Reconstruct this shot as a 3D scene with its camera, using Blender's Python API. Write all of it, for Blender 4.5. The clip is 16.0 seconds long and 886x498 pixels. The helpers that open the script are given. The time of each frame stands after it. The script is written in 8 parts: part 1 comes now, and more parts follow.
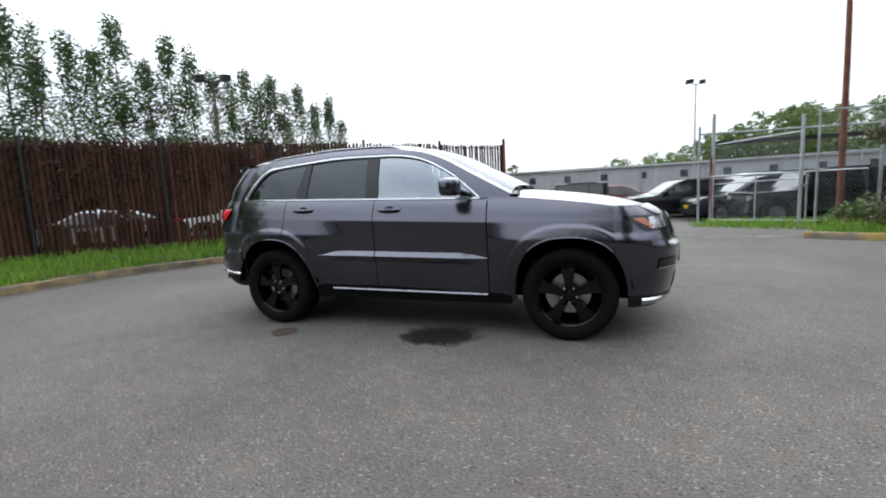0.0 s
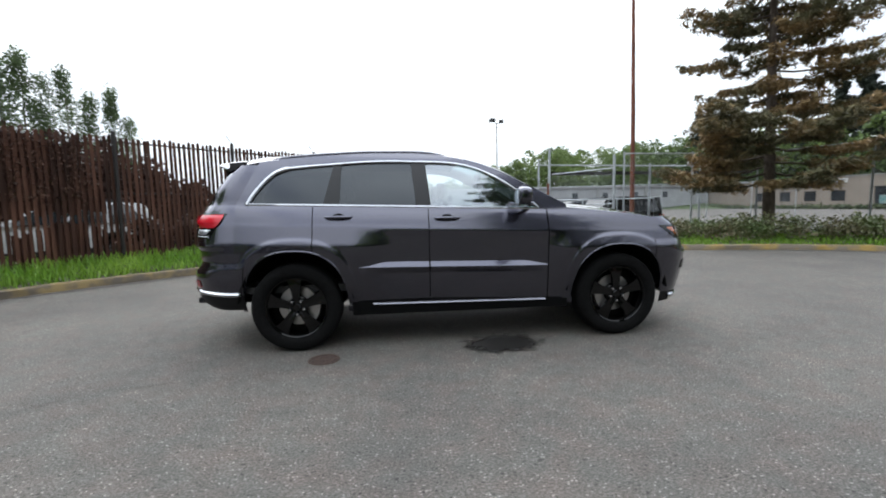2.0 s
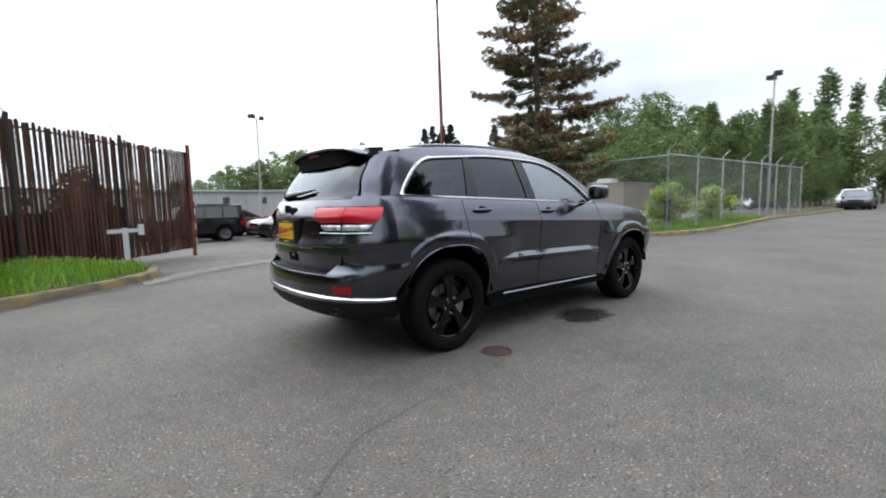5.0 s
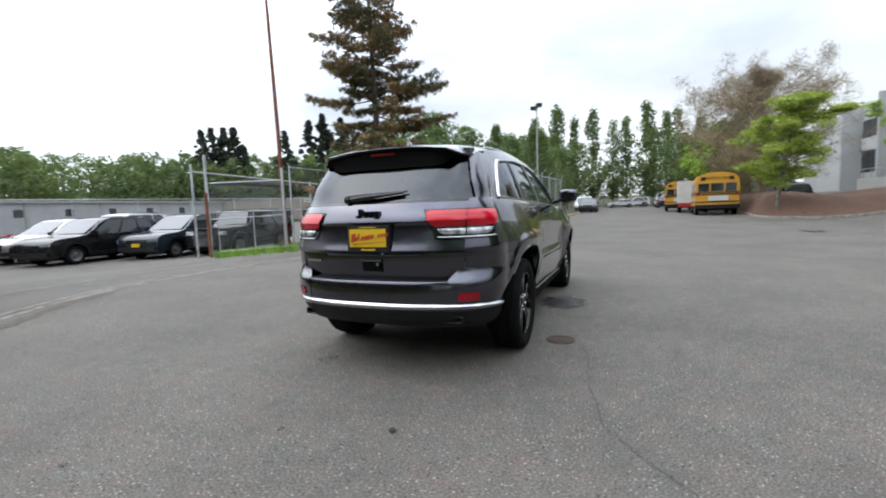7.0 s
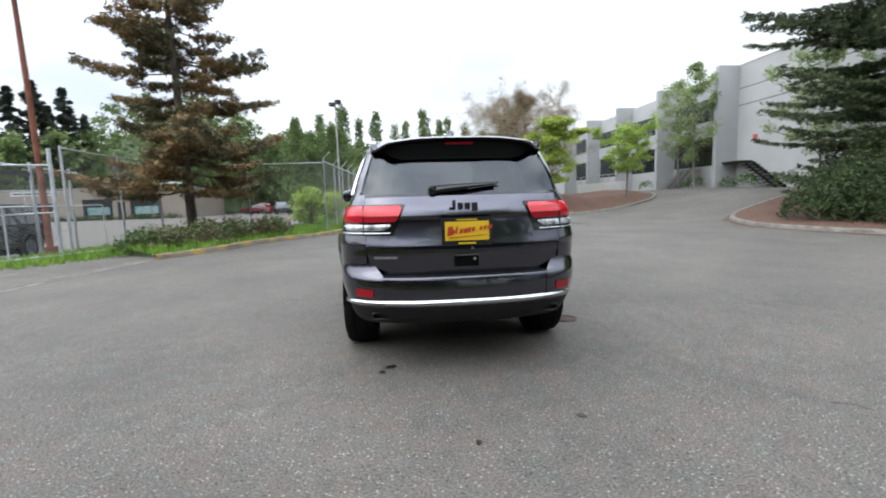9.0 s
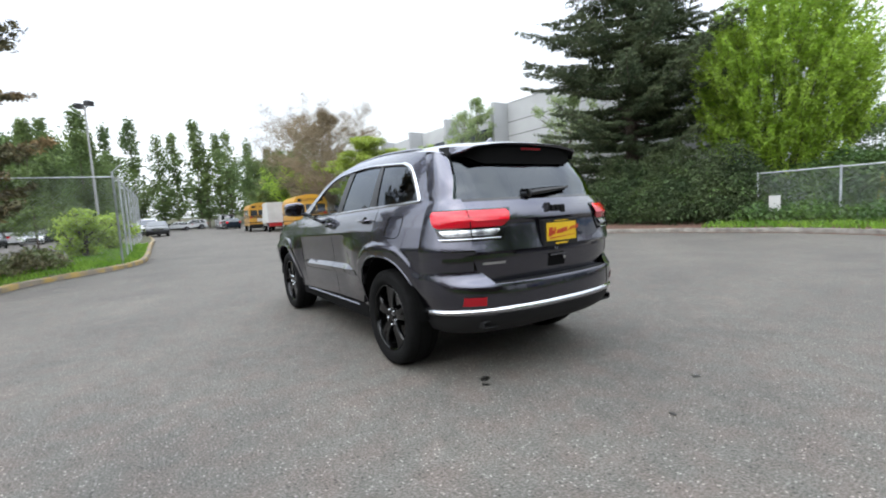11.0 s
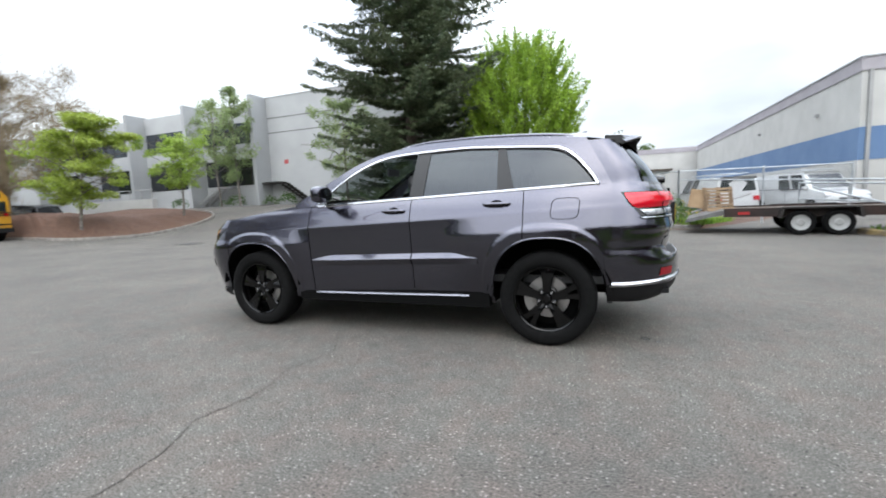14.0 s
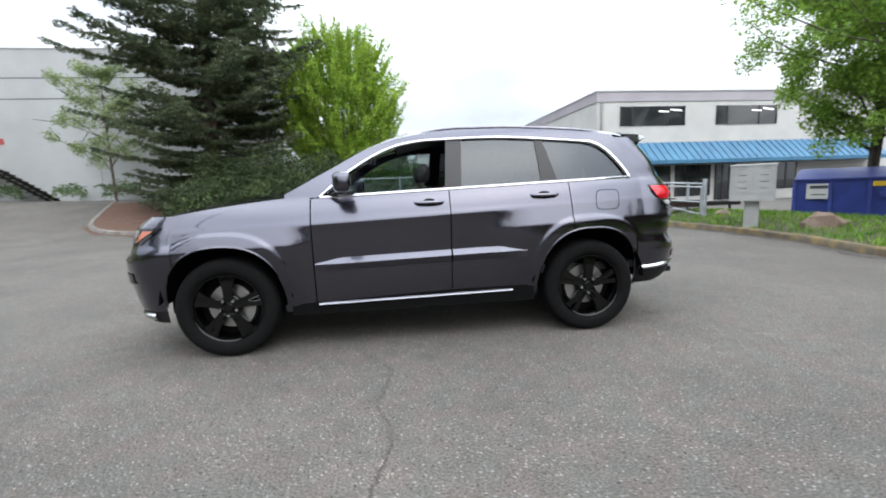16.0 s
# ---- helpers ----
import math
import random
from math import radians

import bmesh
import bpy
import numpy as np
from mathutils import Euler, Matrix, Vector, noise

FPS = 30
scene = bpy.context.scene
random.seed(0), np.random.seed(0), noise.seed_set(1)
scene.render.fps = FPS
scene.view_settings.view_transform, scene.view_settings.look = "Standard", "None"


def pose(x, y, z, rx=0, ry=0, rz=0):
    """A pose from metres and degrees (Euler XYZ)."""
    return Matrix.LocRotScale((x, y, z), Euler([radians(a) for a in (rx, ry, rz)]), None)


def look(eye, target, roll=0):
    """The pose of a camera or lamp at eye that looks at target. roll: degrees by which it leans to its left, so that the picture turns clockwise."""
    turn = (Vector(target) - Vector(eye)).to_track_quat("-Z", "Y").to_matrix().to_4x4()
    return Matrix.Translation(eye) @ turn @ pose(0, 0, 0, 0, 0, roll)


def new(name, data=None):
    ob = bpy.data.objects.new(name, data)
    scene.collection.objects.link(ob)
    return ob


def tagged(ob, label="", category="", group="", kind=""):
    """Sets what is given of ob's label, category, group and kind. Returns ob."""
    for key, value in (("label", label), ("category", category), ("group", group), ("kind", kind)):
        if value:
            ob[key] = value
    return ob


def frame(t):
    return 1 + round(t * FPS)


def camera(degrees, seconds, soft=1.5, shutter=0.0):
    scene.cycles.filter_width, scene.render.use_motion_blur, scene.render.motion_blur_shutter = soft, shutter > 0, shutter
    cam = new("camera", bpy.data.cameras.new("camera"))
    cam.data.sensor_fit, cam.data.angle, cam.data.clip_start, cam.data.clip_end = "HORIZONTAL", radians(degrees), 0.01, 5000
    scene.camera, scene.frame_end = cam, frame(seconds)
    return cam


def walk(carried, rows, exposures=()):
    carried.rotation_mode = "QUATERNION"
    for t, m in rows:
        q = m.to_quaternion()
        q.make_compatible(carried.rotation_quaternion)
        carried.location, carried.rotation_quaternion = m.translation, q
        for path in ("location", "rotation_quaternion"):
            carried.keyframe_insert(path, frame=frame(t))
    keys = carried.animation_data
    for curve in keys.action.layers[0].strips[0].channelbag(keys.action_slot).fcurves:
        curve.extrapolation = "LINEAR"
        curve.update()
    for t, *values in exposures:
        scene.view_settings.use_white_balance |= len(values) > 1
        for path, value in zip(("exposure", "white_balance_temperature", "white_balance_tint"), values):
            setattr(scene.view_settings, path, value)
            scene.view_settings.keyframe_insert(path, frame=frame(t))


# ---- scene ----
cam = camera(90.8, 16.0, 1.9, 0.35)
PATH = [
    (0, (1.688, -4.526, 1.26), (1.016, -2.659, 1.008), -2.9),
    (0.5, (1.097, -4.641, 1.256), (0.637, -2.706, 1.046), -3.0),
    (1, (0.542, -4.73, 1.249), (0.296, -2.759, 1.012), -2.6),
    (1.5, (-0.034, -4.746, 1.235), (-0.035, -2.756, 1.044), -1.7),
    (2, (-0.57, -4.741, 1.238), (-0.364, -2.761, 1.042), -1.2),
    (2.5, (-1.117, -4.676, 1.226), (-0.7, -2.73, 1.022), -0.6),
    (3, (-1.679, -4.565, 1.213), (-1.048, -2.68, 0.994), -1.0),
    (3.5, (-2.221, -4.386, 1.217), (-1.45, -2.556, 0.981), -0.7),
    (6, (-4.588, -2.742, 1.204), (-2.981, -1.566, 1.022), -2.3),
    (6.5, (-4.881, -2.226, 1.204), (-3.147, -1.246, 1.014), -2.5),
    (7, (-5.126, -1.699, 1.215), (-3.289, -0.931, 1.029), -2.1),
    (7.5, (-5.326, -1.174, 1.22), (-3.406, -0.639, 1.051), -1.9),
    (8, (-5.406, -0.625, 1.208), (-3.44, -0.31, 1.016), -0.6),
    (8.5, (-5.43, -0.077, 1.224), (-3.444, -0.054, 0.993), -0.9),
    (9, (-5.367, 0.465, 1.238), (-3.39, 0.263, 1.011), -1.7),
    (9.5, (-5.299, 1.011, 1.245), (-3.368, 0.553, 1.004), -1.5),
    (10, (-5.116, 1.522, 1.238), (-3.262, 0.806, 1.014), -2.1),
    (12.5, (-3.485, 3.612, 1.206), (-2.233, 2.063, 1.022), -2.5),
    (13, (-3.03, 3.95, 1.2), (-1.97, 2.267, 0.99), -1.6),
    (13.5, (-2.483, 4.181, 1.194), (-1.566, 2.42, 0.96), -1.9),
    (14, (-1.947, 4.395, 1.209), (-1.226, 2.543, 0.988), -2.6),
    (14.5, (-1.404, 4.516, 1.21), (-0.903, 2.592, 0.997), -2.8),
    (15, (-0.85, 4.58, 1.225), (-0.6, 2.607, 1.011), -1.5),
    (15.5, (-0.31, 4.523, 1.217), (-0.325, 2.539, 0.966), -1.5),
    (16, (0.197, 4.352, 1.229), (-0.042, 2.385, 0.961), -2.0),
]
walk(cam, [(t, look(eye, target, roll)) for t, eye, target, roll in PATH],
     exposures=((0, 0.05), (3.5, 0.15), (6.5, 0.15), (8.5, 0.28), (10, 0.48), (12.5, 0.48), (16, 0.46)))  # PATH]

# ---- world, sun ----
SUN_EL, SUN_AZ = 50.0, 340.0
world = bpy.data.worlds.new("sky")
scene.world = world
world.use_nodes = True
wn, wl = world.node_tree.nodes, world.node_tree.links
wn.clear()
w_out = wn.new("ShaderNodeOutputWorld")
w_bg = wn.new("ShaderNodeBackground")
w_sky = wn.new("ShaderNodeTexSky")
w_sky.sky_type, w_sky.sun_disc = "NISHITA", False
w_sky.sun_elevation, w_sky.sun_rotation = radians(SUN_EL), radians(SUN_AZ)
w_sky.dust_density = 3.0
w_co = wn.new("ShaderNodeTexCoord")
w_map = wn.new("ShaderNodeMapping")
w_map.inputs["Scale"].default_value = (1.0, 1.0, 2.6)
w_noise = wn.new("ShaderNodeTexNoise")
w_noise.inputs["Scale"].default_value = 1.7
w_noise.inputs["Detail"].default_value = 5.0
w_ramp = wn.new("ShaderNodeValToRGB")
w_ramp.color_ramp.elements[0].position, w_ramp.color_ramp.elements[0].color = 0.33, (7.0, 7.8, 9.2, 1)
w_ramp.color_ramp.elements[1].position, w_ramp.color_ramp.elements[1].color = 0.60, (11.5, 12.3, 13.0, 1)
w_mix = wn.new("ShaderNodeMixRGB")
w_mix.inputs["Fac"].default_value = 0.88
wl.new(w_co.outputs["Generated"], w_map.inputs["Vector"])
wl.new(w_map.outputs["Vector"], w_noise.inputs["Vector"])
wl.new(w_noise.outputs["Fac"], w_ramp.inputs["Fac"])
wl.new(w_sky.outputs["Color"], w_mix.inputs["Color1"])
wl.new(w_ramp.outputs["Color"], w_mix.inputs["Color2"])
# thinner cloud round the hidden sun
w_dot = wn.new("ShaderNodeVectorMath")
w_dot.operation = "DOT_PRODUCT"
w_dot.inputs[1].default_value = (math.sin(radians(SUN_AZ)) * math.cos(radians(SUN_EL)), math.cos(radians(SUN_AZ)) * math.cos(radians(SUN_EL)), math.sin(radians(SUN_EL)))
w_glow = wn.new("ShaderNodeMapRange")
w_glow.inputs["From Min"].default_value, w_glow.inputs["From Max"].default_value = -0.2, 1.0
w_glow.inputs["To Min"].default_value, w_glow.inputs["To Max"].default_value = 0.86, 1.28
w_mul = wn.new("ShaderNodeVectorMath")
w_mul.operation = "SCALE"
wl.new(w_co.outputs["Generated"], w_dot.inputs[0])
wl.new(w_dot.outputs["Value"], w_glow.inputs["Value"])
wl.new(w_mix.outputs["Color"], w_mul.inputs[0])
wl.new(w_glow.outputs["Result"], w_mul.inputs["Scale"])
# an overcast sky is brightest overhead
w_up = wn.new("ShaderNodeSeparateXYZ")
w_zen = wn.new("ShaderNodeMapRange")
w_zen.inputs["From Min"].default_value, w_zen.inputs["From Max"].default_value = 0.22, 0.75
w_zen.inputs["To Min"].default_value, w_zen.inputs["To Max"].default_value = 0.86, 2.25
w_mul2 = wn.new("ShaderNodeVectorMath")
w_mul2.operation = "SCALE"
wl.new(w_co.outputs["Generated"], w_up.inputs["Vector"])
wl.new(w_up.outputs["Z"], w_zen.inputs["Value"])
wl.new(w_mul.outputs["Vector"], w_mul2.inputs[0])
wl.new(w_zen.outputs["Result"], w_mul2.inputs["Scale"])
wl.new(w_mul2.outputs["Vector"], w_bg.inputs["Color"])
w_bg.inputs["Strength"].default_value = 0.118
wl.new(w_bg.outputs["Background"], w_out.inputs["Surface"])
sun = new("sun", bpy.data.lights.new("sun", "SUN"))
sun.data.energy, sun.data.angle, sun.data.color = 1.0, radians(95), (1.0, 0.985, 0.95)
sun.matrix_world = pose(0, 0, 30, 90 - SUN_EL, 0, 180 - SUN_AZ)

# ---- materials ----
ALBEDO_SCALE = 0.62  # light balance put into the colours: non-metal albedos lowered to offset the bright sky


def material(name, color, rough=0.6, metal=0.0, color2=None, scale=8.0, detail=4.0, lo=0.35, hi=0.65, bump=0.0, bump_scale=40.0,
             coat=0.0, spec=0.5, rand=0.0, island=0.0, world_space=True, stretch=(1, 1, 1), trans=0.0, sub=0.0):
    """A Principled material with noise between two colours, fine relief and a spread of value from piece to piece."""
    if metal < 0.5:
        color = tuple(c * ALBEDO_SCALE for c in color)
        color2 = tuple(c * ALBEDO_SCALE for c in color2) if color2 else None
    m = bpy.data.materials.new(name)
    m.use_nodes = True
    n, l = m.node_tree.nodes, m.node_tree.links
    b = n["Principled BSDF"]
    b.inputs["Roughness"].default_value, b.inputs["Metallic"].default_value = rough, metal
    b.inputs["Coat Weight"].default_value, b.inputs["Coat Roughness"].default_value = coat, 0.03
    b.inputs["Specular IOR Level"].default_value = spec
    b.inputs["Base Color"].default_value = (*color, 1)
    geo = n.new("ShaderNodeNewGeometry")
    tc = n.new("ShaderNodeTexCoord")
    src = geo.outputs["Position"] if world_space else tc.outputs["Object"]
    mp = n.new("ShaderNodeMapping")
    mp.inputs["Scale"].default_value = stretch
    l.new(src, mp.inputs["Vector"])
    out = None
    if color2:
        tex = n.new("ShaderNodeTexNoise")
        tex.inputs["Scale"].default_value, tex.inputs["Detail"].default_value = scale, detail
        l.new(mp.outputs["Vector"], tex.inputs["Vector"])
        ramp = n.new("ShaderNodeValToRGB")
        ramp.color_ramp.elements[0].position, ramp.color_ramp.elements[0].color = lo, (*color, 1)
        ramp.color_ramp.elements[1].position, ramp.color_ramp.elements[1].color = hi, (*color2, 1)
        l.new(tex.outputs["Fac"], ramp.inputs["Fac"])
        out = ramp.outputs["Color"]
    if rand or island:
        hsv = n.new("ShaderNodeHueSaturation")
        mr = n.new("ShaderNodeMapRange")
        k = rand or island
        mr.inputs["To Min"].default_value, mr.inputs["To Max"].default_value = 1 - k, 1 + k
        if rand:
            oi = n.new("ShaderNodeObjectInfo")
            l.new(oi.outputs["Random"], mr.inputs["Value"])
        else:
            l.new(geo.outputs["Random Per Island"], mr.inputs["Value"])
        l.new(mr.outputs["Result"], hsv.inputs["Value"])
        if out:
            l.new(out, hsv.inputs["Color"])
        else:
            hsv.inputs["Color"].default_value = (*color, 1)
        out = hsv.outputs["Color"]
    if out:
        l.new(out, b.inputs["Base Color"])
    if bump:
        bt = n.new("ShaderNodeTexNoise")
        bt.inputs["Scale"].default_value, bt.inputs["Detail"].default_value = bump_scale, 6.0
        l.new(mp.outputs["Vector"], bt.inputs["Vector"])
        bn = n.new("ShaderNodeBump")
        bn.inputs["Strength"].default_value, bn.inputs["Distance"].default_value = bump, 0.02
        l.new(bt.outputs["Fac"], bn.inputs["Height"])
        l.new(bn.outputs["Normal"], b.inputs["Normal"])
    if sub:
        tr = n.new("ShaderNodeBsdfTranslucent")
        mx = n.new("ShaderNodeMixShader")
        mx.inputs["Fac"].default_value = sub
        if out:
            l.new(out, tr.inputs["Color"])
        else:
            tr.inputs["Color"].default_value = (*color, 1)
        l.new(b.outputs["BSDF"], mx.inputs[1])
        l.new(tr.outputs["BSDF"], mx.inputs[2])
        l.new(mx.outputs["Shader"], n["Material Output"].inputs["Surface"])
    return m


def glass(name, tint, mirror=0.12, rough=0.02):
    """Thin glazing: tinted see-through with a coat of reflection that grows at grazing angles."""
    m = bpy.data.materials.new(name)
    m.use_nodes = True
    n, l = m.node_tree.nodes, m.node_tree.links
    n.remove(n["Principled BSDF"])
    tr, gl, mx, lw = n.new("ShaderNodeBsdfTransparent"), n.new("ShaderNodeBsdfGlossy"), n.new("ShaderNodeMixShader"), n.new("ShaderNodeLayerWeight")
    pw, ma = n.new("ShaderNodeMath"), n.new("ShaderNodeMath")
    r0 = ((0.5 + mirror * 3) / (2.5 + mirror * 3)) ** 2
    tr.inputs["Color"].default_value = (*tint, 1)
    gl.inputs["Roughness"].default_value = rough
    gl.inputs["Color"].default_value = (0.88, 0.94, 1.0, 1)
    pw.operation, ma.operation = "POWER", "MULTIPLY_ADD"
    pw.inputs[1].default_value, ma.inputs[1].default_value, ma.inputs[2].default_value = 5.0, 1 - r0, r0
    l.new(lw.outputs["Facing"], pw.inputs[0])
    l.new(pw.outputs["Value"], ma.inputs[0])
    l.new(ma.outputs["Value"], mx.inputs["Fac"])
    l.new(tr.outputs["BSDF"], mx.inputs[1])
    l.new(gl.outputs["BSDF"], mx.inputs[2])
    l.new(mx.outputs["Shader"], n["Material Output"].inputs["Surface"])
    return m


def asphalt_material(name="worn_asphalt"):
    """Worn asphalt: pale aggregate in a dark binder, wide patches, damp streaks and fine relief."""
    m = bpy.data.materials.new(name)
    m.use_nodes = True
    n, l = m.node_tree.nodes, m.node_tree.links
    b = n["Principled BSDF"]
    b.inputs["Roughness"].default_value = 0.85
    b.inputs["Specular IOR Level"].default_value = 0.3
    geo = n.new("ShaderNodeNewGeometry")

    def noise_tex(scale, detail, rough=0.5):
        t = n.new("ShaderNodeTexNoise")
        t.inputs["Scale"].default_value, t.inputs["Detail"].default_value, t.inputs["Roughness"].default_value = scale, detail, rough
        l.new(geo.outputs["Position"], t.inputs["Vector"])
        return t

    def ramp(fac, stops):
        r = n.new("ShaderNodeValToRGB")
        while len(r.color_ramp.elements) < len(stops):
            r.color_ramp.elements.new(0.5)
        for e, (p, c) in zip(r.color_ramp.elements, stops):
            e.position, e.color = p, (*c, 1)
        l.new(fac, r.inputs["Fac"])
        return r.outputs["Color"]

    def mixed(kind, fac, a, c):
        x = n.new("ShaderNodeMixRGB")
        x.blend_type = kind
        if isinstance(fac, float):
            x.inputs["Fac"].default_value = fac
        else:
            l.new(fac, x.inputs["Fac"])
        l.new(a, x.inputs["Color1"])
        l.new(c, x.inputs["Color2"])
        return x.outputs["Color"]

    base = ramp(noise_tex(82, 5, 0.72).outputs["Fac"], [(0.33, (0.066, 0.063, 0.058)), (0.50, (0.176, 0.169, 0.158)), (0.66, (0.345, 0.332, 0.312))])
    vor = n.new("ShaderNodeTexVoronoi")
    vor.inputs["Scale"].default_value = 50
    l.new(geo.outputs["Position"], vor.inputs["Vector"])
    stone = ramp(vor.outputs["Distance"], [(0.16, (1, 1, 1)), (0.32, (0, 0, 0))])
    pick = ramp(vor.outputs["Color"], [(0.60, (0, 0, 0)), (0.70, (1, 1, 1))])
    both = mixed("MULTIPLY", 1.0, stone, pick)
    white = n.new("ShaderNodeRGB")
    white.outputs[0].default_value = (0.57, 0.555, 0.53, 1)
    col = mixed("MIX", both, base, white.outputs[0])
    vor2 = n.new("ShaderNodeTexVoronoi")
    vor2.inputs["Scale"].default_value = 37
    l.new(geo.outputs["Position"], vor2.inputs["Vector"])
    pit = ramp(vor2.outputs["Distance"], [(0.16, (1, 1, 1)), (0.32, (0, 0, 0))])
    pick2 = ramp(vor2.outputs["Color"], [(0.68, (0, 0, 0)), (0.74, (1, 1, 1))])
    dark = n.new("ShaderNodeRGB")
    dark.outputs[0].default_value = (0.055, 0.052, 0.050, 1)
    col = mixed("MIX", mixed("MULTIPLY", 1.0, pit, pick2), col, dark.outputs[0])
    patch = ramp(noise_tex(0.55, 4, 0.6).outputs["Fac"], [(0.3, (0.345, 0.343, 0.340)), (0.7, (0.520, 0.509, 0.490))])
    col = mixed("MULTIPLY", 1.0, col, patch)
    warm = ramp(noise_tex(4.5, 4).outputs["Fac"], [(0.4, (0.99, 1.0, 0.99)), (0.66, (1.09, 0.985, 0.965))])
    col = mixed("MULTIPLY", 1.0, col, warm)
    mottle = ramp(noise_tex(7.0, 6, 0.7).outputs["Fac"], [(0.30, (0.86, 0.85, 0.83)), (0.68, (1.12, 1.12, 1.11))])
    col = mixed("MULTIPLY", 1.0, col, mottle)
    l.new(col, b.inputs["Base Color"])
    bump = n.new("ShaderNodeBump")
    bump.inputs["Strength"].default_value, bump.inputs["Distance"].default_value = 0.38, 0.008
    l.new(noise_tex(75, 5, 0.75).outputs["Fac"], bump.inputs["Height"])
    l.new(bump.outputs["Normal"], b.inputs["Normal"])
    return m


def soft_stain(name):
    """A damp dark stain that fades out unevenly towards its rim."""
    m = material(name, (0.016, 0.014, 0.013), 0.5, spec=0.4)
    n, l = m.node_tree.nodes, m.node_tree.links
    tc, gr, tx, ad, rp = n.new("ShaderNodeTexCoord"), n.new("ShaderNodeTexGradient"), n.new("ShaderNodeTexNoise"), n.new("ShaderNodeMath"), n.new("ShaderNodeValToRGB")
    gr.gradient_type = "SPHERICAL"
    tx.inputs["Scale"].default_value, tx.inputs["Detail"].default_value = 3.2, 6
    ad.operation = "MULTIPLY_ADD"
    ad.inputs[1].default_value = 0.9
    l.new(tc.outputs["Object"], gr.inputs["Vector"])
    l.new(tc.outputs["Object"], tx.inputs["Vector"])
    l.new(tx.outputs["Fac"], ad.inputs[0])
    l.new(gr.outputs["Fac"], ad.inputs[2])
    rp.color_ramp.elements[0].position, rp.color_ramp.elements[0].color = 0.58, (0, 0, 0, 1)
    rp.color_ramp.elements[1].position, rp.color_ramp.elements[1].color = 0.92, (0.94, 0.94, 0.94, 1)
    l.new(ad.outputs["Value"], rp.inputs["Fac"])
    l.new(rp.outputs["Color"], n["Principled BSDF"].inputs["Alpha"])
    return m


M_ASPHALT = asphalt_material()
M_CRACK = material("crack_fill", (0.060, 0.052, 0.046), 0.95, color2=(0.10, 0.09, 0.08), scale=3)
M_OIL = soft_stain("oil_stain")
M_IRON = material("cast_iron", (0.06, 0.04, 0.032), 0.8, 0.3, color2=(0.10, 0.06, 0.045), scale=30, bump=0.4)
M_KERB = material("kerb_concrete", (0.30, 0.28, 0.25), 0.9, color2=(0.17, 0.15, 0.13), scale=5, bump=0.5, bump_scale=30)
M_KERB_Y = material("kerb_yellow", (0.40, 0.27, 0.07), 0.8, color2=(0.22, 0.18, 0.13), scale=3.0, lo=0.38, hi=0.56, bump=0.4, bump_scale=30)
M_KERB_DIRTY = material("kerb_dirty_yellow", (0.28, 0.20, 0.08), 0.85, color2=(0.13, 0.105, 0.075), scale=3.5, lo=0.36, hi=0.58, bump=0.5, bump_scale=30)
M_CONC = material("concrete", (0.40, 0.39, 0.37), 0.9, color2=(0.28, 0.27, 0.25), scale=3, bump=0.3)
M_SOIL = material("verge_soil", (0.055, 0.075, 0.02), 0.95, color2=(0.09, 0.07, 0.045), scale=3, bump=0.6)
M_MULCH = material("bark_mulch", (0.075, 0.036, 0.022), 0.95, color2=(0.17, 0.085, 0.05), scale=14, bump=1.0, bump_scale=25)
M_GRASS = material("grass", (0.15, 0.33, 0.022), 0.6, color2=(0.28, 0.47, 0.05), scale=1.5, island=0.35, sub=0.35)
M_SHRUB = material("shrub_leaf", (0.11, 0.17, 0.045), 0.6, color2=(0.20, 0.165, 0.085), scale=1.2, island=0.4, sub=0.25)
M_SHRUB_G = material("shrub_green", (0.060, 0.135, 0.032), 0.6, color2=(0.13, 0.23, 0.045), scale=1.2, island=0.4, sub=0.3)
M_FLOWER = material("broom_flower", (0.75, 0.55, 0.03), 0.6, island=0.2, sub=0.3)
M_WEED = material("weed_flower", (0.55, 0.52, 0.36), 0.7, island=0.3)
M_BARK = material("bark", (0.085, 0.062, 0.048), 0.95, color2=(0.16, 0.125, 0.10), scale=9, stretch=(3, 3, 0.6), bump=0.8, bump_scale=18)
M_BARK_PALE = material("pale_bark", (0.30, 0.27, 0.24), 0.9, color2=(0.14, 0.12, 0.10), scale=10, bump=0.5)
M_RAMP = material("worn_ramp_steel", (0.20, 0.20, 0.20), 0.6, 0.3, color2=(0.12, 0.11, 0.10), scale=4, bump=0.2)
M_JUNIPER = material("juniper_needles", (0.050, 0.080, 0.034), 0.7, spec=0.2, color2=(0.105, 0.140, 0.058), scale=1.2, island=0.4, sub=0.15)
M_SPRUCE = material("spruce_needles", (0.066, 0.098, 0.050), 0.7, spec=0.25, color2=(0.150, 0.185, 0.092), scale=0.9, island=0.45, sub=0.15)
M_SPRUCE_BROWN = material("rusty_needles", (0.36, 0.235, 0.100), 0.7, color2=(0.130, 0.120, 0.052), scale=0.7, lo=0.42, hi=0.56, island=0.45, sub=0.15)
M_MAPLE = material("maple_leaf", (0.30, 0.50, 0.035), 0.55, color2=(0.45, 0.66, 0.07), scale=0.8, island=0.35, sub=0.45)
M_MAPLE_DEEP = material("deep_maple_leaf", (0.19, 0.36, 0.035), 0.55, color2=(0.31, 0.49, 0.06), scale=0.8, island=0.35, sub=0.45)
M_LIME = material("lime_leaf", (0.33, 0.45, 0.05), 0.55, color2=(0.50, 0.60, 0.12), scale=0.8, island=0.35, sub=0.5)
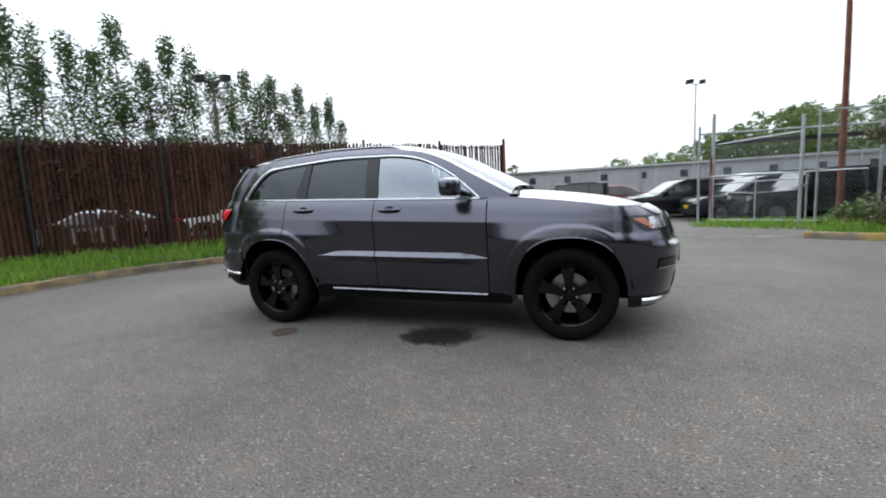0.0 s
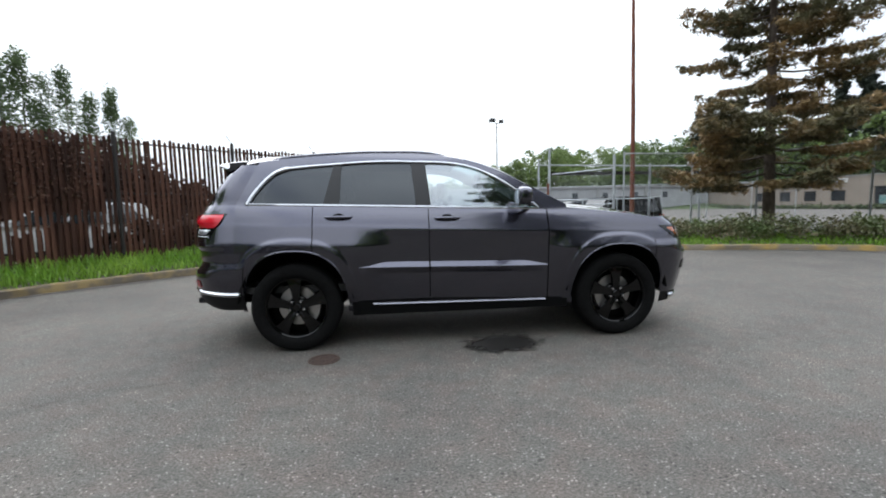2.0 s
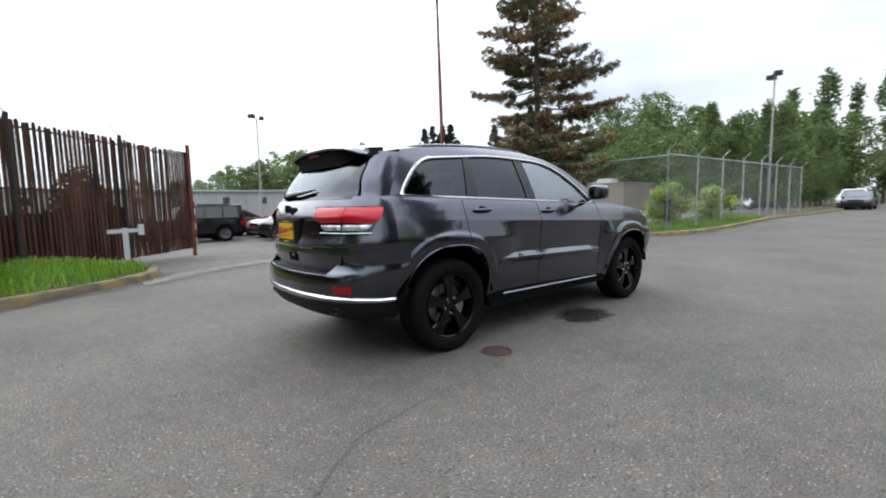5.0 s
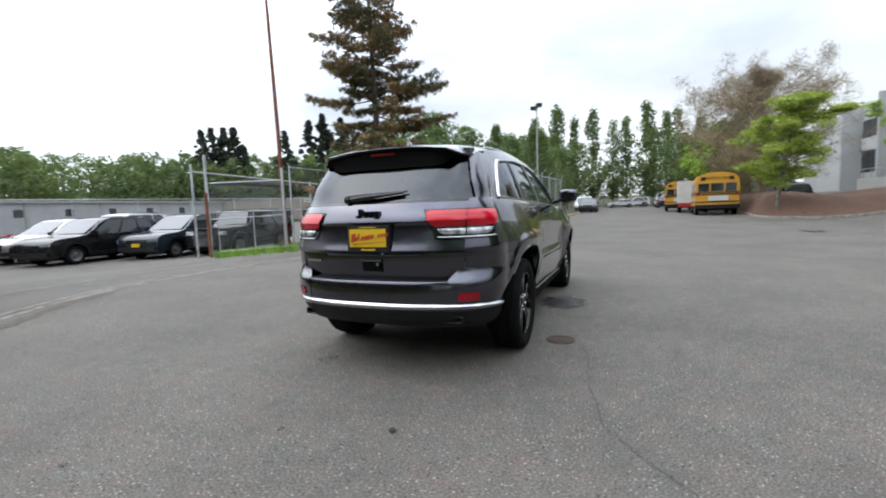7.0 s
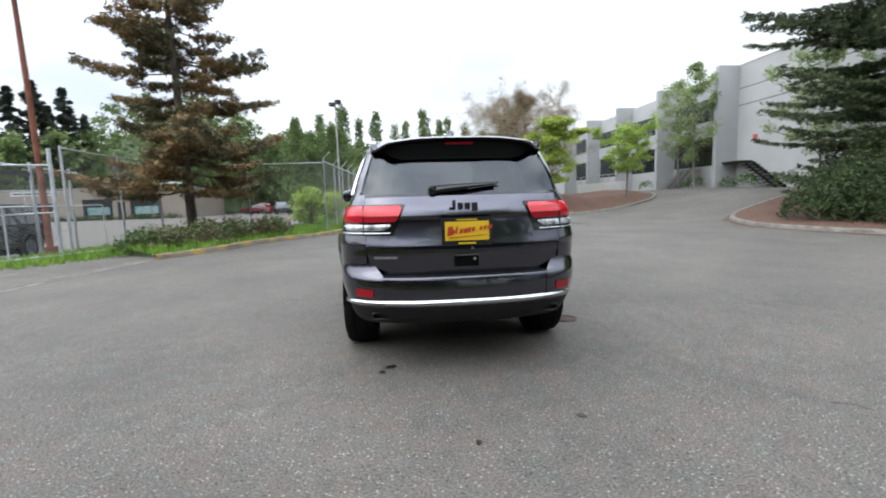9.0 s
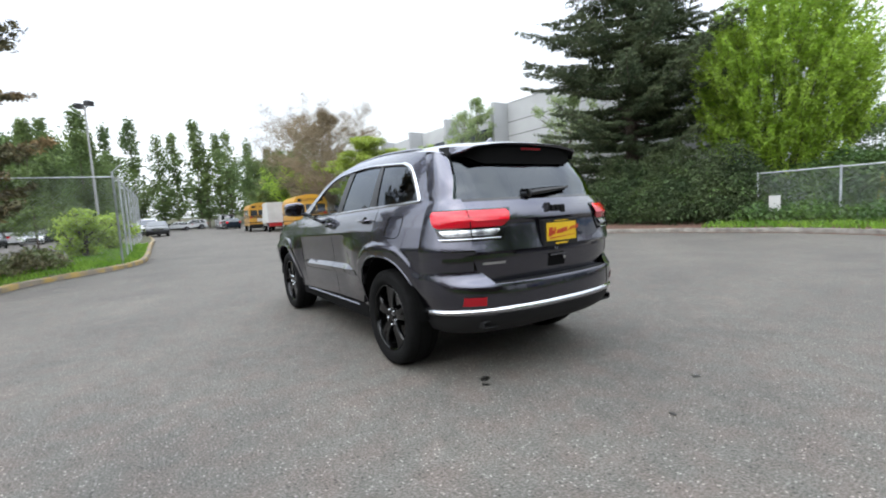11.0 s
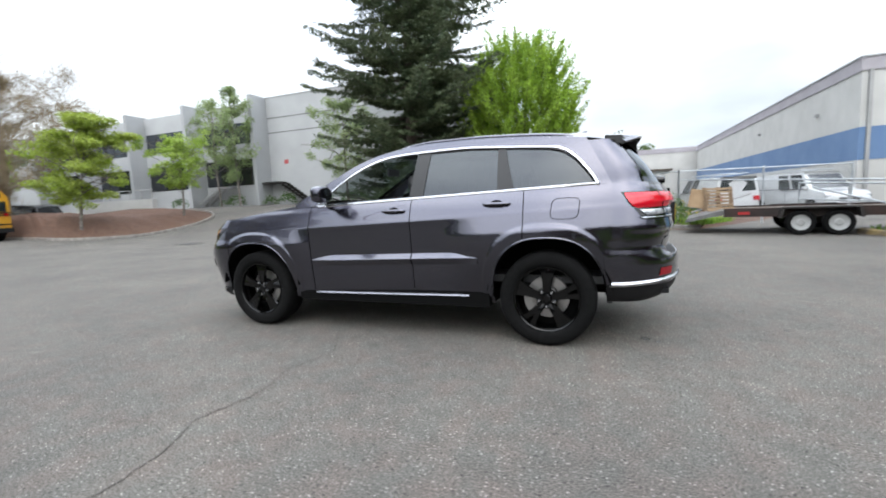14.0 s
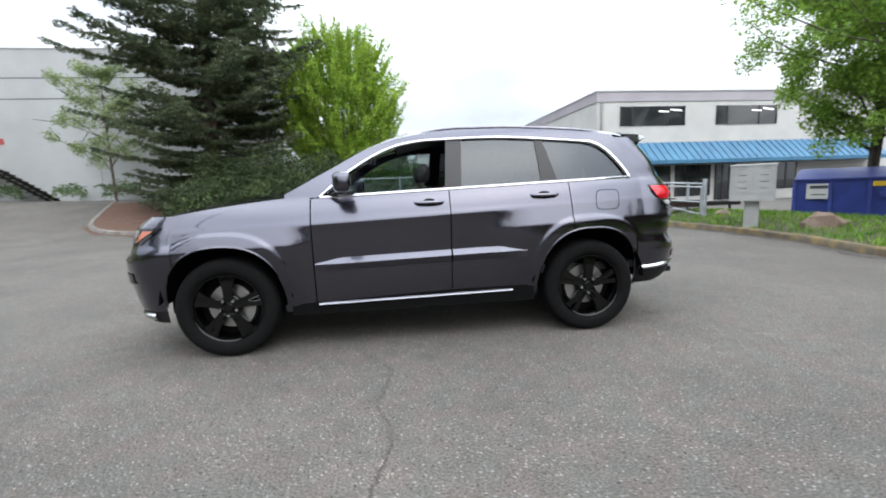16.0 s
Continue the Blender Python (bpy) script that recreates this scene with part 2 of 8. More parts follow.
M_FRESH = material("fresh_leaf", (0.34, 0.50, 0.06), 0.55, color2=(0.50, 0.66, 0.14), scale=0.8, island=0.35, sub=0.5)
M_BIRCH = material("birch_leaf", (0.26, 0.36, 0.13), 0.6, color2=(0.40, 0.50, 0.22), scale=0.8, island=0.35, sub=0.4)
M_POPLAR = material("poplar_leaf", (0.062, 0.112, 0.032), 0.6, color2=(0.120, 0.190, 0.055), scale=0.4, island=0.4, sub=0.25)
M_WOOD = material("far_wood_leaf", (0.095, 0.160, 0.042), 0.7, color2=(0.195, 0.270, 0.075), scale=0.12, island=0.4, sub=0.3)
M_WOODFLOOR = material("hill_undergrowth", (0.030, 0.055, 0.016), 0.9, color2=(0.075, 0.12, 0.03), scale=0.35, detail=8, bump=1.0, bump_scale=0.8)
M_WOOD_DARK = material("far_fir_needles", (0.014, 0.026, 0.014), 0.7, color2=(0.03, 0.045, 0.02), scale=0.2, island=0.4)
M_TWIG = material("bare_twig", (0.24, 0.18, 0.11), 0.9, color2=(0.36, 0.29, 0.18), scale=3)
M_SLAT = material("brown_fence_slat", (0.050, 0.022, 0.014), 0.8, spec=0.2, color2=(0.115, 0.052, 0.033), scale=4, stretch=(1, 1, 0.25), rand=0.35, bump=0.3)
M_TRAILER = material("dark_rusty_steel", (0.022, 0.016, 0.014), 0.8, 0.2, color2=(0.055, 0.028, 0.022), scale=3, bump=0.3)
M_PLUM = material("purple_brown_leaf", (0.046, 0.022, 0.015), 0.7, spec=0.2, color2=(0.085, 0.040, 0.027), scale=1.0, island=0.45, sub=0.2)
M_IVY = material("dead_vine", (0.062, 0.029, 0.018), 0.9, color2=(0.11, 0.052, 0.030), scale=3, island=0.5)
M_GALV = material("galvanised_steel", (0.42, 0.44, 0.46), 0.5, 0.55, color2=(0.30, 0.32, 0.33), scale=5)
M_WIRE = material("chain_link_wire", (0.40, 0.42, 0.44), 0.6, 0.3)
M_RUST = material("rusty_steel", (0.17, 0.055, 0.03), 0.8, 0.2, color2=(0.30, 0.10, 0.055), scale=2.5, bump=0.3)
M_DARKSTEEL = material("dark_steel", (0.035, 0.03, 0.028), 0.6, 0.4)
M_RED = material("red_reflector", (0.45, 0.02, 0.02), 0.35)
M_WHITE = material("white_paint", (0.72, 0.72, 0.70), 0.6, color2=(0.62, 0.61, 0.58), scale=1.5)
M_TILTUP = material("grey_panel_concrete", (0.50, 0.51, 0.51), 0.85, color2=(0.57, 0.58, 0.58), scale=0.5, bump=0.1)
M_TILTUP2 = material("grey_pier_concrete", (0.44, 0.45, 0.455), 0.85, color2=(0.50, 0.51, 0.515), scale=0.5, bump=0.1)
M_GROOVE = material("panel_groove", (0.16, 0.16, 0.16), 0.9)
M_STUCCO = material("white_stucco", (0.70, 0.69, 0.66), 0.9, color2=(0.62, 0.61, 0.58), scale=0.8, bump=0.2)
M_PARAPET = material("parapet_lilac", (0.50, 0.47, 0.50), 0.9, color2=(0.44, 0.41, 0.44), scale=0.8)
M_BLUE = material("blue_band", (0.13, 0.23, 0.42), 0.85, color2=(0.17, 0.28, 0.47), scale=0.7)
M_AWNING = material("blue_metal_awning", (0.045, 0.17, 0.30), 0.5, 0.1, color2=(0.06, 0.22, 0.37), scale=1)
M_TAN = material("tan_block", (0.34, 0.29, 0.24), 0.9, color2=(0.29, 0.245, 0.20), scale=0.6)
M_FARWHITE = material("far_white_siding", (0.52, 0.53, 0.54), 0.8, color2=(0.44, 0.45, 0.46), scale=0.7)
M_WINDOW = material("dark_window", (0.02, 0.024, 0.028), 0.06, spec=0.8)
M_WINDOW2 = material("grey_window", (0.05, 0.06, 0.075), 0.1, spec=0.8)
M_INTERIOR = material("dim_interior", (0.03, 0.03, 0.025), 0.9)
M_TUBE = bpy.data.materials.new("lit_tube")
M_TUBE.use_nodes = True
M_TUBE.node_tree.nodes["Principled BSDF"].inputs["Emission Color"].default_value = (1, 0.98, 0.92, 1)
M_TUBE.node_tree.nodes["Principled BSDF"].inputs["Emission Strength"].default_value = 1.6
M_DUMP = material("navy_dumpster", (0.022, 0.045, 0.26), 0.5, color2=(0.03, 0.06, 0.33), scale=3)
M_ROCK = material("rock", (0.19, 0.125, 0.09), 0.9, color2=(0.30, 0.22, 0.17), scale=4, bump=1.0, bump_scale=6)
M_YELLOW = material("school_yellow", (0.72, 0.36, 0.02), 0.4, coat=0.4, color2=(0.66, 0.32, 0.02), scale=2)
M_HYDRANT = material("hydrant_yellow", (0.62, 0.42, 0.04), 0.5, color2=(0.5, 0.33, 0.04), scale=8)
M_BLACK = material("black_plastic", (0.008, 0.008, 0.009), 0.6, spec=0.3)
M_RUBBER = material("tyre_rubber", (0.004, 0.004, 0.004), 0.85, spec=0.12, color2=(0.008, 0.008, 0.008), scale=30, bump=0.2, bump_scale=120, world_space=False)
M_PALLET = material("pallet_wood", (0.26, 0.17, 0.10), 0.85, color2=(0.36, 0.25, 0.15), scale=6, rand=0.2)
M_CARDBOARD = material("cardboard", (0.35, 0.23, 0.13), 0.9, color2=(0.42, 0.29, 0.17), scale=4)
M_TARP = material("blue_tarp", (0.06, 0.24, 0.55), 0.6, color2=(0.09, 0.3, 0.6), scale=3, bump=0.5, bump_scale=6)
M_GREY = material("grey_enamel", (0.46, 0.46, 0.45), 0.6, color2=(0.38, 0.38, 0.37), scale=3)
M_BAR = material("dark_print", (0.06, 0.06, 0.06), 0.8)
# the car
M_PAINT = material("granite_metallic_paint", (0.062, 0.062, 0.081), 0.23, 1.0, coat=1.0, spec=0.5)
M_CHROME = material("bright_trim", (0.50, 0.51, 0.53), 0.18, 1.0)
M_SATIN = material("satin_trim", (0.17, 0.17, 0.19), 0.25, 0.9)
M_GLOSSBLACK = material("gloss_black", (0.006, 0.006, 0.007), 0.10)
M_SATINBLACK = material("satin_black", (0.010, 0.010, 0.011), 0.35, spec=0.35)
M_MIRROR = material("mirror", (0.45, 0.47, 0.48), 0.03, 1.0)
M_RIM = material("black_alloy", (0.003, 0.003, 0.003), 0.05, spec=0.3)
M_DISC = material("brake_disc", (0.34, 0.33, 0.32), 0.30, 0.9)
M_LINER = material("dark_liner", (0.004, 0.004, 0.004), 0.95, spec=0.1)
M_TAIL = material("red_lens", (0.80, 0.010, 0.030), 0.10, color2=(0.52, 0.004, 0.014), scale=9, stretch=(0.3, 0.3, 4))
M_TAIL_DARK = material("dark_red_lens", (0.36, 0.004, 0.012), 0.2)
M_CLEAR = material("clear_lens", (0.62, 0.63, 0.64), 0.10, 0.5, color2=(0.12, 0.12, 0.13), scale=16)
M_AMBER = material("amber_lens", (0.45, 0.085, 0.01), 0.15, coat=1.0)
M_LEATHER = material("black_leather", (0.026, 0.026, 0.028), 0.5, color2=(0.018, 0.018, 0.019), scale=20, bump=0.2, bump_scale=200)
M_PLATE = material("yellow_plate", (0.80, 0.52, 0.01), 0.45)
M_PLATE_RED = material("red_script", (0.50, 0.05, 0.01), 0.5)
G_PRIVACY = glass("privacy_glass", (0.030, 0.034, 0.042), 0.035)
G_CLEAR = glass("clear_glass", (0.42, 0.52, 0.52), 0.40)
G_SHIELD = glass("windshield_glass", (0.60, 0.66, 0.66), 0.12)


# ---- mesh helpers ----
class Geo:
    """Vertices and faces that are gathered into one mesh."""

    def __init__(self):
        self.v, self.f, self.k = [], [], []

    def face(self, ids, k=0):
        self.f.append(tuple(ids))
        self.k.append(k)

    def grid(self, pts, k=0, closed=False, flip=False):
        """pts: rows of points; quads between neighbours. closed: the rows' ends meet."""
        o, rows, cols = len(self.v), len(pts), len(pts[0])
        for r in pts:
            self.v.extend(tuple(p) for p in r)
        for i in range(rows - 1):
            for j in range(cols if closed else cols - 1):
                a, b = o + i * cols + j, o + i * cols + (j + 1) % cols
                q = (a, b, b + cols, a + cols)
                self.face(q[::-1] if flip else q, k)
        return self

    def box(self, x0, y0, z0, x1, y1, z1, k=0):
        o = len(self.v)
        self.v.extend([(x, y, z) for z in (z0, z1) for y in (y0, y1) for x in (x0, x1)])
        for q in ((0, 2, 3, 1), (4, 5, 7, 6), (0, 1, 5, 4), (2, 6, 7, 3), (0, 4, 6, 2), (1, 3, 7, 5)):
            self.face([o + i for i in q], k)
        return self

    def beam(self, a, b, w, h, k=0, up=(0, 0, 1)):
        """A bar of width w and height h from a to b."""
        a, b = Vector(a), Vector(b)
        d = (b - a).normalized()
        s = d.cross(Vector(up))
        s = s.normalized() if s.length > 1e-6 else Vector((1, 0, 0))
        t = s.cross(d)
        o = len(self.v)
        for p in (a, b):
            self.v.extend(tuple(p + s * (w / 2) * i + t * (h / 2) * j) for i, j in ((-1, -1), (1, -1), (1, 1), (-1, 1)))
        for q in ((3, 2, 1, 0), (4, 5, 6, 7), (0, 1, 5, 4), (1, 2, 6, 5), (2, 3, 7, 6), (3, 0, 4, 7)):
            self.face([o + i for i in q], k)
        return self

    def tube(self, path, radii, sides=8, k=0, caps=True):
        """A round tube along a path, with a radius for all points or one for each."""
        path = [Vector(p) for p in path]
        if not isinstance(radii, (list, tuple)):
            radii = [radii] * len(path)
        o, rows = len(self.v), []
        for i, p in enumerate(path):
            d = (path[min(i + 1, len(path) - 1)] - path[max(i - 1, 0)]).normalized()
            ref = Vector((0, 0, 1)) if abs(d.z) < 0.9 else Vector((1, 0, 0))
            s = d.cross(ref).normalized()
            t = s.cross(d)
            rows.append([p + (s * math.cos(a) + t * math.sin(a)) * radii[i] for a in (2 * math.pi * j / sides for j in range(sides))])
        self.grid(rows, k, closed=True)
        if caps:
            self.face(range(o, o + sides), k)
            self.face(reversed(range(o + (len(path) - 1) * sides, o + len(path) * sides)), k)
        return self

    def lathe(self, profile, centre=(0, 0, 0), axis="z", sides=32, k=0):
        """profile: (radius, height) pairs, turned about an axis."""
        rows = []
        for r, h in profile:
            ring = []
            for j in range(sides):
                a = 2 * math.pi * j / sides
                c, s = r * math.cos(a), r * math.sin(a)
                p = {"z": (c, s, h), "y": (c, h, s), "x": (h, c, s)}[axis]
                ring.append((centre[0] + p[0], centre[1] + p[1], centre[2] + p[2]))
            rows.append(ring)
        return self.grid(rows, k, closed=True)

    def prism(self, outline, a, b, axis="y", k=0):
        """An outline in the plane across the axis, drawn out from a to b."""
        def at(u, v, w):
            return {"y": (u, w, v), "x": (w, u, v), "z": (u, v, w)}[axis]
        o, n = len(self.v), len(outline)
        self.v.extend(at(u, v, a) for u, v in outline)
        self.v.extend(at(u, v, b) for u, v in outline)
        self.face(range(o, o + n), k)
        self.face(reversed(range(o + n, o + 2 * n)), k)
        for i in range(n):
            j = (i + 1) % n
            self.face((o + j, o + i, o + n + i, o + n + j), k)
        return self

    def mesh(self, name, mats, smooth=40):
        me = bpy.data.meshes.new(name)
        me.from_pydata(self.v, [], self.f)
        for m in mats if isinstance(mats, (list, tuple)) else [mats]:
            me.materials.append(m)
        if max(self.k, default=0):
            me.polygons.foreach_set("material_index", self.k)
        if smooth:
            me.polygons.foreach_set("use_smooth", [True] * len(self.f))
            me.set_sharp_from_angle(angle=radians(smooth))
        me.update()
        return me


CENTRE = [None]


def turned_out(geo, centre):
    """Turns all faces so that they look away from the centre."""
    v = np.asarray(geo.v, float) - centre
    total = 0.0
    for f in geo.f:
        q = v[list(f)]
        if len(f) == 4:
            total += float(np.dot(np.cross(q[2] - q[0], q[3] - q[1]), q.mean(0)))
        else:
            total += float(np.dot(np.cross(q[1] - q[0], q[2] - q[0]), q.mean(0)))
    if total < 0:
        geo.f = [f[::-1] for f in geo.f]


def part(name, geo, mats, parent=None, label="", smooth=40, mend=False):
    if CENTRE[0] is not None:
        turned_out(geo, CENTRE[0])
    me = geo.mesh(name, mats, smooth)
    if mend:
        bm = bmesh.new()
        bm.from_mesh(me)
        bmesh.ops.remove_doubles(bm, verts=bm.verts, dist=1e-4)
        bmesh.ops.recalc_face_normals(bm, faces=bm.faces)
        bm.to_mesh(me)
        bm.free()
        if smooth:
            me.set_sharp_from_angle(angle=radians(smooth))
    ob = new(name, me)
    ob.parent = parent
    return tagged(ob, label=label)


def thing(name, label, category, group="", kind="", at=None):
    ob = new(name)
    if at is not None:
        ob.matrix_basis = at
    return tagged(ob, label, category, group, kind)


def smoothstep(x):
    x = min(max(x, 0.0), 1.0)
    return x * x * (3 - 2 * x)


def lerp_table(table, x):
    """Straight lines between (x, value) pairs."""
    if x <= table[0][0]:
        return table[0][1]
    for (a, va), (b, vb) in zip(table, table[1:]):
        if x <= b:
            return va + (vb - va) * (x - a) / (b - a)
    return table[-1][1]


SLOPES = {}


def flow_table(table, x):
    """A smooth line through (x, value) pairs that never overshoots them."""
    if x <= table[0][0]:
        return table[0][1]
    if x >= table[-1][0]:
        return table[-1][1]
    key = id(table)
    if key not in SLOPES:
        d = [(vb - va) / (b - a) for (a, va), (b, vb) in zip(table, table[1:])]
        m = [d[0]] + [0.0 if p * q <= 0 else 2 * p * q / (p + q) for p, q in zip(d, d[1:])] + [d[-1]]
        SLOPES[key] = m
    m = SLOPES[key]
    for i, ((a, va), (b, vb)) in enumerate(zip(table, table[1:])):
        if x <= b:
            h, t = b - a, (x - a) / (b - a)
            return va * (1 + 2 * t) * (1 - t) ** 2 + h * m[i] * t * (1 - t) ** 2 + vb * t * t * (3 - 2 * t) + h * m[i + 1] * t * t * (t - 1)
    return table[-1][1]


def spaced(a, b, n):
    return [a + (b - a) * i / (n - 1) for i in range(n)]


def leaf_cloud(geo, centres, spread, count, size, rng, k=0, flat=0.0, long=1.0, up=0.4, squash=1.0, wide=0.5):
    """Small leaf quads round the given centres."""
    c = np.repeat(np.asarray(centres, float), count, axis=0)
    n = len(c)
    d = rng.normal(0, 1, (n, 3))
    d *= (spread * rng.random(n) ** 0.4 / np.maximum(np.linalg.norm(d, axis=1), 1e-6))[:, None]
    p = c + d * (1, 1, squash)
    w = rng.normal(0, 1, (n, 3)) * (1 - flat, 1 - flat, 1) + (0, 0, up)
    w /= np.linalg.norm(w, axis=1)[:, None]
    u = np.cross(w, rng.normal(0, 1, (n, 3)))
    u /= np.maximum(np.linalg.norm(u, axis=1), 1e-6)[:, None]
    v = np.cross(w, u)
    s = (size * rng.uniform(0.6, 1.3, n))[:, None]
    quads(geo, p - u * s * long, p - v * s * wide, p + u * s * long, p + v * s * wide, k)


def quads(geo, a, b, c, d, k=0):
    """Many loose quads from four arrays of corners."""
    o, n = len(geo.v), len(a)
    geo.v.extend(map(tuple, np.stack([a, b, c, d], 1).reshape(-1, 3).tolist()))
    geo.f.extend(map(tuple, (o + np.arange(n * 4).reshape(-1, 4)).tolist()))
    geo.k.extend([k] * n)

# ---- ground ----
def ground_z(x, y):
    """Level lot; a drive climbs towards the grey building, the road rises a little."""
    return 1.28 * smoothstep((x - 5) / 9) * smoothstep((-y - 9.5) / 11) + 0.2 * smoothstep((x - 14) / 10) - 0.22 * smoothstep((y - 8.5) / 5)


def graded(lo, hi, near, step):
    """Coordinates that are close together near the middle and spread outwards."""
    out, v, s = [], 0.0, step
    while v < hi:
        out.append(v)
        s = step if v < near else s * 1.25
        v += s
    out.append(hi)
    neg, v, s = [], -step, step
    while v > lo:
        neg.append(v)
        s = step if v > -near else s * 1.25
        v -= s
    return [lo] + neg[::-1] + out


xs, ys = graded(-400, 600, 40, 1.0), graded(-400, 500, 32, 1.0)
ground = part("ground", Geo().grid([[(x, y, ground_z(x, y)) for x in xs] for y in ys]), M_ASPHALT)
tagged(ground, "worn grey asphalt lot with pale aggregate", "ground", kind="structure")

KERB_A = [(-7.3, -8.6), (-7.6, -7.0), (-7.75, -5.0), (-7.65, -3.2), (-7.2, -1.6), (-7.15, -0.1), (-6.98, 1.0), (-6.55, 1.95), (-5.85, 2.9),
          (-4.85, 3.85), (-4.0, 4.5), (-3.25, 5.1), (-2.8, 5.6), (-2.6, 6.3)]
KERB_B = [(5.6, 6.2), (6.2, 5.75), (7.2, 5.35), (8.8, 4.95), (10.0, 4.3), (11.2, 3.4), (12.6, 2.85), (15, 2.6), (22, 2.45), (31, 2.3), (46, 2.6), (70, 3.5)]
KERB_C = [(46, -8.9), (38, -8.6), (32, -8.4), (27.5, -8.3), (24.0, -8.1), (21.6, -7.75), (20.2, -8.3), (19.5, -9.8), (19.4, -12.0), (19.7, -14.0), (20.7, -15.6), (23.2, -17.0), (29.0, -18.3)]
KERB_D = [(13.2, -18.5), (12.2, -15.6), (11.4, -13.6), (10.4, -12.4), (9.0, -11.7), (7.3, -11.35), (5.0, -11.75), (2.6, -12.35), (0.4, -12.6), (-1.6, -12.2), (-3.2, -11.2), (-4.4, -10.4)]


def smooth_line(pts, n=6):
    """A finer line through the points (Catmull-Rom)."""
    p = [Vector(q) for q in pts]
    p = [p[0] * 2 - p[1]] + p + [p[-1] * 2 - p[-2]]
    out = []
    for i in range(1, len(p) - 2):
        for j in range(n):
            t = j / n
            out.append(0.5 * (2 * p[i] + (p[i + 1] - p[i - 1]) * t + (2 * p[i - 1] - 5 * p[i] + 4 * p[i + 1] - p[i + 2]) * t * t
                              + (3 * p[i] - p[i - 1] - 3 * p[i + 1] + p[i + 2]) * t ** 3))
    out.append(p[-2])
    return out


def offset_line(line, d):
    """The line moved d to its left."""
    out = []
    for i, p in enumerate(line):
        t = (line[min(i + 1, len(line) - 1)] - line[max(i - 1, 0)]).normalized()
        out.append(p + Vector((-t.y, t.x)) * d)
    return out


def kerb(name, pts, side, mat, label, high=0.13):
    line = smooth_line(pts)
    g = Geo()
    rows = []
    rng = np.random.default_rng(5)
    for d, z in ((-0.01, -0.05), (0.0, high * 0.8), (0.025, high), (0.14, high), (0.155, high * 0.5)):
        rows.append([(q.x, q.y, ground_z(q.x, q.y) + z + (rng.uniform(-0.008, 0.008) if z > 0.05 else 0)) for q in offset_line(line, side * d)])
    g.grid(rows, flip=side > 0)
    ob = part(name, g, mat, mend=True)
    return tagged(ob, label, "kerb", kind="structure")


def verge(name, pts, side, depths, mat, label, rise, category="verge"):
    line = smooth_line(pts)
    rng = np.random.default_rng(3)
    rows = []
    ends = [smoothstep(min((p - line[0]).length, (p - line[-1]).length) / 0.8) for p in line]
    for d, z in zip(depths, rise):
        rows.append([(q.x, q.y, ground_z(q.x, q.y) - 0.02 * (1 - e) + (z + (rng.uniform(-0.03, 0.03) if d > 0.3 else 0)) * e) for q, e in zip(offset_line(line, side * d), ends)])
    ob = part(name, Geo().grid(rows, flip=side > 0), mat, mend=True)
    return tagged(ob, label, category, kind="structure")


kerb("kerb_mailbox_side", KERB_A[:6], 1, M_KERB_DIRTY, "broken bare concrete kerb by the mailbox")
kerb("kerb_fence_side", KERB_A[5:], 1, M_KERB_DIRTY, "worn yellow-painted concrete kerb along the grass")
kerb("kerb_road_side", KERB_B, 1, M_KERB_Y, "faded yellow-painted kerb along the shrub bed")
kerb("kerb_mulch_bed", KERB_C, 1, M_KERB, "grey concrete kerb round the mulch bed")
kerb("kerb_tree_island", KERB_D, 1, M_KERB, "broken grey concrete kerb round the tree island")
verge("verge_fence_side", KERB_A, 1, (0.14, 0.5, 1.2, 2.2, 4.0, 9.0), M_SOIL, "grassy bank below the brown slat fence", (0.11, 0.15, 0.24, 0.30, 0.22, 0.0))
verge("verge_road_side", KERB_B, 1, (0.14, 0.5, 1.2, 2.0, 2.8, 3.4), M_SOIL, "grass and shrub strip beside the entrance", (0.11, 0.13, 0.20, 0.24, 0.16, -0.03))
line = smooth_line(KERB_C)
rng = np.random.default_rng(14)
rows = []
for k, h in ((0.0, 0.11), (0.035, 0.30), (0.08, 0.62), (0.13, 0.92), (0.19, 1.10), (0.30, 1.14), (0.6, 1.14), (1.0, 1.14)):
    row = []
    for i, p in enumerate(line):
        q = p + (Vector((36.0, -13.0)) - p) * (0.012 + k)
        row.append((q.x, q.y, ground_z(p.x, p.y) * (1 - k) + ground_z(36, -13) * k + (h + (rng.uniform(-0.10, 0.10) if k else 0)) * lerp_table([(-20, 0.35), (-15.5, 0.42), (-12, 0.7), (-9.5, 1.0)], p.y)))
    rows.append(row)
tagged(part("mulch_bed", Geo().grid(rows, flip=True), M_MULCH, mend=True), "reddish bark mulch bed on a steep low bank", "verge", kind="structure")
verge("tree_island", KERB_D, 1, (0.14, 0.6, 1.6, 3.0, 4.5, 6.0), M_MULCH, "reddish bark mulch island under the spruce", (0.11, 0.16, 0.22, 0.26, 0.28, 0.25))


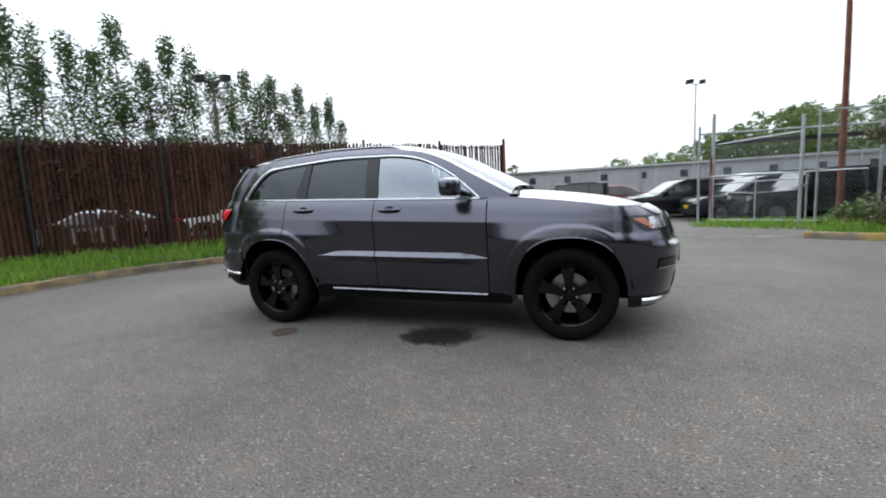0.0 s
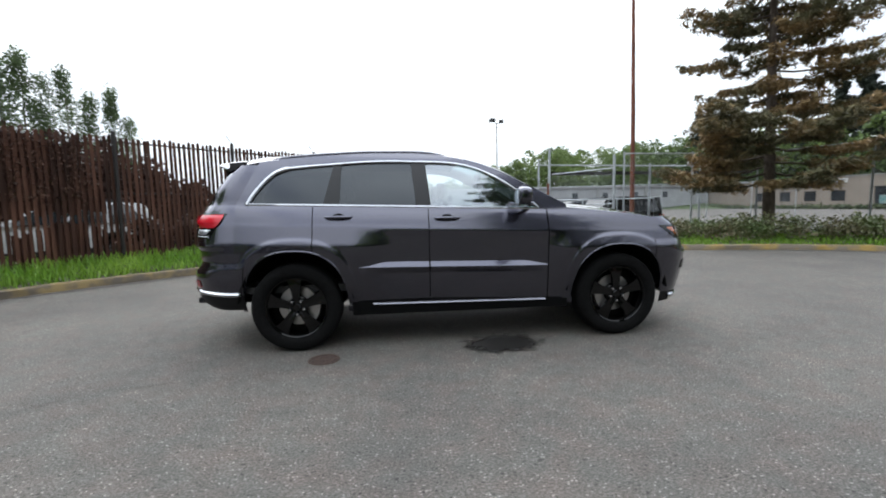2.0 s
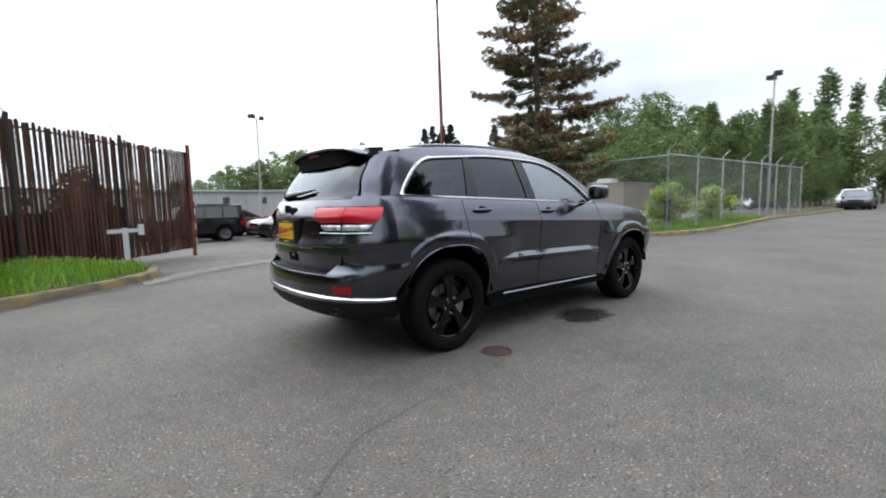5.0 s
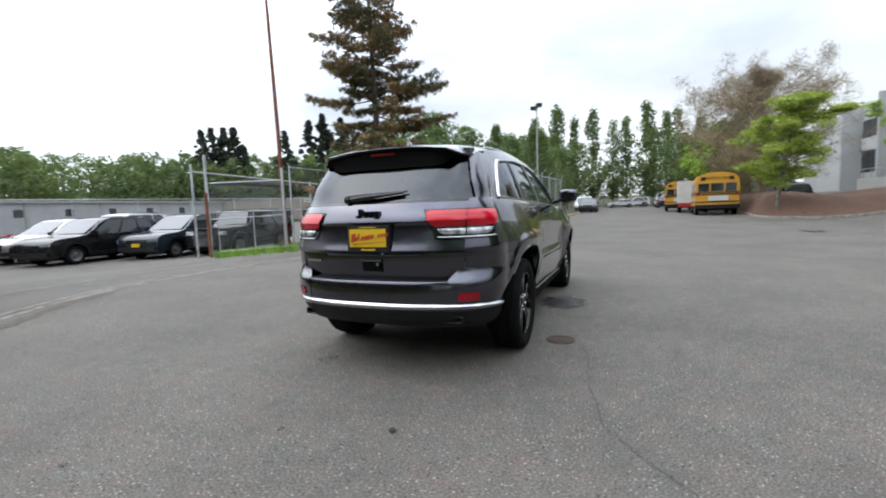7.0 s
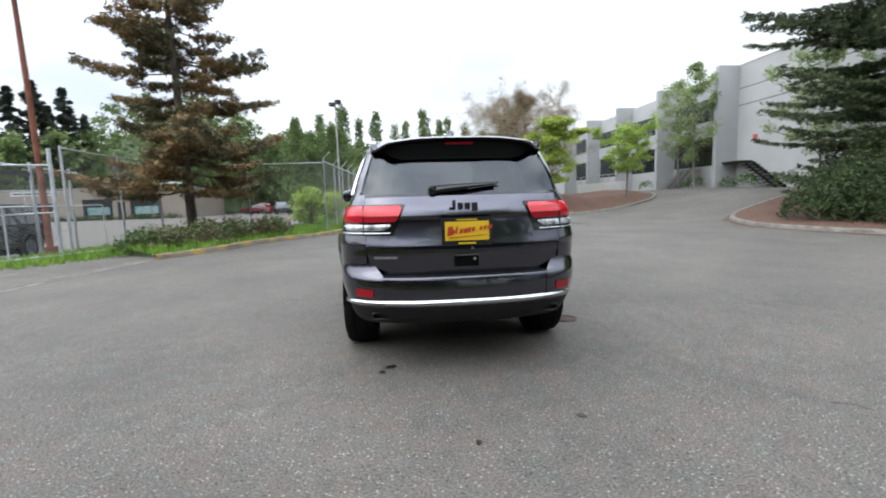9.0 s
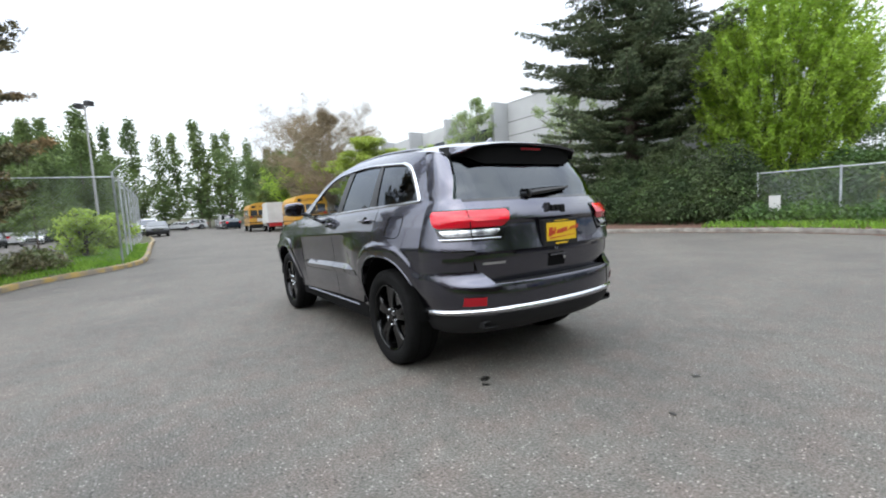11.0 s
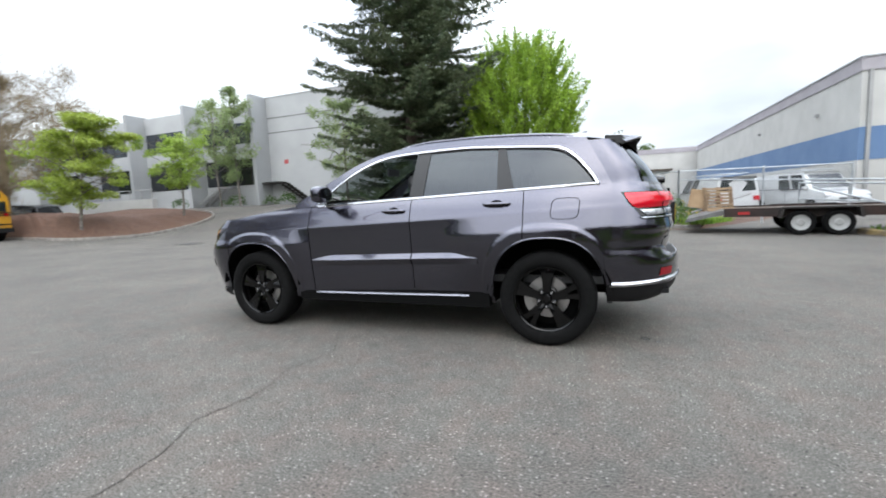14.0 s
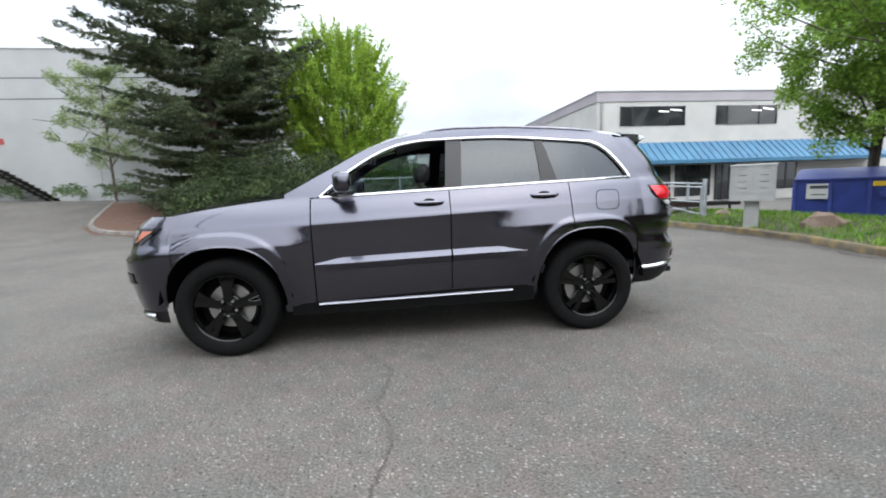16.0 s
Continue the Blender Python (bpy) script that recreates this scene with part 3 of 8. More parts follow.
# dirt that has gathered along the kerbs
M_GUTTER = material("gutter_grit", (0.055, 0.043, 0.035), 0.95, color2=(0.12, 0.105, 0.092), scale=7, bump=0.6)
for name, pts in (("gutter_dirt_fence_side", KERB_A), ("gutter_dirt_island", KERB_D[2:]), ("gutter_dirt_road_side", KERB_B[2:8])):
    line = smooth_line(pts)
    rng = np.random.default_rng(17)
    inner = [(q.x, q.y, ground_z(q.x, q.y) + 0.006) for q in offset_line(line, 0.0)]
    outer = [(q.x, q.y, ground_z(q.x, q.y) + 0.006) for q in [p + (o - p) * rng.uniform(0.3, 1.2) for p, o in zip(line, offset_line(line, -0.30))]]
    tagged(part(name, Geo().grid([inner, outer]), M_MULCH if "island" in name else M_GUTTER, smooth=0), "dark leaf litter and grit gathered along the kerb", "litter", kind="structure")

# worn lips of concrete and asphalt across the lot's entrance, with dirt along them
M_DIRT = material("brown_dirt", (0.075, 0.058, 0.044), 0.95, color2=(0.13, 0.11, 0.085), scale=9, bump=0.6, bump_scale=30)


def entrance_lip(name, label, pts, width, high, mat, seed):
    rng = np.random.default_rng(seed)
    rows = [[], [], [], []]
    for p in smooth_line(pts, 12):
        w, z, y = width * rng.uniform(0.55, 1.25), ground_z(p.x, p.y), p.y + rng.normal(0, 0.008)
        for row, k, h in zip(rows, (-1.0, -0.4, 0.4, 1.0), (0.004, high, high, 0.004)):
            row.append((p.x - 0.4 * k * w, y + k * w, z + h))
    return tagged(part(name, Geo().grid(rows), mat), label, "seam", kind="structure")


LIP = [(-3.0, 4.95), (-2.07, 5.79), (-0.85, 6.40), (0.64, 6.72), (2.5, 6.58), (5.6, 6.30)]
entrance_lip("lot_edge_seam", "pale broken concrete lip across the lot entrance", LIP, 0.05, 0.022, M_KERB, 9)
entrance_lip("lot_edge_seam_behind", "second pale worn lip across the lot entrance", [(x, y + 0.24) for x, y in LIP], 0.035, 0.016, M_KERB, 10)
entrance_lip("lot_edge_gap", "dark dirt in the gap between the worn lips", [(x, y + 0.12) for x, y in LIP], 0.055, 0.005, M_DIRT, 11)
entrance_lip("lot_edge_dirt", "brown dirt washed up at the fence end", [(-2.95, 4.75), (-2.3, 5.25), (-1.5, 5.85), (-0.6, 6.28)], 0.11, 0.006, M_DIRT, 12)
entrance_lip("lot_inner_seam", "pale worn seam in the lot's paving", [(-2.4, 8.4), (-0.24, 8.42), (1.26, 8.60), (2.5, 8.40), (4.2, 8.1)], 0.05, 0.008, M_KERB, 13)

# ---- the car ----
HUB_X, HUB_Z, TYRE_R = 1.4575, 0.386, 0.386
SHEAR = 0.035
WIDTH = [(0.26, 0.82), (0.31, 0.865), (0.36, 0.890), (0.45, 0.905), (0.60, 0.921), (0.75, 0.932), (0.88, 0.941), (0.97, 0.948), (1.025, 0.955), (1.04, 0.951),
         (1.06, 0.943), (1.12, 0.920), (1.18, 0.893), (1.225, 0.868), (1.30, 0.840), (1.40, 0.799), (1.50, 0.755), (1.60, 0.705), (1.66, 0.668), (1.72, 0.615)]
LEVELS = sorted([0.26 + 0.0125 * i for i in range(78)] + [1.025, 1.032, 1.052])
ROOF_EDGE = [(-2.10, 1.575), (-1.95, 1.62), (-1.78, 1.655), (-1.50, 1.688), (-1.19, 1.713), (-0.77, 1.732), (-0.45, 1.732), (-0.24, 1.718), (0.07, 1.668), (0.34, 1.578),
             (0.60, 1.440), (0.86, 1.300), (1.0, 1.225)]
WINDOW_TOP = [(-1.845, 1.295), (-1.79, 1.380), (-1.70, 1.488), (-1.63, 1.548), (-1.57, 1.578), (-1.48, 1.598), (-1.10, 1.629), (-0.76, 1.650), (-0.39, 1.646), (-0.03, 1.625), (0.225, 1.553), (0.474, 1.412),
              (0.643, 1.275), (0.705, 1.208)]
FENDER_TOP = [(0.74, 1.222), (0.97, 1.206), (1.40, 1.160), (1.75, 1.108), (1.95, 1.062), (2.10, 1.010), (2.24, 0.94)]
REAR_X = [(0.67, -2.385), (0.75, -2.392), (0.87, -2.412), (0.905, -2.412), (0.925, -2.445), (0.96, -2.434), (1.115, -2.413), (1.130, -2.428), (1.17, -2.414), (1.245, -2.372), (1.275, -2.345), (1.49, -2.18),
          (1.62, -2.075), (1.70, -1.99)]
BUMPER_X = [(0.34, -2.26), (0.39, -2.385), (0.45, -2.435), (0.53, -2.458), (0.63, -2.462), (0.705, -2.452), (0.740, -2.408), (0.80, -2.396), (0.87, -2.388)]
FRONT_X = [(0.25, 2.15), (0.30, 2.24), (0.42, 2.305), (0.55, 2.325), (0.68, 2.345), (0.77, 2.345), (0.81, 2.30), (0.90, 2.27), (1.0, 2.235), (1.05, 2.19), (1.10, 2.10)]
X0_FRONT, X0_REAR = 1.80, -1.95


def belt(x):
    return 1.224 - 0.032 * x


def half_width(x, z):
    """Half the body's width at a place along it and a height."""
    zc = z + SHEAR * x
    w = flow_table(WIDTH, zc)
    # haunches over the wheels: the shoulder's slope runs on below the crease, down to the flares
    for hx, near, far in ((HUB_X, 0.44, 0.72), (-HUB_X, 0.48, 0.95)):
        k = smoothstep((far - abs(x - hx)) / (far - near)) * smoothstep((z - 0.38) / 0.50)
        if k > 0 and zc < 1.028:
            w += k * (0.955 + 0.30 * min(1.028 - zc, 0.14) - w)
    w *= 0.978
    if x > 1.0:
        w *= 1 - 0.042 * ((x - 1.0) / 1.1) ** 2
    if x < -1.3:
        w *= 1 - 0.080 * ((-1.3 - x) / 0.65) ** 2
    for hx, a, high in ((HUB_X, 0.445, 0.478), (-HUB_X, 0.45, 0.498)):
        # squared flare: a short bevel, then an upright face down to the opening
        f = (min(abs(x - hx) / a, 3.0) ** 2.5 + (max(0.0, z - HUB_Z + 0.03) / (high + 0.03)) ** 2.5) ** 0.4
        w += 0.013 * smoothstep((1.215 - f) / 0.060) * smoothstep((z - 0.30) / 0.25)
    return w


def arch(x):
    """The lower edge of the body's side: the sill and the two wheel openings."""
    low = 0.335
    for hx, a, high in ((HUB_X, 0.445, 0.478), (-HUB_X, 0.45, 0.498)):
        d = abs(x - hx) / a
        if d < 1:
            low = max(low, HUB_Z - 0.03 + (high + 0.03) * (1 - d ** 2.5) ** (1 / 2.5))
    return low


def arch_xs(a, b, n=22):
    """Places along the side, close together at the ends of the wheel openings."""
    out = set(spaced(a, b, n))
    for hx, r in ((HUB_X, 0.445), (-HUB_X, 0.45)):
        out |= {hx + r * math.sin(t) for t in spaced(-math.pi / 2, math.pi / 2, 33)}
        out |= {hx + e * r * (1.01 + 0.02 * i) for i in range(12) for e in (-1, 1)}
    return sorted(x for x in out if a <= x <= b)


def side_panel(x_list, low, high, s, inset=0.0):
    """A panel of the body's side between two edges, for the side s."""
    rows = []
    for x in x_list:
        lo, hi = low(x), high(x)
        rows.append([(x, s * (half_width(x, z) - inset), z) for z in (min(max(q - SHEAR * x, lo), hi) for q in [LEVELS[0] - 1] + LEVELS + [2.0])])
    return Geo().grid(rows, flip=s > 0)


def end_point(table, x0, n, y, z, out=0.0, wide=0.0):
    """A point of the rounded front or rear at a place across and a height."""
    w = half_width(x0, z) + wide
    k = max(0.0, 1 - min(1.0, abs(y) / w) ** n) ** (1 / n)
    return (x0 + (flow_table(table, z) - x0 + (out if x0 > 0 else -out)) * k, y, z)


def corner_row(table, x0, n, y0, z, s, cols, out=0.0, wide=0.0, x_end=None, y_end=None):
    """Points from y0 round the corner to the side."""
    w = half_width(x0, z) + wide
    a0 = math.asin(min(1.0, (y0 / w)) ** (n / 2))
    row = []
    a1 = math.pi / 2
    if x_end is not None:
        full = flow_table(table, z) - x0
        a1 = math.acos(min(1.0, max(0.0, (x_end - x0) / full)) ** (n / 2))
    if y_end is not None:
        a1 = math.asin(min(1.0, y_end / w) ** (n / 2))
    for a in spaced(a0, a1, cols):
        k, q = max(0.0, math.cos(a)) ** (2 / n), math.sin(a) ** (2 / n)
        row.append((x0 + (flow_table(table, z) - x0 + (out if x0 > 0 else -out)) * k, s * w * q, z))
    return row


def x0_rear(z):
    return lerp_table([(1.284, -1.95), (1.66, -1.76)], z)


def round_rear(z):
    """How square the corner is: softer at the belt."""
    return 2.7 + 0.7 * smoothstep((z - 1.284) / 0.16)


def upper_rear(y, z, out=0.0):
    """The tailgate's glazed part and the rear pillars."""
    x0, n = x0_rear(z), round_rear(z)
    w = half_width(x0, z)
    k = max(0.0, 1 - min(1.0, abs(y) / w) ** n) ** (1 / n)
    return (x0 + (flow_table(REAR_X, z) - x0 - out) * k, y, z)


def strip(path, w, h, flip=False):
    """A bar of trim along a path: its face looks sideways."""
    g = Geo()
    g.tube(path, w, sides=6)
    return g


def build_wheel(parent, x, s):
    """Tyre with its rim, five spokes, nuts, disc and caliper."""
    cy = s * 0.80
    o = s  # outward

    def ring(profile):
        return [(r, cy + o * d) for r, d in profile]

    tyre = part("wheel", Geo().lathe(ring([(0.262, 0.105), (0.275, 0.122), (0.300, 0.132), (0.335, 0.134), (0.362, 0.126), (0.378, 0.108), (0.384, 0.06), (0.386, 0.0),
                                           (0.384, -0.06), (0.378, -0.108), (0.355, -0.13), (0.27, -0.12)]), (x, 0, HUB_Z), "y", 56), M_RUBBER, parent, "black low-profile tyre on a black alloy wheel")
    g = Geo()
    for a in (0.05, -0.05):
        g.lathe([(0.3865, cy + a - 0.006), (0.3868, cy + a), (0.3865, cy + a + 0.006)], (x, 0, HUB_Z), "y", 48)
    part("tread_groove", g, M_LINER, tyre)
    part("rim", Geo().lathe(ring([(0.266, 0.112), (0.262, 0.118), (0.252, 0.112), (0.244, 0.085), (0.236, 0.02), (0.236, -0.10)]), (x, 0, HUB_Z), "y", 56), M_RIM, tyre, "gloss black alloy rim")
    for i in range(5):
        a = 2 * math.pi * i / 5 + 0.35
        g = Geo()
        for side in (-1, 1):
            rows = []
            for r, half, d, thick in ((0.05, 0.028, 0.086, 0.035), (0.10, 0.029, 0.096, 0.035), (0.15, 0.034, 0.099, 0.032), (0.20, 0.044, 0.098, 0.03), (0.248, 0.062, 0.094, 0.03)):
                c = a + side * 0.0
                ring_pts = []
                for u, v in ((0.0, -0.001), (0.35, 0.0005), (0.88, 0.001), (1.0, -0.010), (0.95, -1.0), (0.0, -1.0)):
                    t = side * half * u * 1.25
                    dd = d + (v if v > -0.5 else -thick)
                    ring_pts.append((x + r * math.cos(c) - t * math.sin(c), cy + o * dd, HUB_Z + r * math.sin(c) + t * math.cos(c)))
                rows.append(ring_pts)
            g.grid(rows, closed=True, flip=(side * o) > 0)
        part("spoke", g, M_RIM, tyre, smooth=30, mend=True)
    part("hub", Geo().lathe(ring([(0.0, 0.098), (0.030, 0.098), (0.036, 0.092), (0.040, 0.082), (0.085, 0.076), (0.09, 0.04)]), (x, 0, HUB_Z), "y", 28), M_RIM, tyre)
    for i in range(5):
        a = 2 * math.pi * (i + 0.5) / 5 + 0.35
        px, pz = x + 0.0635 * math.cos(a), HUB_Z + 0.0635 * math.sin(a)
        part("wheel_nut", Geo().lathe(ring([(0.0, 0.104), (0.010, 0.104), (0.0135, 0.097), (0.0145, 0.07)]), (px, 0, pz), "y", 8), M_CHROME, tyre)
    part("brake_disc", Geo().lathe(ring([(0.09, 0.015), (0.17, 0.015), (0.172, 0.0), (0.09, 0.0)]), (x, 0, HUB_Z), "y", 36), M_DISC, tyre)
    part("hub_plate", Geo().lathe(ring([(0.0, -0.02), (0.236, -0.02), (0.236, -0.06)]), (x, 0, HUB_Z), "y", 36), M_LINER, tyre)
    g = Geo()
    rows = []
    for t in spaced(-0.5, 0.5, 7):
        a = (math.pi if x > 0 else 0.0) + t * 0.9 + (0.35 if x > 0 else -0.35)
        rows.append([(x + r * math.cos(a), cy + o * d, HUB_Z + r * math.sin(a)) for r, d in ((0.125, 0.04), (0.19, 0.045), (0.20, 0.0), (0.125, 0.0))])
    g.grid(rows, closed=True)
    part("brake_caliper", g, M_DISC, tyre, mend=True)


def build_suv():
    car = thing("sport_utility_vehicle", "dark grey metallic sport utility vehicle with black wheels on the asphalt", "car")
    gap = 0.004
    for s in (-1, 1):
        # side panels
        part("front_fender", side_panel(arch_xs(0.792 + gap, X0_FRONT), lambda x: arch(x) if x < 1.88 else max(arch(x), 0.8), lambda x: flow_table(FENDER_TOP, x), s), M_PAINT, car)
        fd = part("front_door", side_panel(spaced(-0.292 + gap, 0.790 - gap, 40), lambda x: 0.385, lambda x: belt(x) - 0.004, s), M_PAINT, car)
        rd = part("rear_door", side_panel(arch_xs(-1.285, -0.292 - gap), lambda x: max(arch(x) + 0.004, 0.385), lambda x: belt(x) - 0.004, s), M_PAINT, car)
        part("quarter_panel", side_panel(arch_xs(X0_REAR, -1.285 - gap * 2), lambda x: arch(x), lambda x: belt(x) - 0.004, s), M_PAINT, car)
        part("sill", side_panel(arch_xs(-1.02, 1.03), lambda x: 0.315, lambda x: 0.380, s, 0.004), M_PAINT, car)
        part("inner_liner", side_panel(arch_xs(X0_REAR, X0_FRONT), lambda x: max(arch(x) + 0.01, 0.43), lambda x: (belt(x) if x < 0.75 else flow_table(FENDER_TOP, x)) - 0.02, s, 0.018), M_LINER, car)
        # bright strip along the sill
        g = Geo()
        rows = []
        for x in spaced(-0.80, 0.775, 30):
            e = smoothstep(min(x + 0.80, 0.775 - x) / 0.05)
            z = 0.394 - 0.012 * (x + 0.8)
            w = half_width(x, z)
            rows.append([(x, s * (w + 0.001), z + 0.004 * e), (x, s * (w + 0.010), z + 0.001 * e), (x, s * (w + 0.018), z - 0.012), (x, s * (w - 0.004), z - 0.017)])
        g.grid(rows, flip=s > 0)
        part("sill_trim", g, M_SATIN, car, "bright sill strip")
        # raised mouldings on the doors
        for name, door, a, b in (("front", fd, -0.285, 0.784), ("rear", rd, -0.905, -0.299)):
            g = Geo()
            rows = []
            for x in spaced(a, b, 26):
                e = smoothstep((x + 0.905) / 0.24) * smoothstep((0.83 - x) / 0.30) ** 0.8
                zc = 0.703 - 0.022 * x
                w = half_width(x, zc)
                rows.append([(x, s * (w + 0.0005), zc + 0.044 * e + 0.004), (x, s * (w + 0.006 * e + 0.001), zc + 0.038 * e + 0.002), (x, s * (w + 0.036 * e + 0.001), zc + 0.002),
                             (x, s * (w + 0.034 * e + 0.001), zc - 0.008), (x, s * (w + 0.001), zc - 0.055)])
            g.grid(rows, flip=s > 0)
            part("door_moulding", g, M_PAINT, door)
        # door handles
        for door, x in ((fd, -0.126), (rd, -1.07)):
            z = 1.136 - 0.028 * (x + 0.126)
            w = half_width(x, z)
            g = Geo()
            rows = []
            for t in spaced(-1, 1, 13):
                px = x + 0.118 * t
                bow = 0.034 * (1 - t ** 4) ** 0.5 + 0.004
                hz = 0.013 * (1 - 0.45 * t * t)
                wq = half_width(px, z)
                rows.append([(px, s * (wq + bow + dy), z + dz) for dy, dz in ((-0.02, hz * 0.8), (0, hz), (0.006, 0), (0, -hz), (-0.02, -hz * 0.8))])
            g.grid(rows, flip=s > 0)
            h = part("door_handle", g, M_PAINT, door, mend=True)
            g = Geo()
            rows = [[(x + 0.052 * math.cos(a) * q, s * (half_width(x + 0.052 * math.cos(a) * q, z + 0.03 * math.sin(a) * q) + 0.002 - 0.001 * q), z + 0.03 * math.sin(a) * q)
                     for a in (2 * math.pi * i / 20 for i in range(20))] for q in (0.05, 1.0)]
            part("handle_cup", g.grid(rows, closed=True), M_LINER, door)
        # greenhouse side: pillar behind the windows, band above them
        zs = spaced(1.282, 1.70, 22)
        rows = []
        for z in zs:
            xb = lerp_table([(1.28, -1.853), (1.295, -1.845), (1.380, -1.79), (1.488, -1.70), (1.548, -1.63), (1.578, -1.57), (1.598, -1.478)], z)
            row = []
            for x in spaced(x0_rear(z), xb, 9):
                zq = min(z, flow_table(ROOF_EDGE, x))
                row.append((x, s * half_width(x, zq), zq))
            rows.append(row)
        part("rear_pillar", Geo().grid(rows, flip=s < 0), M_PAINT, car)
        rows = []
        for x in spaced(-1.48, 0.985, 60):
            lo = flow_table(WINDOW_TOP, x) if x < 0.70 else lerp_table([(0.70, 1.205), (0.985, 1.2)], x)
            hi = flow_table(ROOF_EDGE, x)
            rows.append([(x, s * half_width(x, z), z) for z in spaced(min(lo, hi - 0.002), hi, 5)])
        part("roof_side", Geo().grid(rows, flip=s > 0), M_PAINT, car)
        # side glass
        panes = (("quarter_window", -1.842, -1.165, G_PRIVACY), ("rear_door_window", -1.065, -0.392, G_PRIVACY), ("front_door_window", -0.285, 0.70, G_CLEAR))
        for name, a, b, mat in panes:
            rows = []
            for x in spaced(a, b, 26):
                lo, hi = belt(x) + 0.004, flow_table(WINDOW_TOP, x) + 0.003
                lean = lambda x, z: x + (0.085 if name == "quarter_window" else -0.04 if name == "rear_door_window" else -0.05) * (z - lo) / 0.4 * ((x - a) / (b - a) if name == "quarter_window" else 1 - (x - a) / (b - a))
                row = []
                for z in spaced(lo, max(hi, lo + 0.001), 7):
                    row.append((lean(x, z), s * (half_width(x, z) - 0.012), z))
                rows.append(row)
            if name == "front_door_window" and s > 0:
                # wound down: only its top edge shows above the belt
                rows = [[(p[0], p[1] - 0.004, belt(p[0]) + 0.006 + 0.02 * i) for i in range(2)] for p in (r[0] for r in rows[:-4])]
            ob = part(name, Geo().grid(rows, flip=s > 0), mat, car, "dark privacy glass" if mat is G_PRIVACY else "clear glass")
            ob.visible_shadow = False
        # black pillars between the panes
        for name, (b0, b1), (t0, t1) in (("door_pillar", (-0.395, -0.262), (-0.43, -0.30)), ("rear_door_pillar", (-1.205, -1.065), (-1.115, -1.05))):
            rows = []
            for k in spaced(0, 1, 8):
                row = []
                for q in spaced(0, 1, 4):
                    x = (b0 + (b1 - b0) * q) * (1 - k) + (t0 + (t1 - t0) * q) * k
                    z = (belt(x) + 0.004) * (1 - k) + (flow_table(WINDOW_TOP, x) + 0.002) * k
                    row.append((x, s * (half_width(x, z) - 0.004), z))
                rows.append(row)
            part(name, Geo().grid(rows, flip=s < 0), M_SATINBLACK, car)
        # bright frame round the side windows
        low = [(x, s * (half_width(x, belt(x)) + 0.004), belt(x)) for x in spaced(-1.838, 0.72, 40)]
        part("belt_trim", Geo().grid([[(p[0], p[1] + s * d, p[2] + z) for p in low] for d, z in ((-0.012, 0.014), (0.0, 0.012), (0.004, 0), (0.0, -0.010), (-0.008, -0.012))], flip=s < 0), M_CHROME, car, "bright window trim")
        top = [(-1.842, belt(-1.842))] + [(x, z) for x, z in WINDOW_TOP[1:-1]] + [(0.722, belt(0.722) + 0.004)]
        top = smooth_line([(-1.842, belt(-1.842) + 0.004)] + [q for q in WINDOW_TOP[0:-1]] + [(0.722, belt(0.722) + 0.004)], 5)
        fine = [(p.x, s * (half_width(p.x, p.y) + 0.003), p.y) for p in top]
        part("window_trim", Geo().tube(fine, [0.017 if p[0] < -1.5 else 0.0105 for p in fine], sides=6), M_CHROME, car, "bright window trim")
        # door mirror
        g = Geo()
        rows = []
        for t, e in ((0.0, 0.55), (0.05, 0.80), (0.15, 0.93), (0.35, 1.0), (0.65, 1.0), (0.86, 0.93), (0.95, 0.80), (1.0, 0.50)):
            ring = []
            for i in range(24):
                a = 2 * math.pi * i / 24
                cx, cz = (math.copysign(abs(v) ** 0.55, v) for v in (math.cos(a), math.sin(a)))
                ring.append((0.525 + (0.085 if cx > 0 else 0.045) * e * cx - 0.03 * t, s * (0.945 + 0.215 * t), 1.312 + (0.084 - 0.012 * t) * e * cz))
            rows.append(ring)
        g.grid(rows, closed=True)
        g.face(range(24))
        g.face(range(7 * 24, 8 * 24))
        mir = part("door_mirror", g, M_PAINT, car, mend=True)
        part("mirror_foot", Geo().tube([(0.645, s * 0.845, 1.235), (0.60, s * 0.92, 1.255), (0.56, s * 0.985, 1.275)], [0.022, 0.022, 0.030], 8), M_GLOSSBLACK, mir)
        g = Geo()
        rows = [[(0.468 + 0.004 * math.cos(a) * q, s * (1.050 + 0.085 * q * math.cos(a)), 1.31 + 0.064 * q * math.sin(a)) for a in (2 * math.pi * i / 20 for i in range(20))] for q in (0.02, 1.0)]
        part("mirror_glass", g.grid(rows, closed=True, flip=s < 0), M_MIRROR, mir)
        if s > 0:
            # fuel door
            ring = []
            for i in range(33):
                a = 2 * math.pi * i / 32
                ex, ez = math.copysign(abs(math.cos(a)) ** 0.45, math.cos(a)), math.copysign(abs(math.sin(a)) ** 0.45, math.sin(a))
                px, pz = -1.61 + 0.104 * ex - 0.010 * ez, 1.105 + 0.080 * ez
                ring.append((px, half_width(px, pz) + 0.0005, pz))
            part("fuel_door", Geo().tube(ring, 0.003, 4, caps=False), M_LINER, car)
        # wheel wells
        for hx in (HUB_X, -HUB_X):
            g = Geo()
            rows = [[(hx + 0.49 * math.cos(a), s * y, HUB_Z + 0.51 * math.sin(a)) for a in spaced(0.10, math.pi - 0.10, 20)] for y in (0.50, 0.915)]
            g.grid(rows)
            g.face([0 + i for i in range(20)])
            part("wheel_well", g, M_LINER, car)
            # rolled lip of the flare
            lip = []
            a0, hi = (0.445, 0.478) if hx > 0 else (0.45, 0.498)
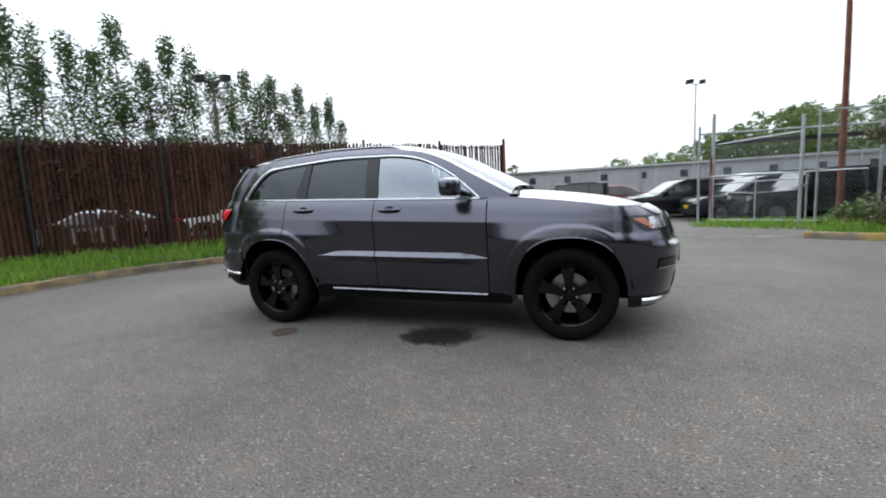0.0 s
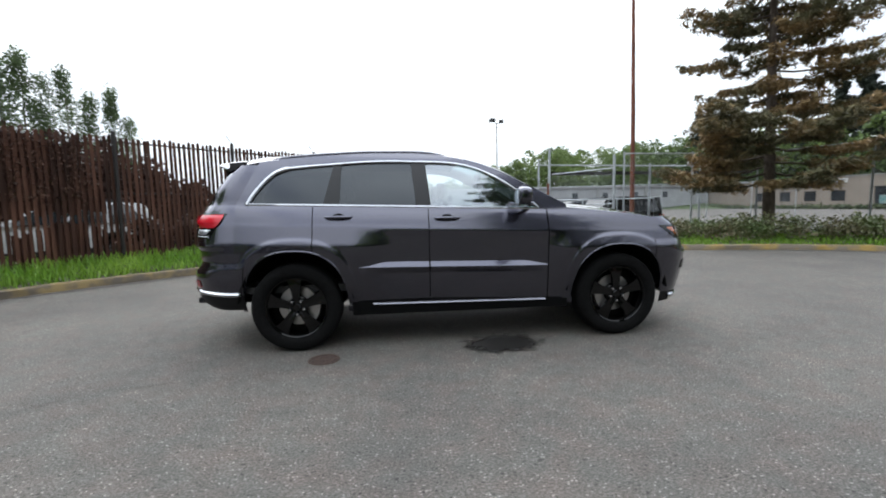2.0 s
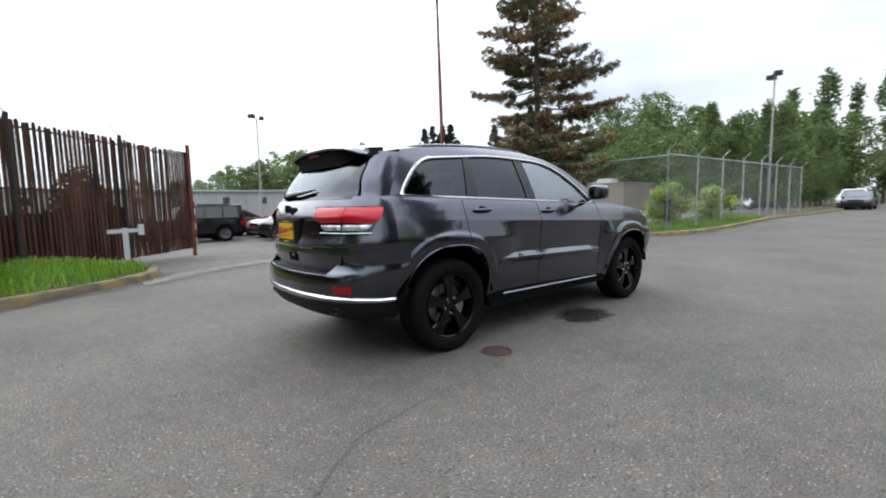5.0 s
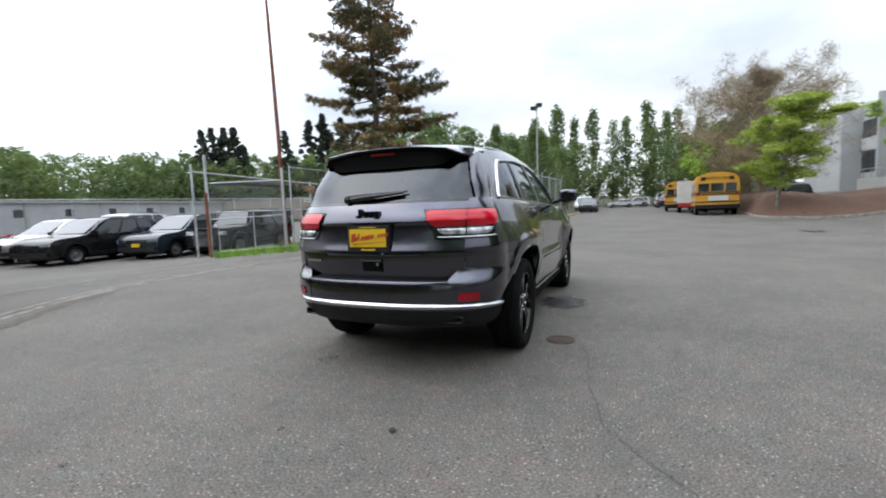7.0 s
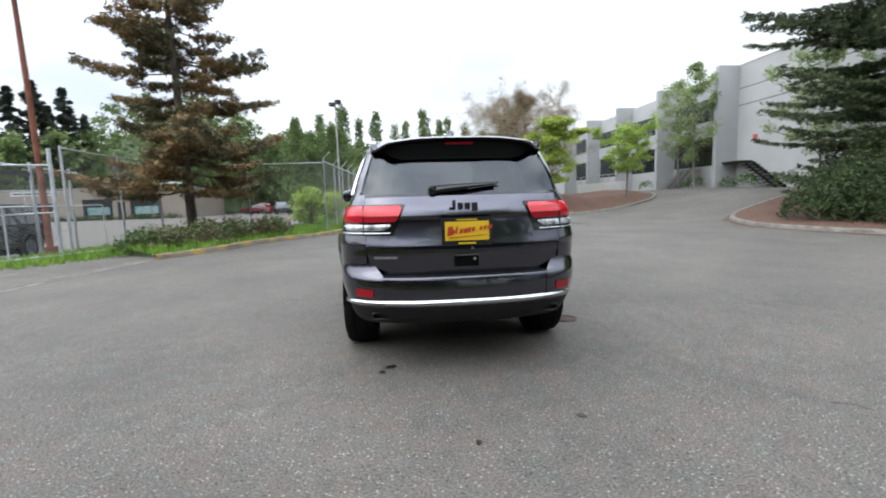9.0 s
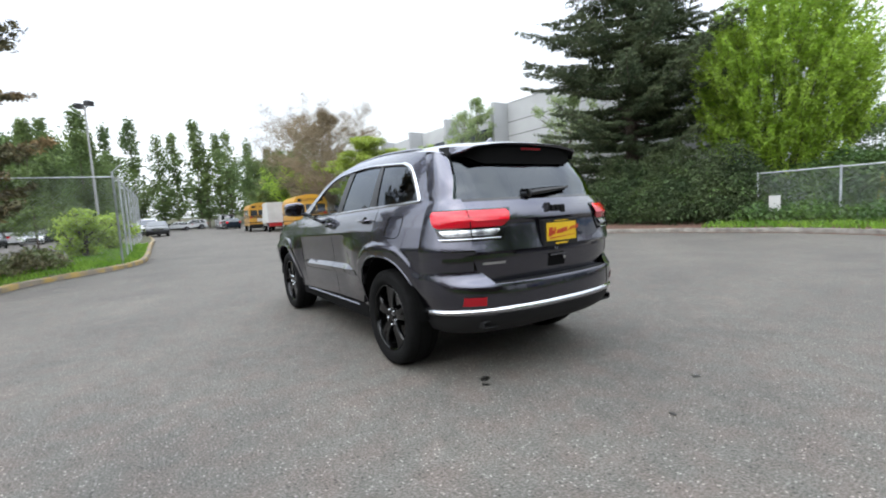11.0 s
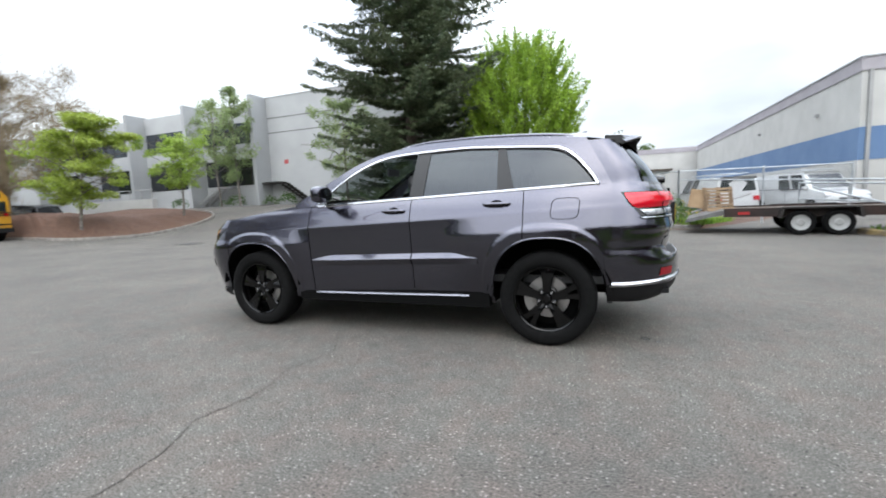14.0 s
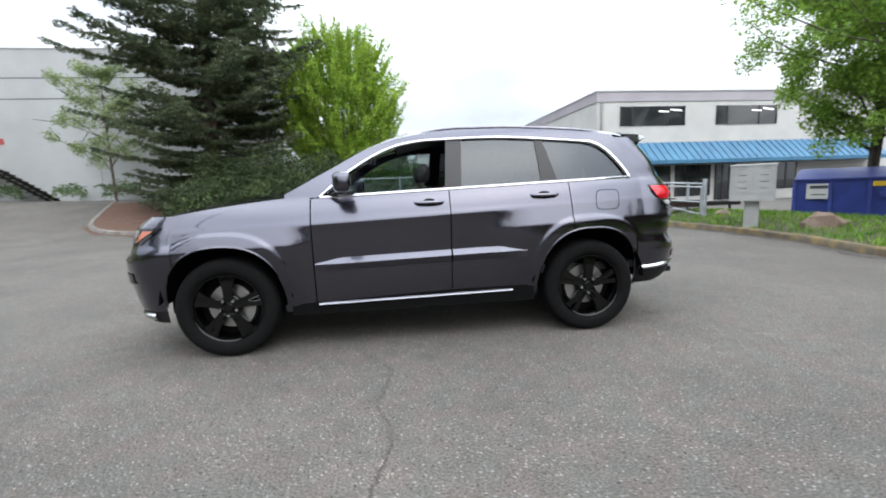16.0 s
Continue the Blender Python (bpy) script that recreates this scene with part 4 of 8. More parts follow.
            for t in spaced(-math.pi / 2, math.pi / 2, 40):
                x = hx + a0 * 0.998 * math.sin(t)
                z = arch(x)
                lip.append((x, s * (half_width(x, z) - 0.004), z))
            part("wheel_arch_lip", Geo().tube(lip, 0.008, 6), M_PAINT, car)
        # lamps and corners at the rear
        part("rear_corner", Geo().grid([corner_row(REAR_X, X0_REAR, 2.7, 0.69, z, s, 18) for z in spaced(0.80, 1.284, 34)], flip=s < 0), M_PAINT, car)
        zsu = spaced(1.284, 1.632, 20)
        rows = []
        for z in zsu:
            y0 = lerp_table([(1.262, 0.735), (1.30, 0.72), (1.60, 0.63), (1.69, 0.58)], z)
            w = half_width(x0_rear(z), z)
            rn = round_rear(z)
            a0 = math.asin(min(1, y0 / w) ** (rn / 2))
            rows.append([(x0_rear(z) + (flow_table(REAR_X, z) - x0_rear(z)) * max(0.0, math.cos(a)) ** (2 / rn), s * w * math.sin(a) ** (2 / rn), z) for a in spaced(a0, math.pi / 2, 12)])
        part("rear_glass_pillar", Geo().grid(rows, flip=s < 0), M_PAINT, car)
        lamp = None
        # (name, material, lower and upper edge, inner end, how far forward along the side, proud)
        for name, mat, z0, z1, y0, fwd, proud in (("tail_light", M_TAIL, 1.090, 1.204, 0.425, 0.072, 0.016), ("reverse_lens", M_CLEAR, 1.034, 1.080, 0.50, 0.01, 0.013), ("lamp_trim", M_CHROME, 1.010, 1.024, 0.50, 0.02, 0.016)):
            rows = []
            for t in spaced(0, 1, 9):
                z = z0 + (z1 - z0) * t
                cap = 0.012 * (2 * t - 1) ** 4
                y_in = y0 + (0.045 * (1 - t) if name == "tail_light" else 0.05 * (1 - t)) + cap * 2
                end = -2.11 + 0.085 * t ** 0.7 if name == "tail_light" else -2.19 + 0.06 * t
                rows.append(corner_row(REAR_X, X0_REAR, 2.7, y_in, z, s, 22, proud - cap, proud - cap, x_end=end - cap))
            g = Geo().grid(rows, flip=s < 0)
            if lamp is None:
                lamp = part(name, g, mat, car, "red tail light with a clear lower lens")
            else:
                part(name, g, mat, lamp)
        rows = []
        for t in spaced(0, 1, 7):
            z = 1.002 + 0.21 * t
            rows.append(corner_row(REAR_X, X0_REAR, 2.7, 0.412 + 0.085 * (1 - t), z, s, 20, 0.004, 0.004, x_end=-2.17 + 0.16 * t))
        part("lamp_housing", Geo().grid(rows, flip=s < 0), M_GLOSSBLACK, lamp)
        seam = [end_point(REAR_X, X0_REAR, 2.7, s * 0.70, z, 0.014, 0.014) for z in spaced(1.005, 1.205, 6)]
        part("lamp_seam", Geo().tube(seam, 0.004, 5), M_LINER, lamp)
        # the bumper's side and corner
        rows = []
        for z in spaced(0.36, 0.87, 26):
            pro = 0.016 * smoothstep((0.79 - z) / 0.06) + 0.003
            row = corner_row(BUMPER_X, X0_REAR, 2.6, lerp_table([(0.69, 0.57), (0.73, 0.585), (0.79, 0.635), (0.86, 0.678)], z), z, s, 18, pro, pro)
            xe = -HUB_X - 0.45 * max(0.0, 1 - (max(0, z - 0.45) / 0.62) ** 2.5) ** 0.4
            for f in (0.3, 0.65, 1.0):
                x = X0_REAR + (min(max(xe, X0_REAR), -1.86) - X0_REAR) * f
                row.append((x, s * (half_width(x, z) + pro * (1 - f * 0.6)), z))
            rows.append(row)
        g = Geo().grid(rows, flip=s < 0)
        g.k = [1 if max(g.v[i][2] for i in f) < 0.515 else 0 for f in g.f]
        part("rear_bumper_corner", g, [M_PAINT, M_BLACK], car)
        rows = [corner_row(BUMPER_X, X0_REAR, 2.6, 0.65, z, s, 8, 0.024, 0.024, y_end=0.775) for z in spaced(0.574, 0.632, 4)]
        part("rear_reflector", Geo().grid(rows, flip=s < 0), M_TAIL_DARK, car, "dark red bumper reflector")
        rows = []
        for d, z in ((0.004, 0.560), (0.016, 0.556), (0.030, 0.541), (0.031, 0.532), (0.026, 0.521), (0.012, 0.516)):
            row = [end_point(BUMPER_X, X0_REAR, 2.6, s * y, z, d, d) for y in spaced(0.0, 0.60, 10)]
            row += corner_row(BUMPER_X, X0_REAR, 2.6, 0.62, z, s, 18, d, d)
            row += [(x, s * (half_width(x, z) + d * (1 - (x + 1.95) / 0.02 * 0.3)), z - (x + 1.95) * 0.5) for x in (-1.94, -1.93)]
            rows.append([(p[0], p[1], p[2] - 0.03 * smoothstep((p[0] + 2.44) / 0.5)) for p in row])
        part("bumper_trim", Geo().grid(rows, flip=s > 0), M_CHROME, car, "bright bumper strip")
        # exhaust tips
        g = Geo()
        rows = [[(-2.275 - 0.060 * i, s * (0.57 + (0.100 - q) * max(-1, min(1, 1.4 * math.cos(a)))), 0.438 + (0.027 - q) * max(-1, min(1, 1.3 * math.sin(a)))) for a in (2 * math.pi * j / 20 for j in range(20))] for i, q in ((0, 0), (1.35, 0), (1.42, 0.004), (1.35, 0.010), (0, 0.010))]
        part("exhaust_tip", g.grid(rows, closed=True), M_BLACK, car, mend=True)
        # headlight
        rows = []
        for t in spaced(0, 1, 7):
            z = 0.895 + 0.125 * t
            row = corner_row(FRONT_X, X0_FRONT, 2.7, 0.50, z, s, 20, 0.006, 0.006, x_end=2.03 - 0.17 * t)
            rows.append(row)
        hl = part("headlight", Geo().grid(rows, flip=s > 0), M_GLOSSBLACK, car, "clear headlight with an amber corner")
        rows = [corner_row(FRONT_X, X0_FRONT, 2.7, 0.50, 0.915 + 0.085 * t, s, 20, 0.010, 0.010, x_end=2.05 - 0.15 * t)[14:19] for t in spaced(0, 1, 5)]
        part("amber_lens", Geo().grid(rows, flip=s > 0), M_AMBER, hl)
        rows = [corner_row(FRONT_X, X0_FRONT, 2.7, 0.50, 0.915 + 0.09 * t, s, 20, 0.010, 0.010)[4:12] for t in spaced(0, 1, 5)]
        part("headlight_lens", Geo().grid(rows, flip=s > 0), M_CLEAR, hl)
        part("fender_corner", Geo().grid([[(p[0], p[1], p[2]) for p in corner_row(FRONT_X, X0_FRONT, 2.7, 0.50, z, s, 20, 0, 0)] for z in spaced(0.88, 1.10, 12)], flip=s > 0), M_PAINT, car)
        # front bumper
        rows = []
        for z in spaced(0.285, 0.895, 26):
            u = max(0.0, (z - HUB_Z + 0.03) / 0.508)
            edge = max(X0_FRONT + 0.002, HUB_X + 0.445 * max(0.0, 1 - u ** 2.5) ** 0.4)
            row = corner_row(FRONT_X, X0_FRONT, 2.7, 0.001, z, s, 34, 0.004, 0.004, x_end=edge)
            rows.append(row)
        g = Geo().grid(rows, flip=s > 0)
        g.k = [1 if max(g.v[i][2] for i in f) < 0.40 else 0 for f in g.f]
        part("front_bumper", g, [M_PAINT, M_BLACK], car)
        rows = [corner_row(FRONT_X, X0_FRONT, 2.7, 0.30, z, s, 22, d, d)[:17] for z, d in ((0.30, 0.006), (0.315, 0.022), (0.345, 0.022), (0.36, 0.006))]
        part("front_bumper_trim", Geo().grid(rows, flip=s > 0), M_CHROME, car, "bright lower bumper strip")
        rows = [corner_row(FRONT_X, X0_FRONT, 2.7, 0.55, z, s, 20, 0.010, 0.010)[2:11] for z in spaced(0.60, 0.68, 4)]
        fog = part("fog_lamp", Geo().grid(rows, flip=s > 0), M_GLOSSBLACK, car)
        rows = [corner_row(FRONT_X, X0_FRONT, 2.7, 0.55, z, s, 20, 0.016, 0.016)[2:11] for z in spaced(0.60, 0.613, 3)]
        part("fog_lamp_trim", Geo().grid(rows, flip=s > 0), M_CHROME, fog)
        rows = [corner_row(FRONT_X, X0_FRONT, 2.7, 0.02, z, s, 20, 0.012, 0.012)[:11] for z in (0.775, 0.79, 0.805)]
        part("grille_trim", Geo().grid(rows, flip=s > 0), M_CHROME, car)
        # roof rail
        rail = [(x, s * (half_width(x, flow_table(ROOF_EDGE, x)) - 0.05), flow_table(ROOF_EDGE, x) + 0.006 + 0.010 * smoothstep(min(x + 1.70, -0.10 - x) / 0.18)) for x in spaced(-1.70, -0.10, 26)]
        part("roof_rail", Geo().tube(rail, [0.010] + [0.015] * 24 + [0.010], 8), M_PAINT, car)
        # seats
        for x in (0.18, -0.78):
            g = Geo()
            rows = [[(x + dx, s * 0.38 + y, z) for y in (-0.24, -0.2, 0, 0.2, 0.24)] for dx, z in ((0.30, 0.66), (0.31, 0.74), (0.05, 0.74), (-0.20, 0.72), (-0.22, 0.64))]
            g.grid(rows)
            rows = [[(x - 0.20 - lean, s * 0.38 + y * wy, z + (0.02 if abs(y) < 0.1 else 0)) for y in (-0.24, -0.18, 0, 0.18, 0.24)] for lean, z, wy in ((-0.06, 0.70, 1), (0.0, 1.0, 1), (0.07, 1.28, 0.9), (0.12, 1.30, 0.8), (0.15, 1.26, 0.9), (0.10, 0.9, 1), (0.05, 0.70, 1))]
            g.grid(rows)
            seat = part("seat", g, M_LEATHER, car, mend=True)
            rows = []
            for t in spaced(-1, 1, 9):
                e = max(0.0, 1 - abs(t) ** 4) ** 0.25
                rows.append([(x - 0.31 + 0.05 * e * math.cos(a), s * 0.38 + 0.13 * t, 1.385 + 0.075 * e * max(-1, min(1, 1.3 * math.sin(a)))) for a in (2 * math.pi * i / 14 for i in range(14))])
            part("headrest", Geo().grid(rows, closed=True), M_LEATHER, seat)
    for s in (-1, 1):
        for hx in (HUB_X, -HUB_X):
            build_wheel(car, hx, s)
    # roof, windshield, bonnet
    def cross(x, crown, n=25, inset=0.0):
        z = flow_table(ROOF_EDGE, x)
        w = half_width(x, z) - inset
        return [(x, w * q, z + crown * (1 - abs(q) ** 3.6)) for q in spaced(-1, 1, n)]
    part("roof", Geo().grid([cross(x, 0.052 + 0.036 * smoothstep((-1.3 - x) / 0.65)) for x in spaced(-1.98, 0.10, 34)]), M_PAINT, car)
    ws = part("windshield", Geo().grid([cross(x, 0.055 + 0.02 * (x - 0.1), inset=0.07) for x in spaced(0.105, 0.985, 16)]), G_SHIELD, car, "clear windshield")
    ws.visible_shadow = False
    for s in (-1, 1):
        rows = []
        for x in spaced(0.09, 0.99, 16):
            z = flow_table(ROOF_EDGE, x)
            w = half_width(x, z)
            rows.append([(x, s * (w - d), z + 0.055 * (1 - abs((w - d) / w) ** 3.6) + 0.002) for d in (0.0, 0.04, 0.085)])
        part("windshield_pillar", Geo().grid(rows, flip=s < 0), M_PAINT, car)
    rows = []
    for t in spaced(0, 1, 22):
        row = []
        for q in spaced(-1, 1, 25):
            w0 = half_width(1.3, 1.15)
            xf = X0_FRONT + 0.415 * max(0.0, 1 - abs(q) ** 2.7) ** (1 / 2.7)
            x = 0.955 + (xf - 0.955) * t
            z = flow_table(FENDER_TOP, x)
            w = half_width(x, z)
            ridge = 0.012 * smoothstep((0.62 - abs(q)) / 0.06) * (1 - 0.7 * t)
            drop = 0.05 * smoothstep((t - 0.90) / 0.10)
            row.append((x, w * q, z + (0.045 + 0.01 * t) * (1 - abs(q) ** 2.2) + ridge - drop * (1 - abs(q) ** 4)))
        rows.append(row)
    part("bonnet", Geo().grid(rows), M_PAINT, car)
    part("cowl", Geo().grid([[(x, w * q, z) for q in spaced(-1, 1, 9)] for x, w, z in ((0.90, 0.74, 1.245), (0.99, 0.79, 1.225), (1.04, 0.80, 1.225))]), M_BLACK, car)
    for s in (-0.45, 0.1):
        part("wiper_blade", Geo().tube([(1.0, s - 0.05, 1.262), (0.97, s + 0.15, 1.285), (0.95, s + 0.40, 1.29)], [0.008, 0.012, 0.006], 6), M_BLACK, car)
    # grille
    gr = part("grille", Geo().grid([[end_point(FRONT_X, X0_FRONT, 2.7, y, z, 0.010, 0.01) for y in spaced(-0.50, 0.50, 14)] for z in spaced(0.82, 1.02, 5)], flip=True), M_GLOSSBLACK, car)
    for i in range(7):
        y = (i - 3) * 0.128
        g = Geo()
        rows = []
        for q, o in ((1.0, 0.012), (0.96, 0.022), (0.8, 0.022), (0.76, 0.010)):
            rows.append([end_point(FRONT_X, X0_FRONT, 2.7, y + 0.047 * q * max(-1, min(1, 1.3 * math.cos(a))), 0.92 + 0.088 * q * max(-1, min(1, 1.25 * math.sin(a))), o, 0.01) for a in (2 * math.pi * j / 20 for j in range(20))])
        part("grille_slot", g.grid(rows, closed=True), M_SATIN, gr)
    part("front_plate", Geo().box(2.352, -0.16, 0.56, 2.372, 0.16, 0.72), M_BLACK, car, smooth=0)
    part("lower_grille", Geo().grid([[end_point(FRONT_X, X0_FRONT, 2.7, y, z, 0.008, 0.01) for y in spaced(-0.55, 0.55, 12)] for z in spaced(0.38, 0.52, 4)], flip=True), M_BLACK, car)
    # tailgate
    def tg(y, z, out=0.0):
        return end_point(REAR_X, X0_REAR, 2.7, y, z, out)
    rows = []
    for z in [0.715, 0.75, 0.79, 0.83, 0.865, 0.89, 0.905, 0.915, 0.925, 0.94, 0.96, 1.0, 1.05, 1.09, 1.11, 1.12, 1.13, 1.145, 1.17, 1.20, 1.24, 1.262]:
        e = lerp_table([(0.715, 0.585), (0.78, 0.655), (0.86, 0.685), (1.28, 0.700)], z)
        rows.append([tg(y, z, -0.004 if z < 1.25 else 0) for y in spaced(-e, e, 33)])
    gate = part("tailgate", Geo().grid(rows), M_PAINT, car)
    part("tailgate_gap", Geo().grid([[tg(y, z, -0.022) for y in spaced(-0.75, 0.75, 21)] for z in spaced(0.69, 1.27, 14)]), M_LINER, car)
    rows = []
    for z in spaced(1.270, 1.655, 14):
        e = lerp_table([(1.27, 0.712), (1.655, 0.60)], z)
        rows.append([upper_rear(y, z, -0.006) for y in spaced(-e, e, 25)])
    ob = part("rear_window", Geo().grid(rows), G_PRIVACY, gate, "dark privacy glass")
    ob.visible_shadow = False
    part("window_border", Geo().grid([[upper_rear(y, z, -0.003) for y in spaced(-0.71, 0.71, 21)] for z in (1.264, 1.280)]), M_GLOSSBLACK, gate)
    # roof spoiler
    def spoiler(q):
        y = 0.640 * q
        cut = smoothstep((abs(q) - 0.80) / 0.20)
        z0 = flow_table(ROOF_EDGE, -1.93) + 0.088 * (1 - (min(abs(y), 0.45) / half_width(-1.93, 1.62)) ** 3.6) + 0.003 - 0.030 * smoothstep((abs(q) - 0.72) / 0.28)
        rear = -2.195 + 0.045 * q * q + 0.10 * cut
        return y, cut, z0, rear
    rows = []
    for q in spaced(-1, 1, 31):
        y, cut, z0, rear = spoiler(q)
        rows.append([(-1.90, y, z0), (-2.03, y, z0 - 0.010), (rear + 0.03, y, z0 - 0.028 - 0.015 * cut), (rear, y, z0 - 0.040 - 0.02 * cut), (rear + 0.012, y, z0 - 0.054 - 0.02 * cut)])
    sp = part("roof_spoiler", Geo().grid(rows, flip=True), M_PAINT, car)
    rows = []
    for q in spaced(-1, 1, 31):
        y, cut, z0, rear = spoiler(q)
        low = 1.528 + 0.085 * smoothstep((abs(q) - 0.66) / 0.34)
        top = z0 - 0.054 - 0.02 * cut
        lx = upper_rear(0.95 * y, low)[0]
        rows.append([(rear + 0.012, y, top), (rear + 0.03, y * 0.995, top - 0.012), ((rear + lx) / 2 + 0.02, y * 0.985, (top + low) / 2 + 0.006), (lx - 0.006, y * 0.97, min(low, top - 0.02))])
    part("spoiler_underside", Geo().grid(rows, flip=True), M_LINER, sp)
    for s in (-1, 1):
        y, cut, z0, rear = spoiler(s)
        top = [(-1.90, y, z0 + 0.001), (-2.03, y, z0 - 0.010), (rear + 0.03, y, z0 - 0.043), (rear, y, z0 - 0.060)]
        low = [(-1.90, y, z0 - 0.050), (-2.02, y * 1.01, z0 - 0.075), (rear + 0.03, y, z0 - 0.085), (rear + 0.012, y, z0 - 0.074)]
        part("spoiler_side", Geo().grid([top, low]), M_SATINBLACK, sp)
    part("high_brake_light", Geo().grid([[(-2.178 - 0.010 * t, y, 1.628 + 0.014 * t) for y in spaced(-0.10, 0.10, 5)] for t in (0, 1)]), M_TAIL_DARK, sp)
    part("roof_antenna", Geo().grid([[(-1.62 - 0.13 * t, 0.026 * q * math.sin(math.pi * (0.1 + 0.85 * (1 - t) ** 0.5)), 1.742 + (0.055 * (1 - (1 - t) ** 2) * (1 - q * q) if t < 0.95 else 0)) for q in spaced(-1, 1, 7)] for t in spaced(0, 1, 9)]), M_PAINT, car)
    # rear wiper, plate, badges, handle
    g = Geo().tube([upper_rear(0.22, 1.300, 0.02), upper_rear(0.08, 1.315, 0.035), upper_rear(-0.23, 1.338, 0.03)], [0.028, 0.024, 0.009], 8)
    wip = part("rear_wiper", g, M_GLOSSBLACK, gate, mend=True)
    part("wiper_pivot", Geo().lathe([(0.0, -2.372), (0.03, -2.365), (0.036, -2.30)], (0, 0.215, 1.300), "x", 14), M_GLOSSBLACK, wip)
    part("wiper_blade", Geo().tube([upper_rear(0.06, 1.306, 0.02), upper_rear(-0.26, 1.345, 0.018)], [0.01, 0.006], 6), M_BLACK, wip)
    px = -2.452
    pl = part("plate_frame", Geo().box(px, -0.172, 0.922, -2.40, 0.172, 1.108), M_BLACK, gate, smooth=0)
    part("plate", Geo().box(px - 0.006, -0.150, 0.957, px, 0.150, 1.085), M_PLATE, pl, "yellow dealer plate with red script", smooth=0)
    # one slanting red word of uneven strokes, underlined
    g = Geo()
    for i, (w, h, dz) in enumerate(((0.036, 0.062, 0.0), (0.022, 0.030, -0.010), (0.014, 0.050, 0.002), (0.022, 0.030, -0.008), (0.026, 0.032, -0.006), (0.022, 0.034, -0.004), (0.022, 0.030, -0.002), (0.008, 0.008, -0.012), (0.018, 0.026, 0.0), (0.020, 0.026, 0.002), (0.030, 0.026, 0.004))):
        y = 0.138 - 0.0275 * i
        zc = 1.020 + 0.0018 * i + dz
        g.prism([(y, zc - h / 2), (y - w, zc - h / 2 + 0.004), (y - w - 0.008, zc + h / 2 + 0.004), (y - 0.008, zc + h / 2)], px - 0.009, px - 0.005, "x")
    g.prism([(0.125, 0.972), (-0.135, 0.990), (-0.135, 0.994), (0.125, 0.980)], px - 0.009, px - 0.005, "x")
    part("plate_mark", g, M_PLATE_RED, pl, smooth=0)
    for y0, y1, z0, z1 in ((-0.060, 0.060, 0.932, 0.943), (-0.07, 0.07, 1.094, 1.100)):
        part("plate_band", Geo().box(px - 0.004, y0, z0, px, y1, z1), M_PLATE, pl, smooth=0)
    g = Geo()
    for y0, y1, z0, z1 in ((0.090, 0.070, 1.168, 1.228), (0.090, 0.112, 1.168, 1.182), (0.054, 0.018, 1.170, 1.210), (0.008, -0.030, 1.170, 1.210), (-0.042, -0.082, 1.155, 1.210)):
        x, _, _ = tg(0, 1.19, 0.0)
        g.box(x - 0.016, min(y0, y1), z0, x + 0.02, max(y0, y1), z1)
    part("maker_badge", g, M_GLOSSBLACK, gate, "black maker's badge", smooth=0)
    part("trim_badge", Geo().grid([[tg(y, z, 0.004) for y in spaced(0.475, 0.635, 5)] for z in (0.838, 0.856)]), M_CHROME, gate)
    part("number_lamp_bar", Geo().grid([[tg(y, z, 0.012 * math.sin(math.pi * t)) for y in spaced(-0.40, 0.40, 17)] for t, z in ((0.05, 0.890), (0.5, 0.905), (0.95, 0.920))]), M_PAINT, gate)
    part("handle_recess", Geo().grid([[tg(y, z, 0.001) for y in spaced(-0.085, 0.085, 7)] for z in (0.772, 0.81, 0.85)]), M_LINER, gate)
    part("handle_trim", Geo().grid([[tg(y, z, 0.010) for y in spaced(-0.082, 0.082, 7)] for z in (0.848, 0.862)]), M_SATIN, gate)
    part("lock_button", Geo().lathe([(0, -2.428), (0.012, -2.428), (0.014, -2.41)], (0, -0.055, 0.828), "x", 10), M_CHROME, gate)
    # middle of the rear bumper
    rows = []
    for z in [0.36, 0.40, 0.44, 0.48, 0.51, 0.53, 0.57, 0.60, 0.65, 0.69, 0.705, 0.712, 0.72]:
        pro = 0.016
        rows.append([end_point(BUMPER_X, X0_REAR, 2.6, y, min(z, 0.712), pro + (-0.05 if z > 0.715 else 0), pro) for y in spaced(-0.62, 0.62, 31)])
    g = Geo().grid(rows)
    g.k = [1 if max(g.v[i][2] for i in f) < 0.515 else 0 for f in g.f]
    part("rear_bumper", g, [M_PAINT, M_BLACK], car)
    part("bumper_step", Geo().grid([[end_point(BUMPER_X, X0_REAR, 2.6, y, 0.714, d, 0.01) for y in spaced(-0.60, 0.60, 21)] for d in (0.012, -0.05, -0.09)]), M_BLACK, car)
    rows = [[end_point(BUMPER_X, X0_REAR, 2.6, y, z, 0.018, 0.018) for y in spaced(-0.60, 0.60, 21)] for z in spaced(0.37, 0.475, 4)]
    part("bumper_valance", Geo().grid(rows), M_BLACK, car)
    # floor, dashboard, wheel, linings
    g = Geo()
    g.box(-1.0, -0.48, 0.27, 2.05, 0.48, 0.50)
    g.box(-2.28, -0.60, 0.39, -1.0, 0.60, 0.52)
    g.box(-1.62, -0.62, 0.30, -1.3, 0.62, 0.44)
    g.box(-0.98, -0.88, 0.29, 0.98, 0.88, 0.42)
    g.box(-2.22, -0.70, 0.42, -1.98, 0.70, 0.60)
    part("underbody", g, M_LINER, car, smooth=0)
    g = Geo().box(-2.2, -0.80, 0.50, 0.95, 0.80, 0.56)
    g.box(-2.25, -0.48, 0.56, -1.35, 0.48, 0.91)
    g.box(-2.22, -0.76, 0.912, -1.35, 0.76, 1.0)
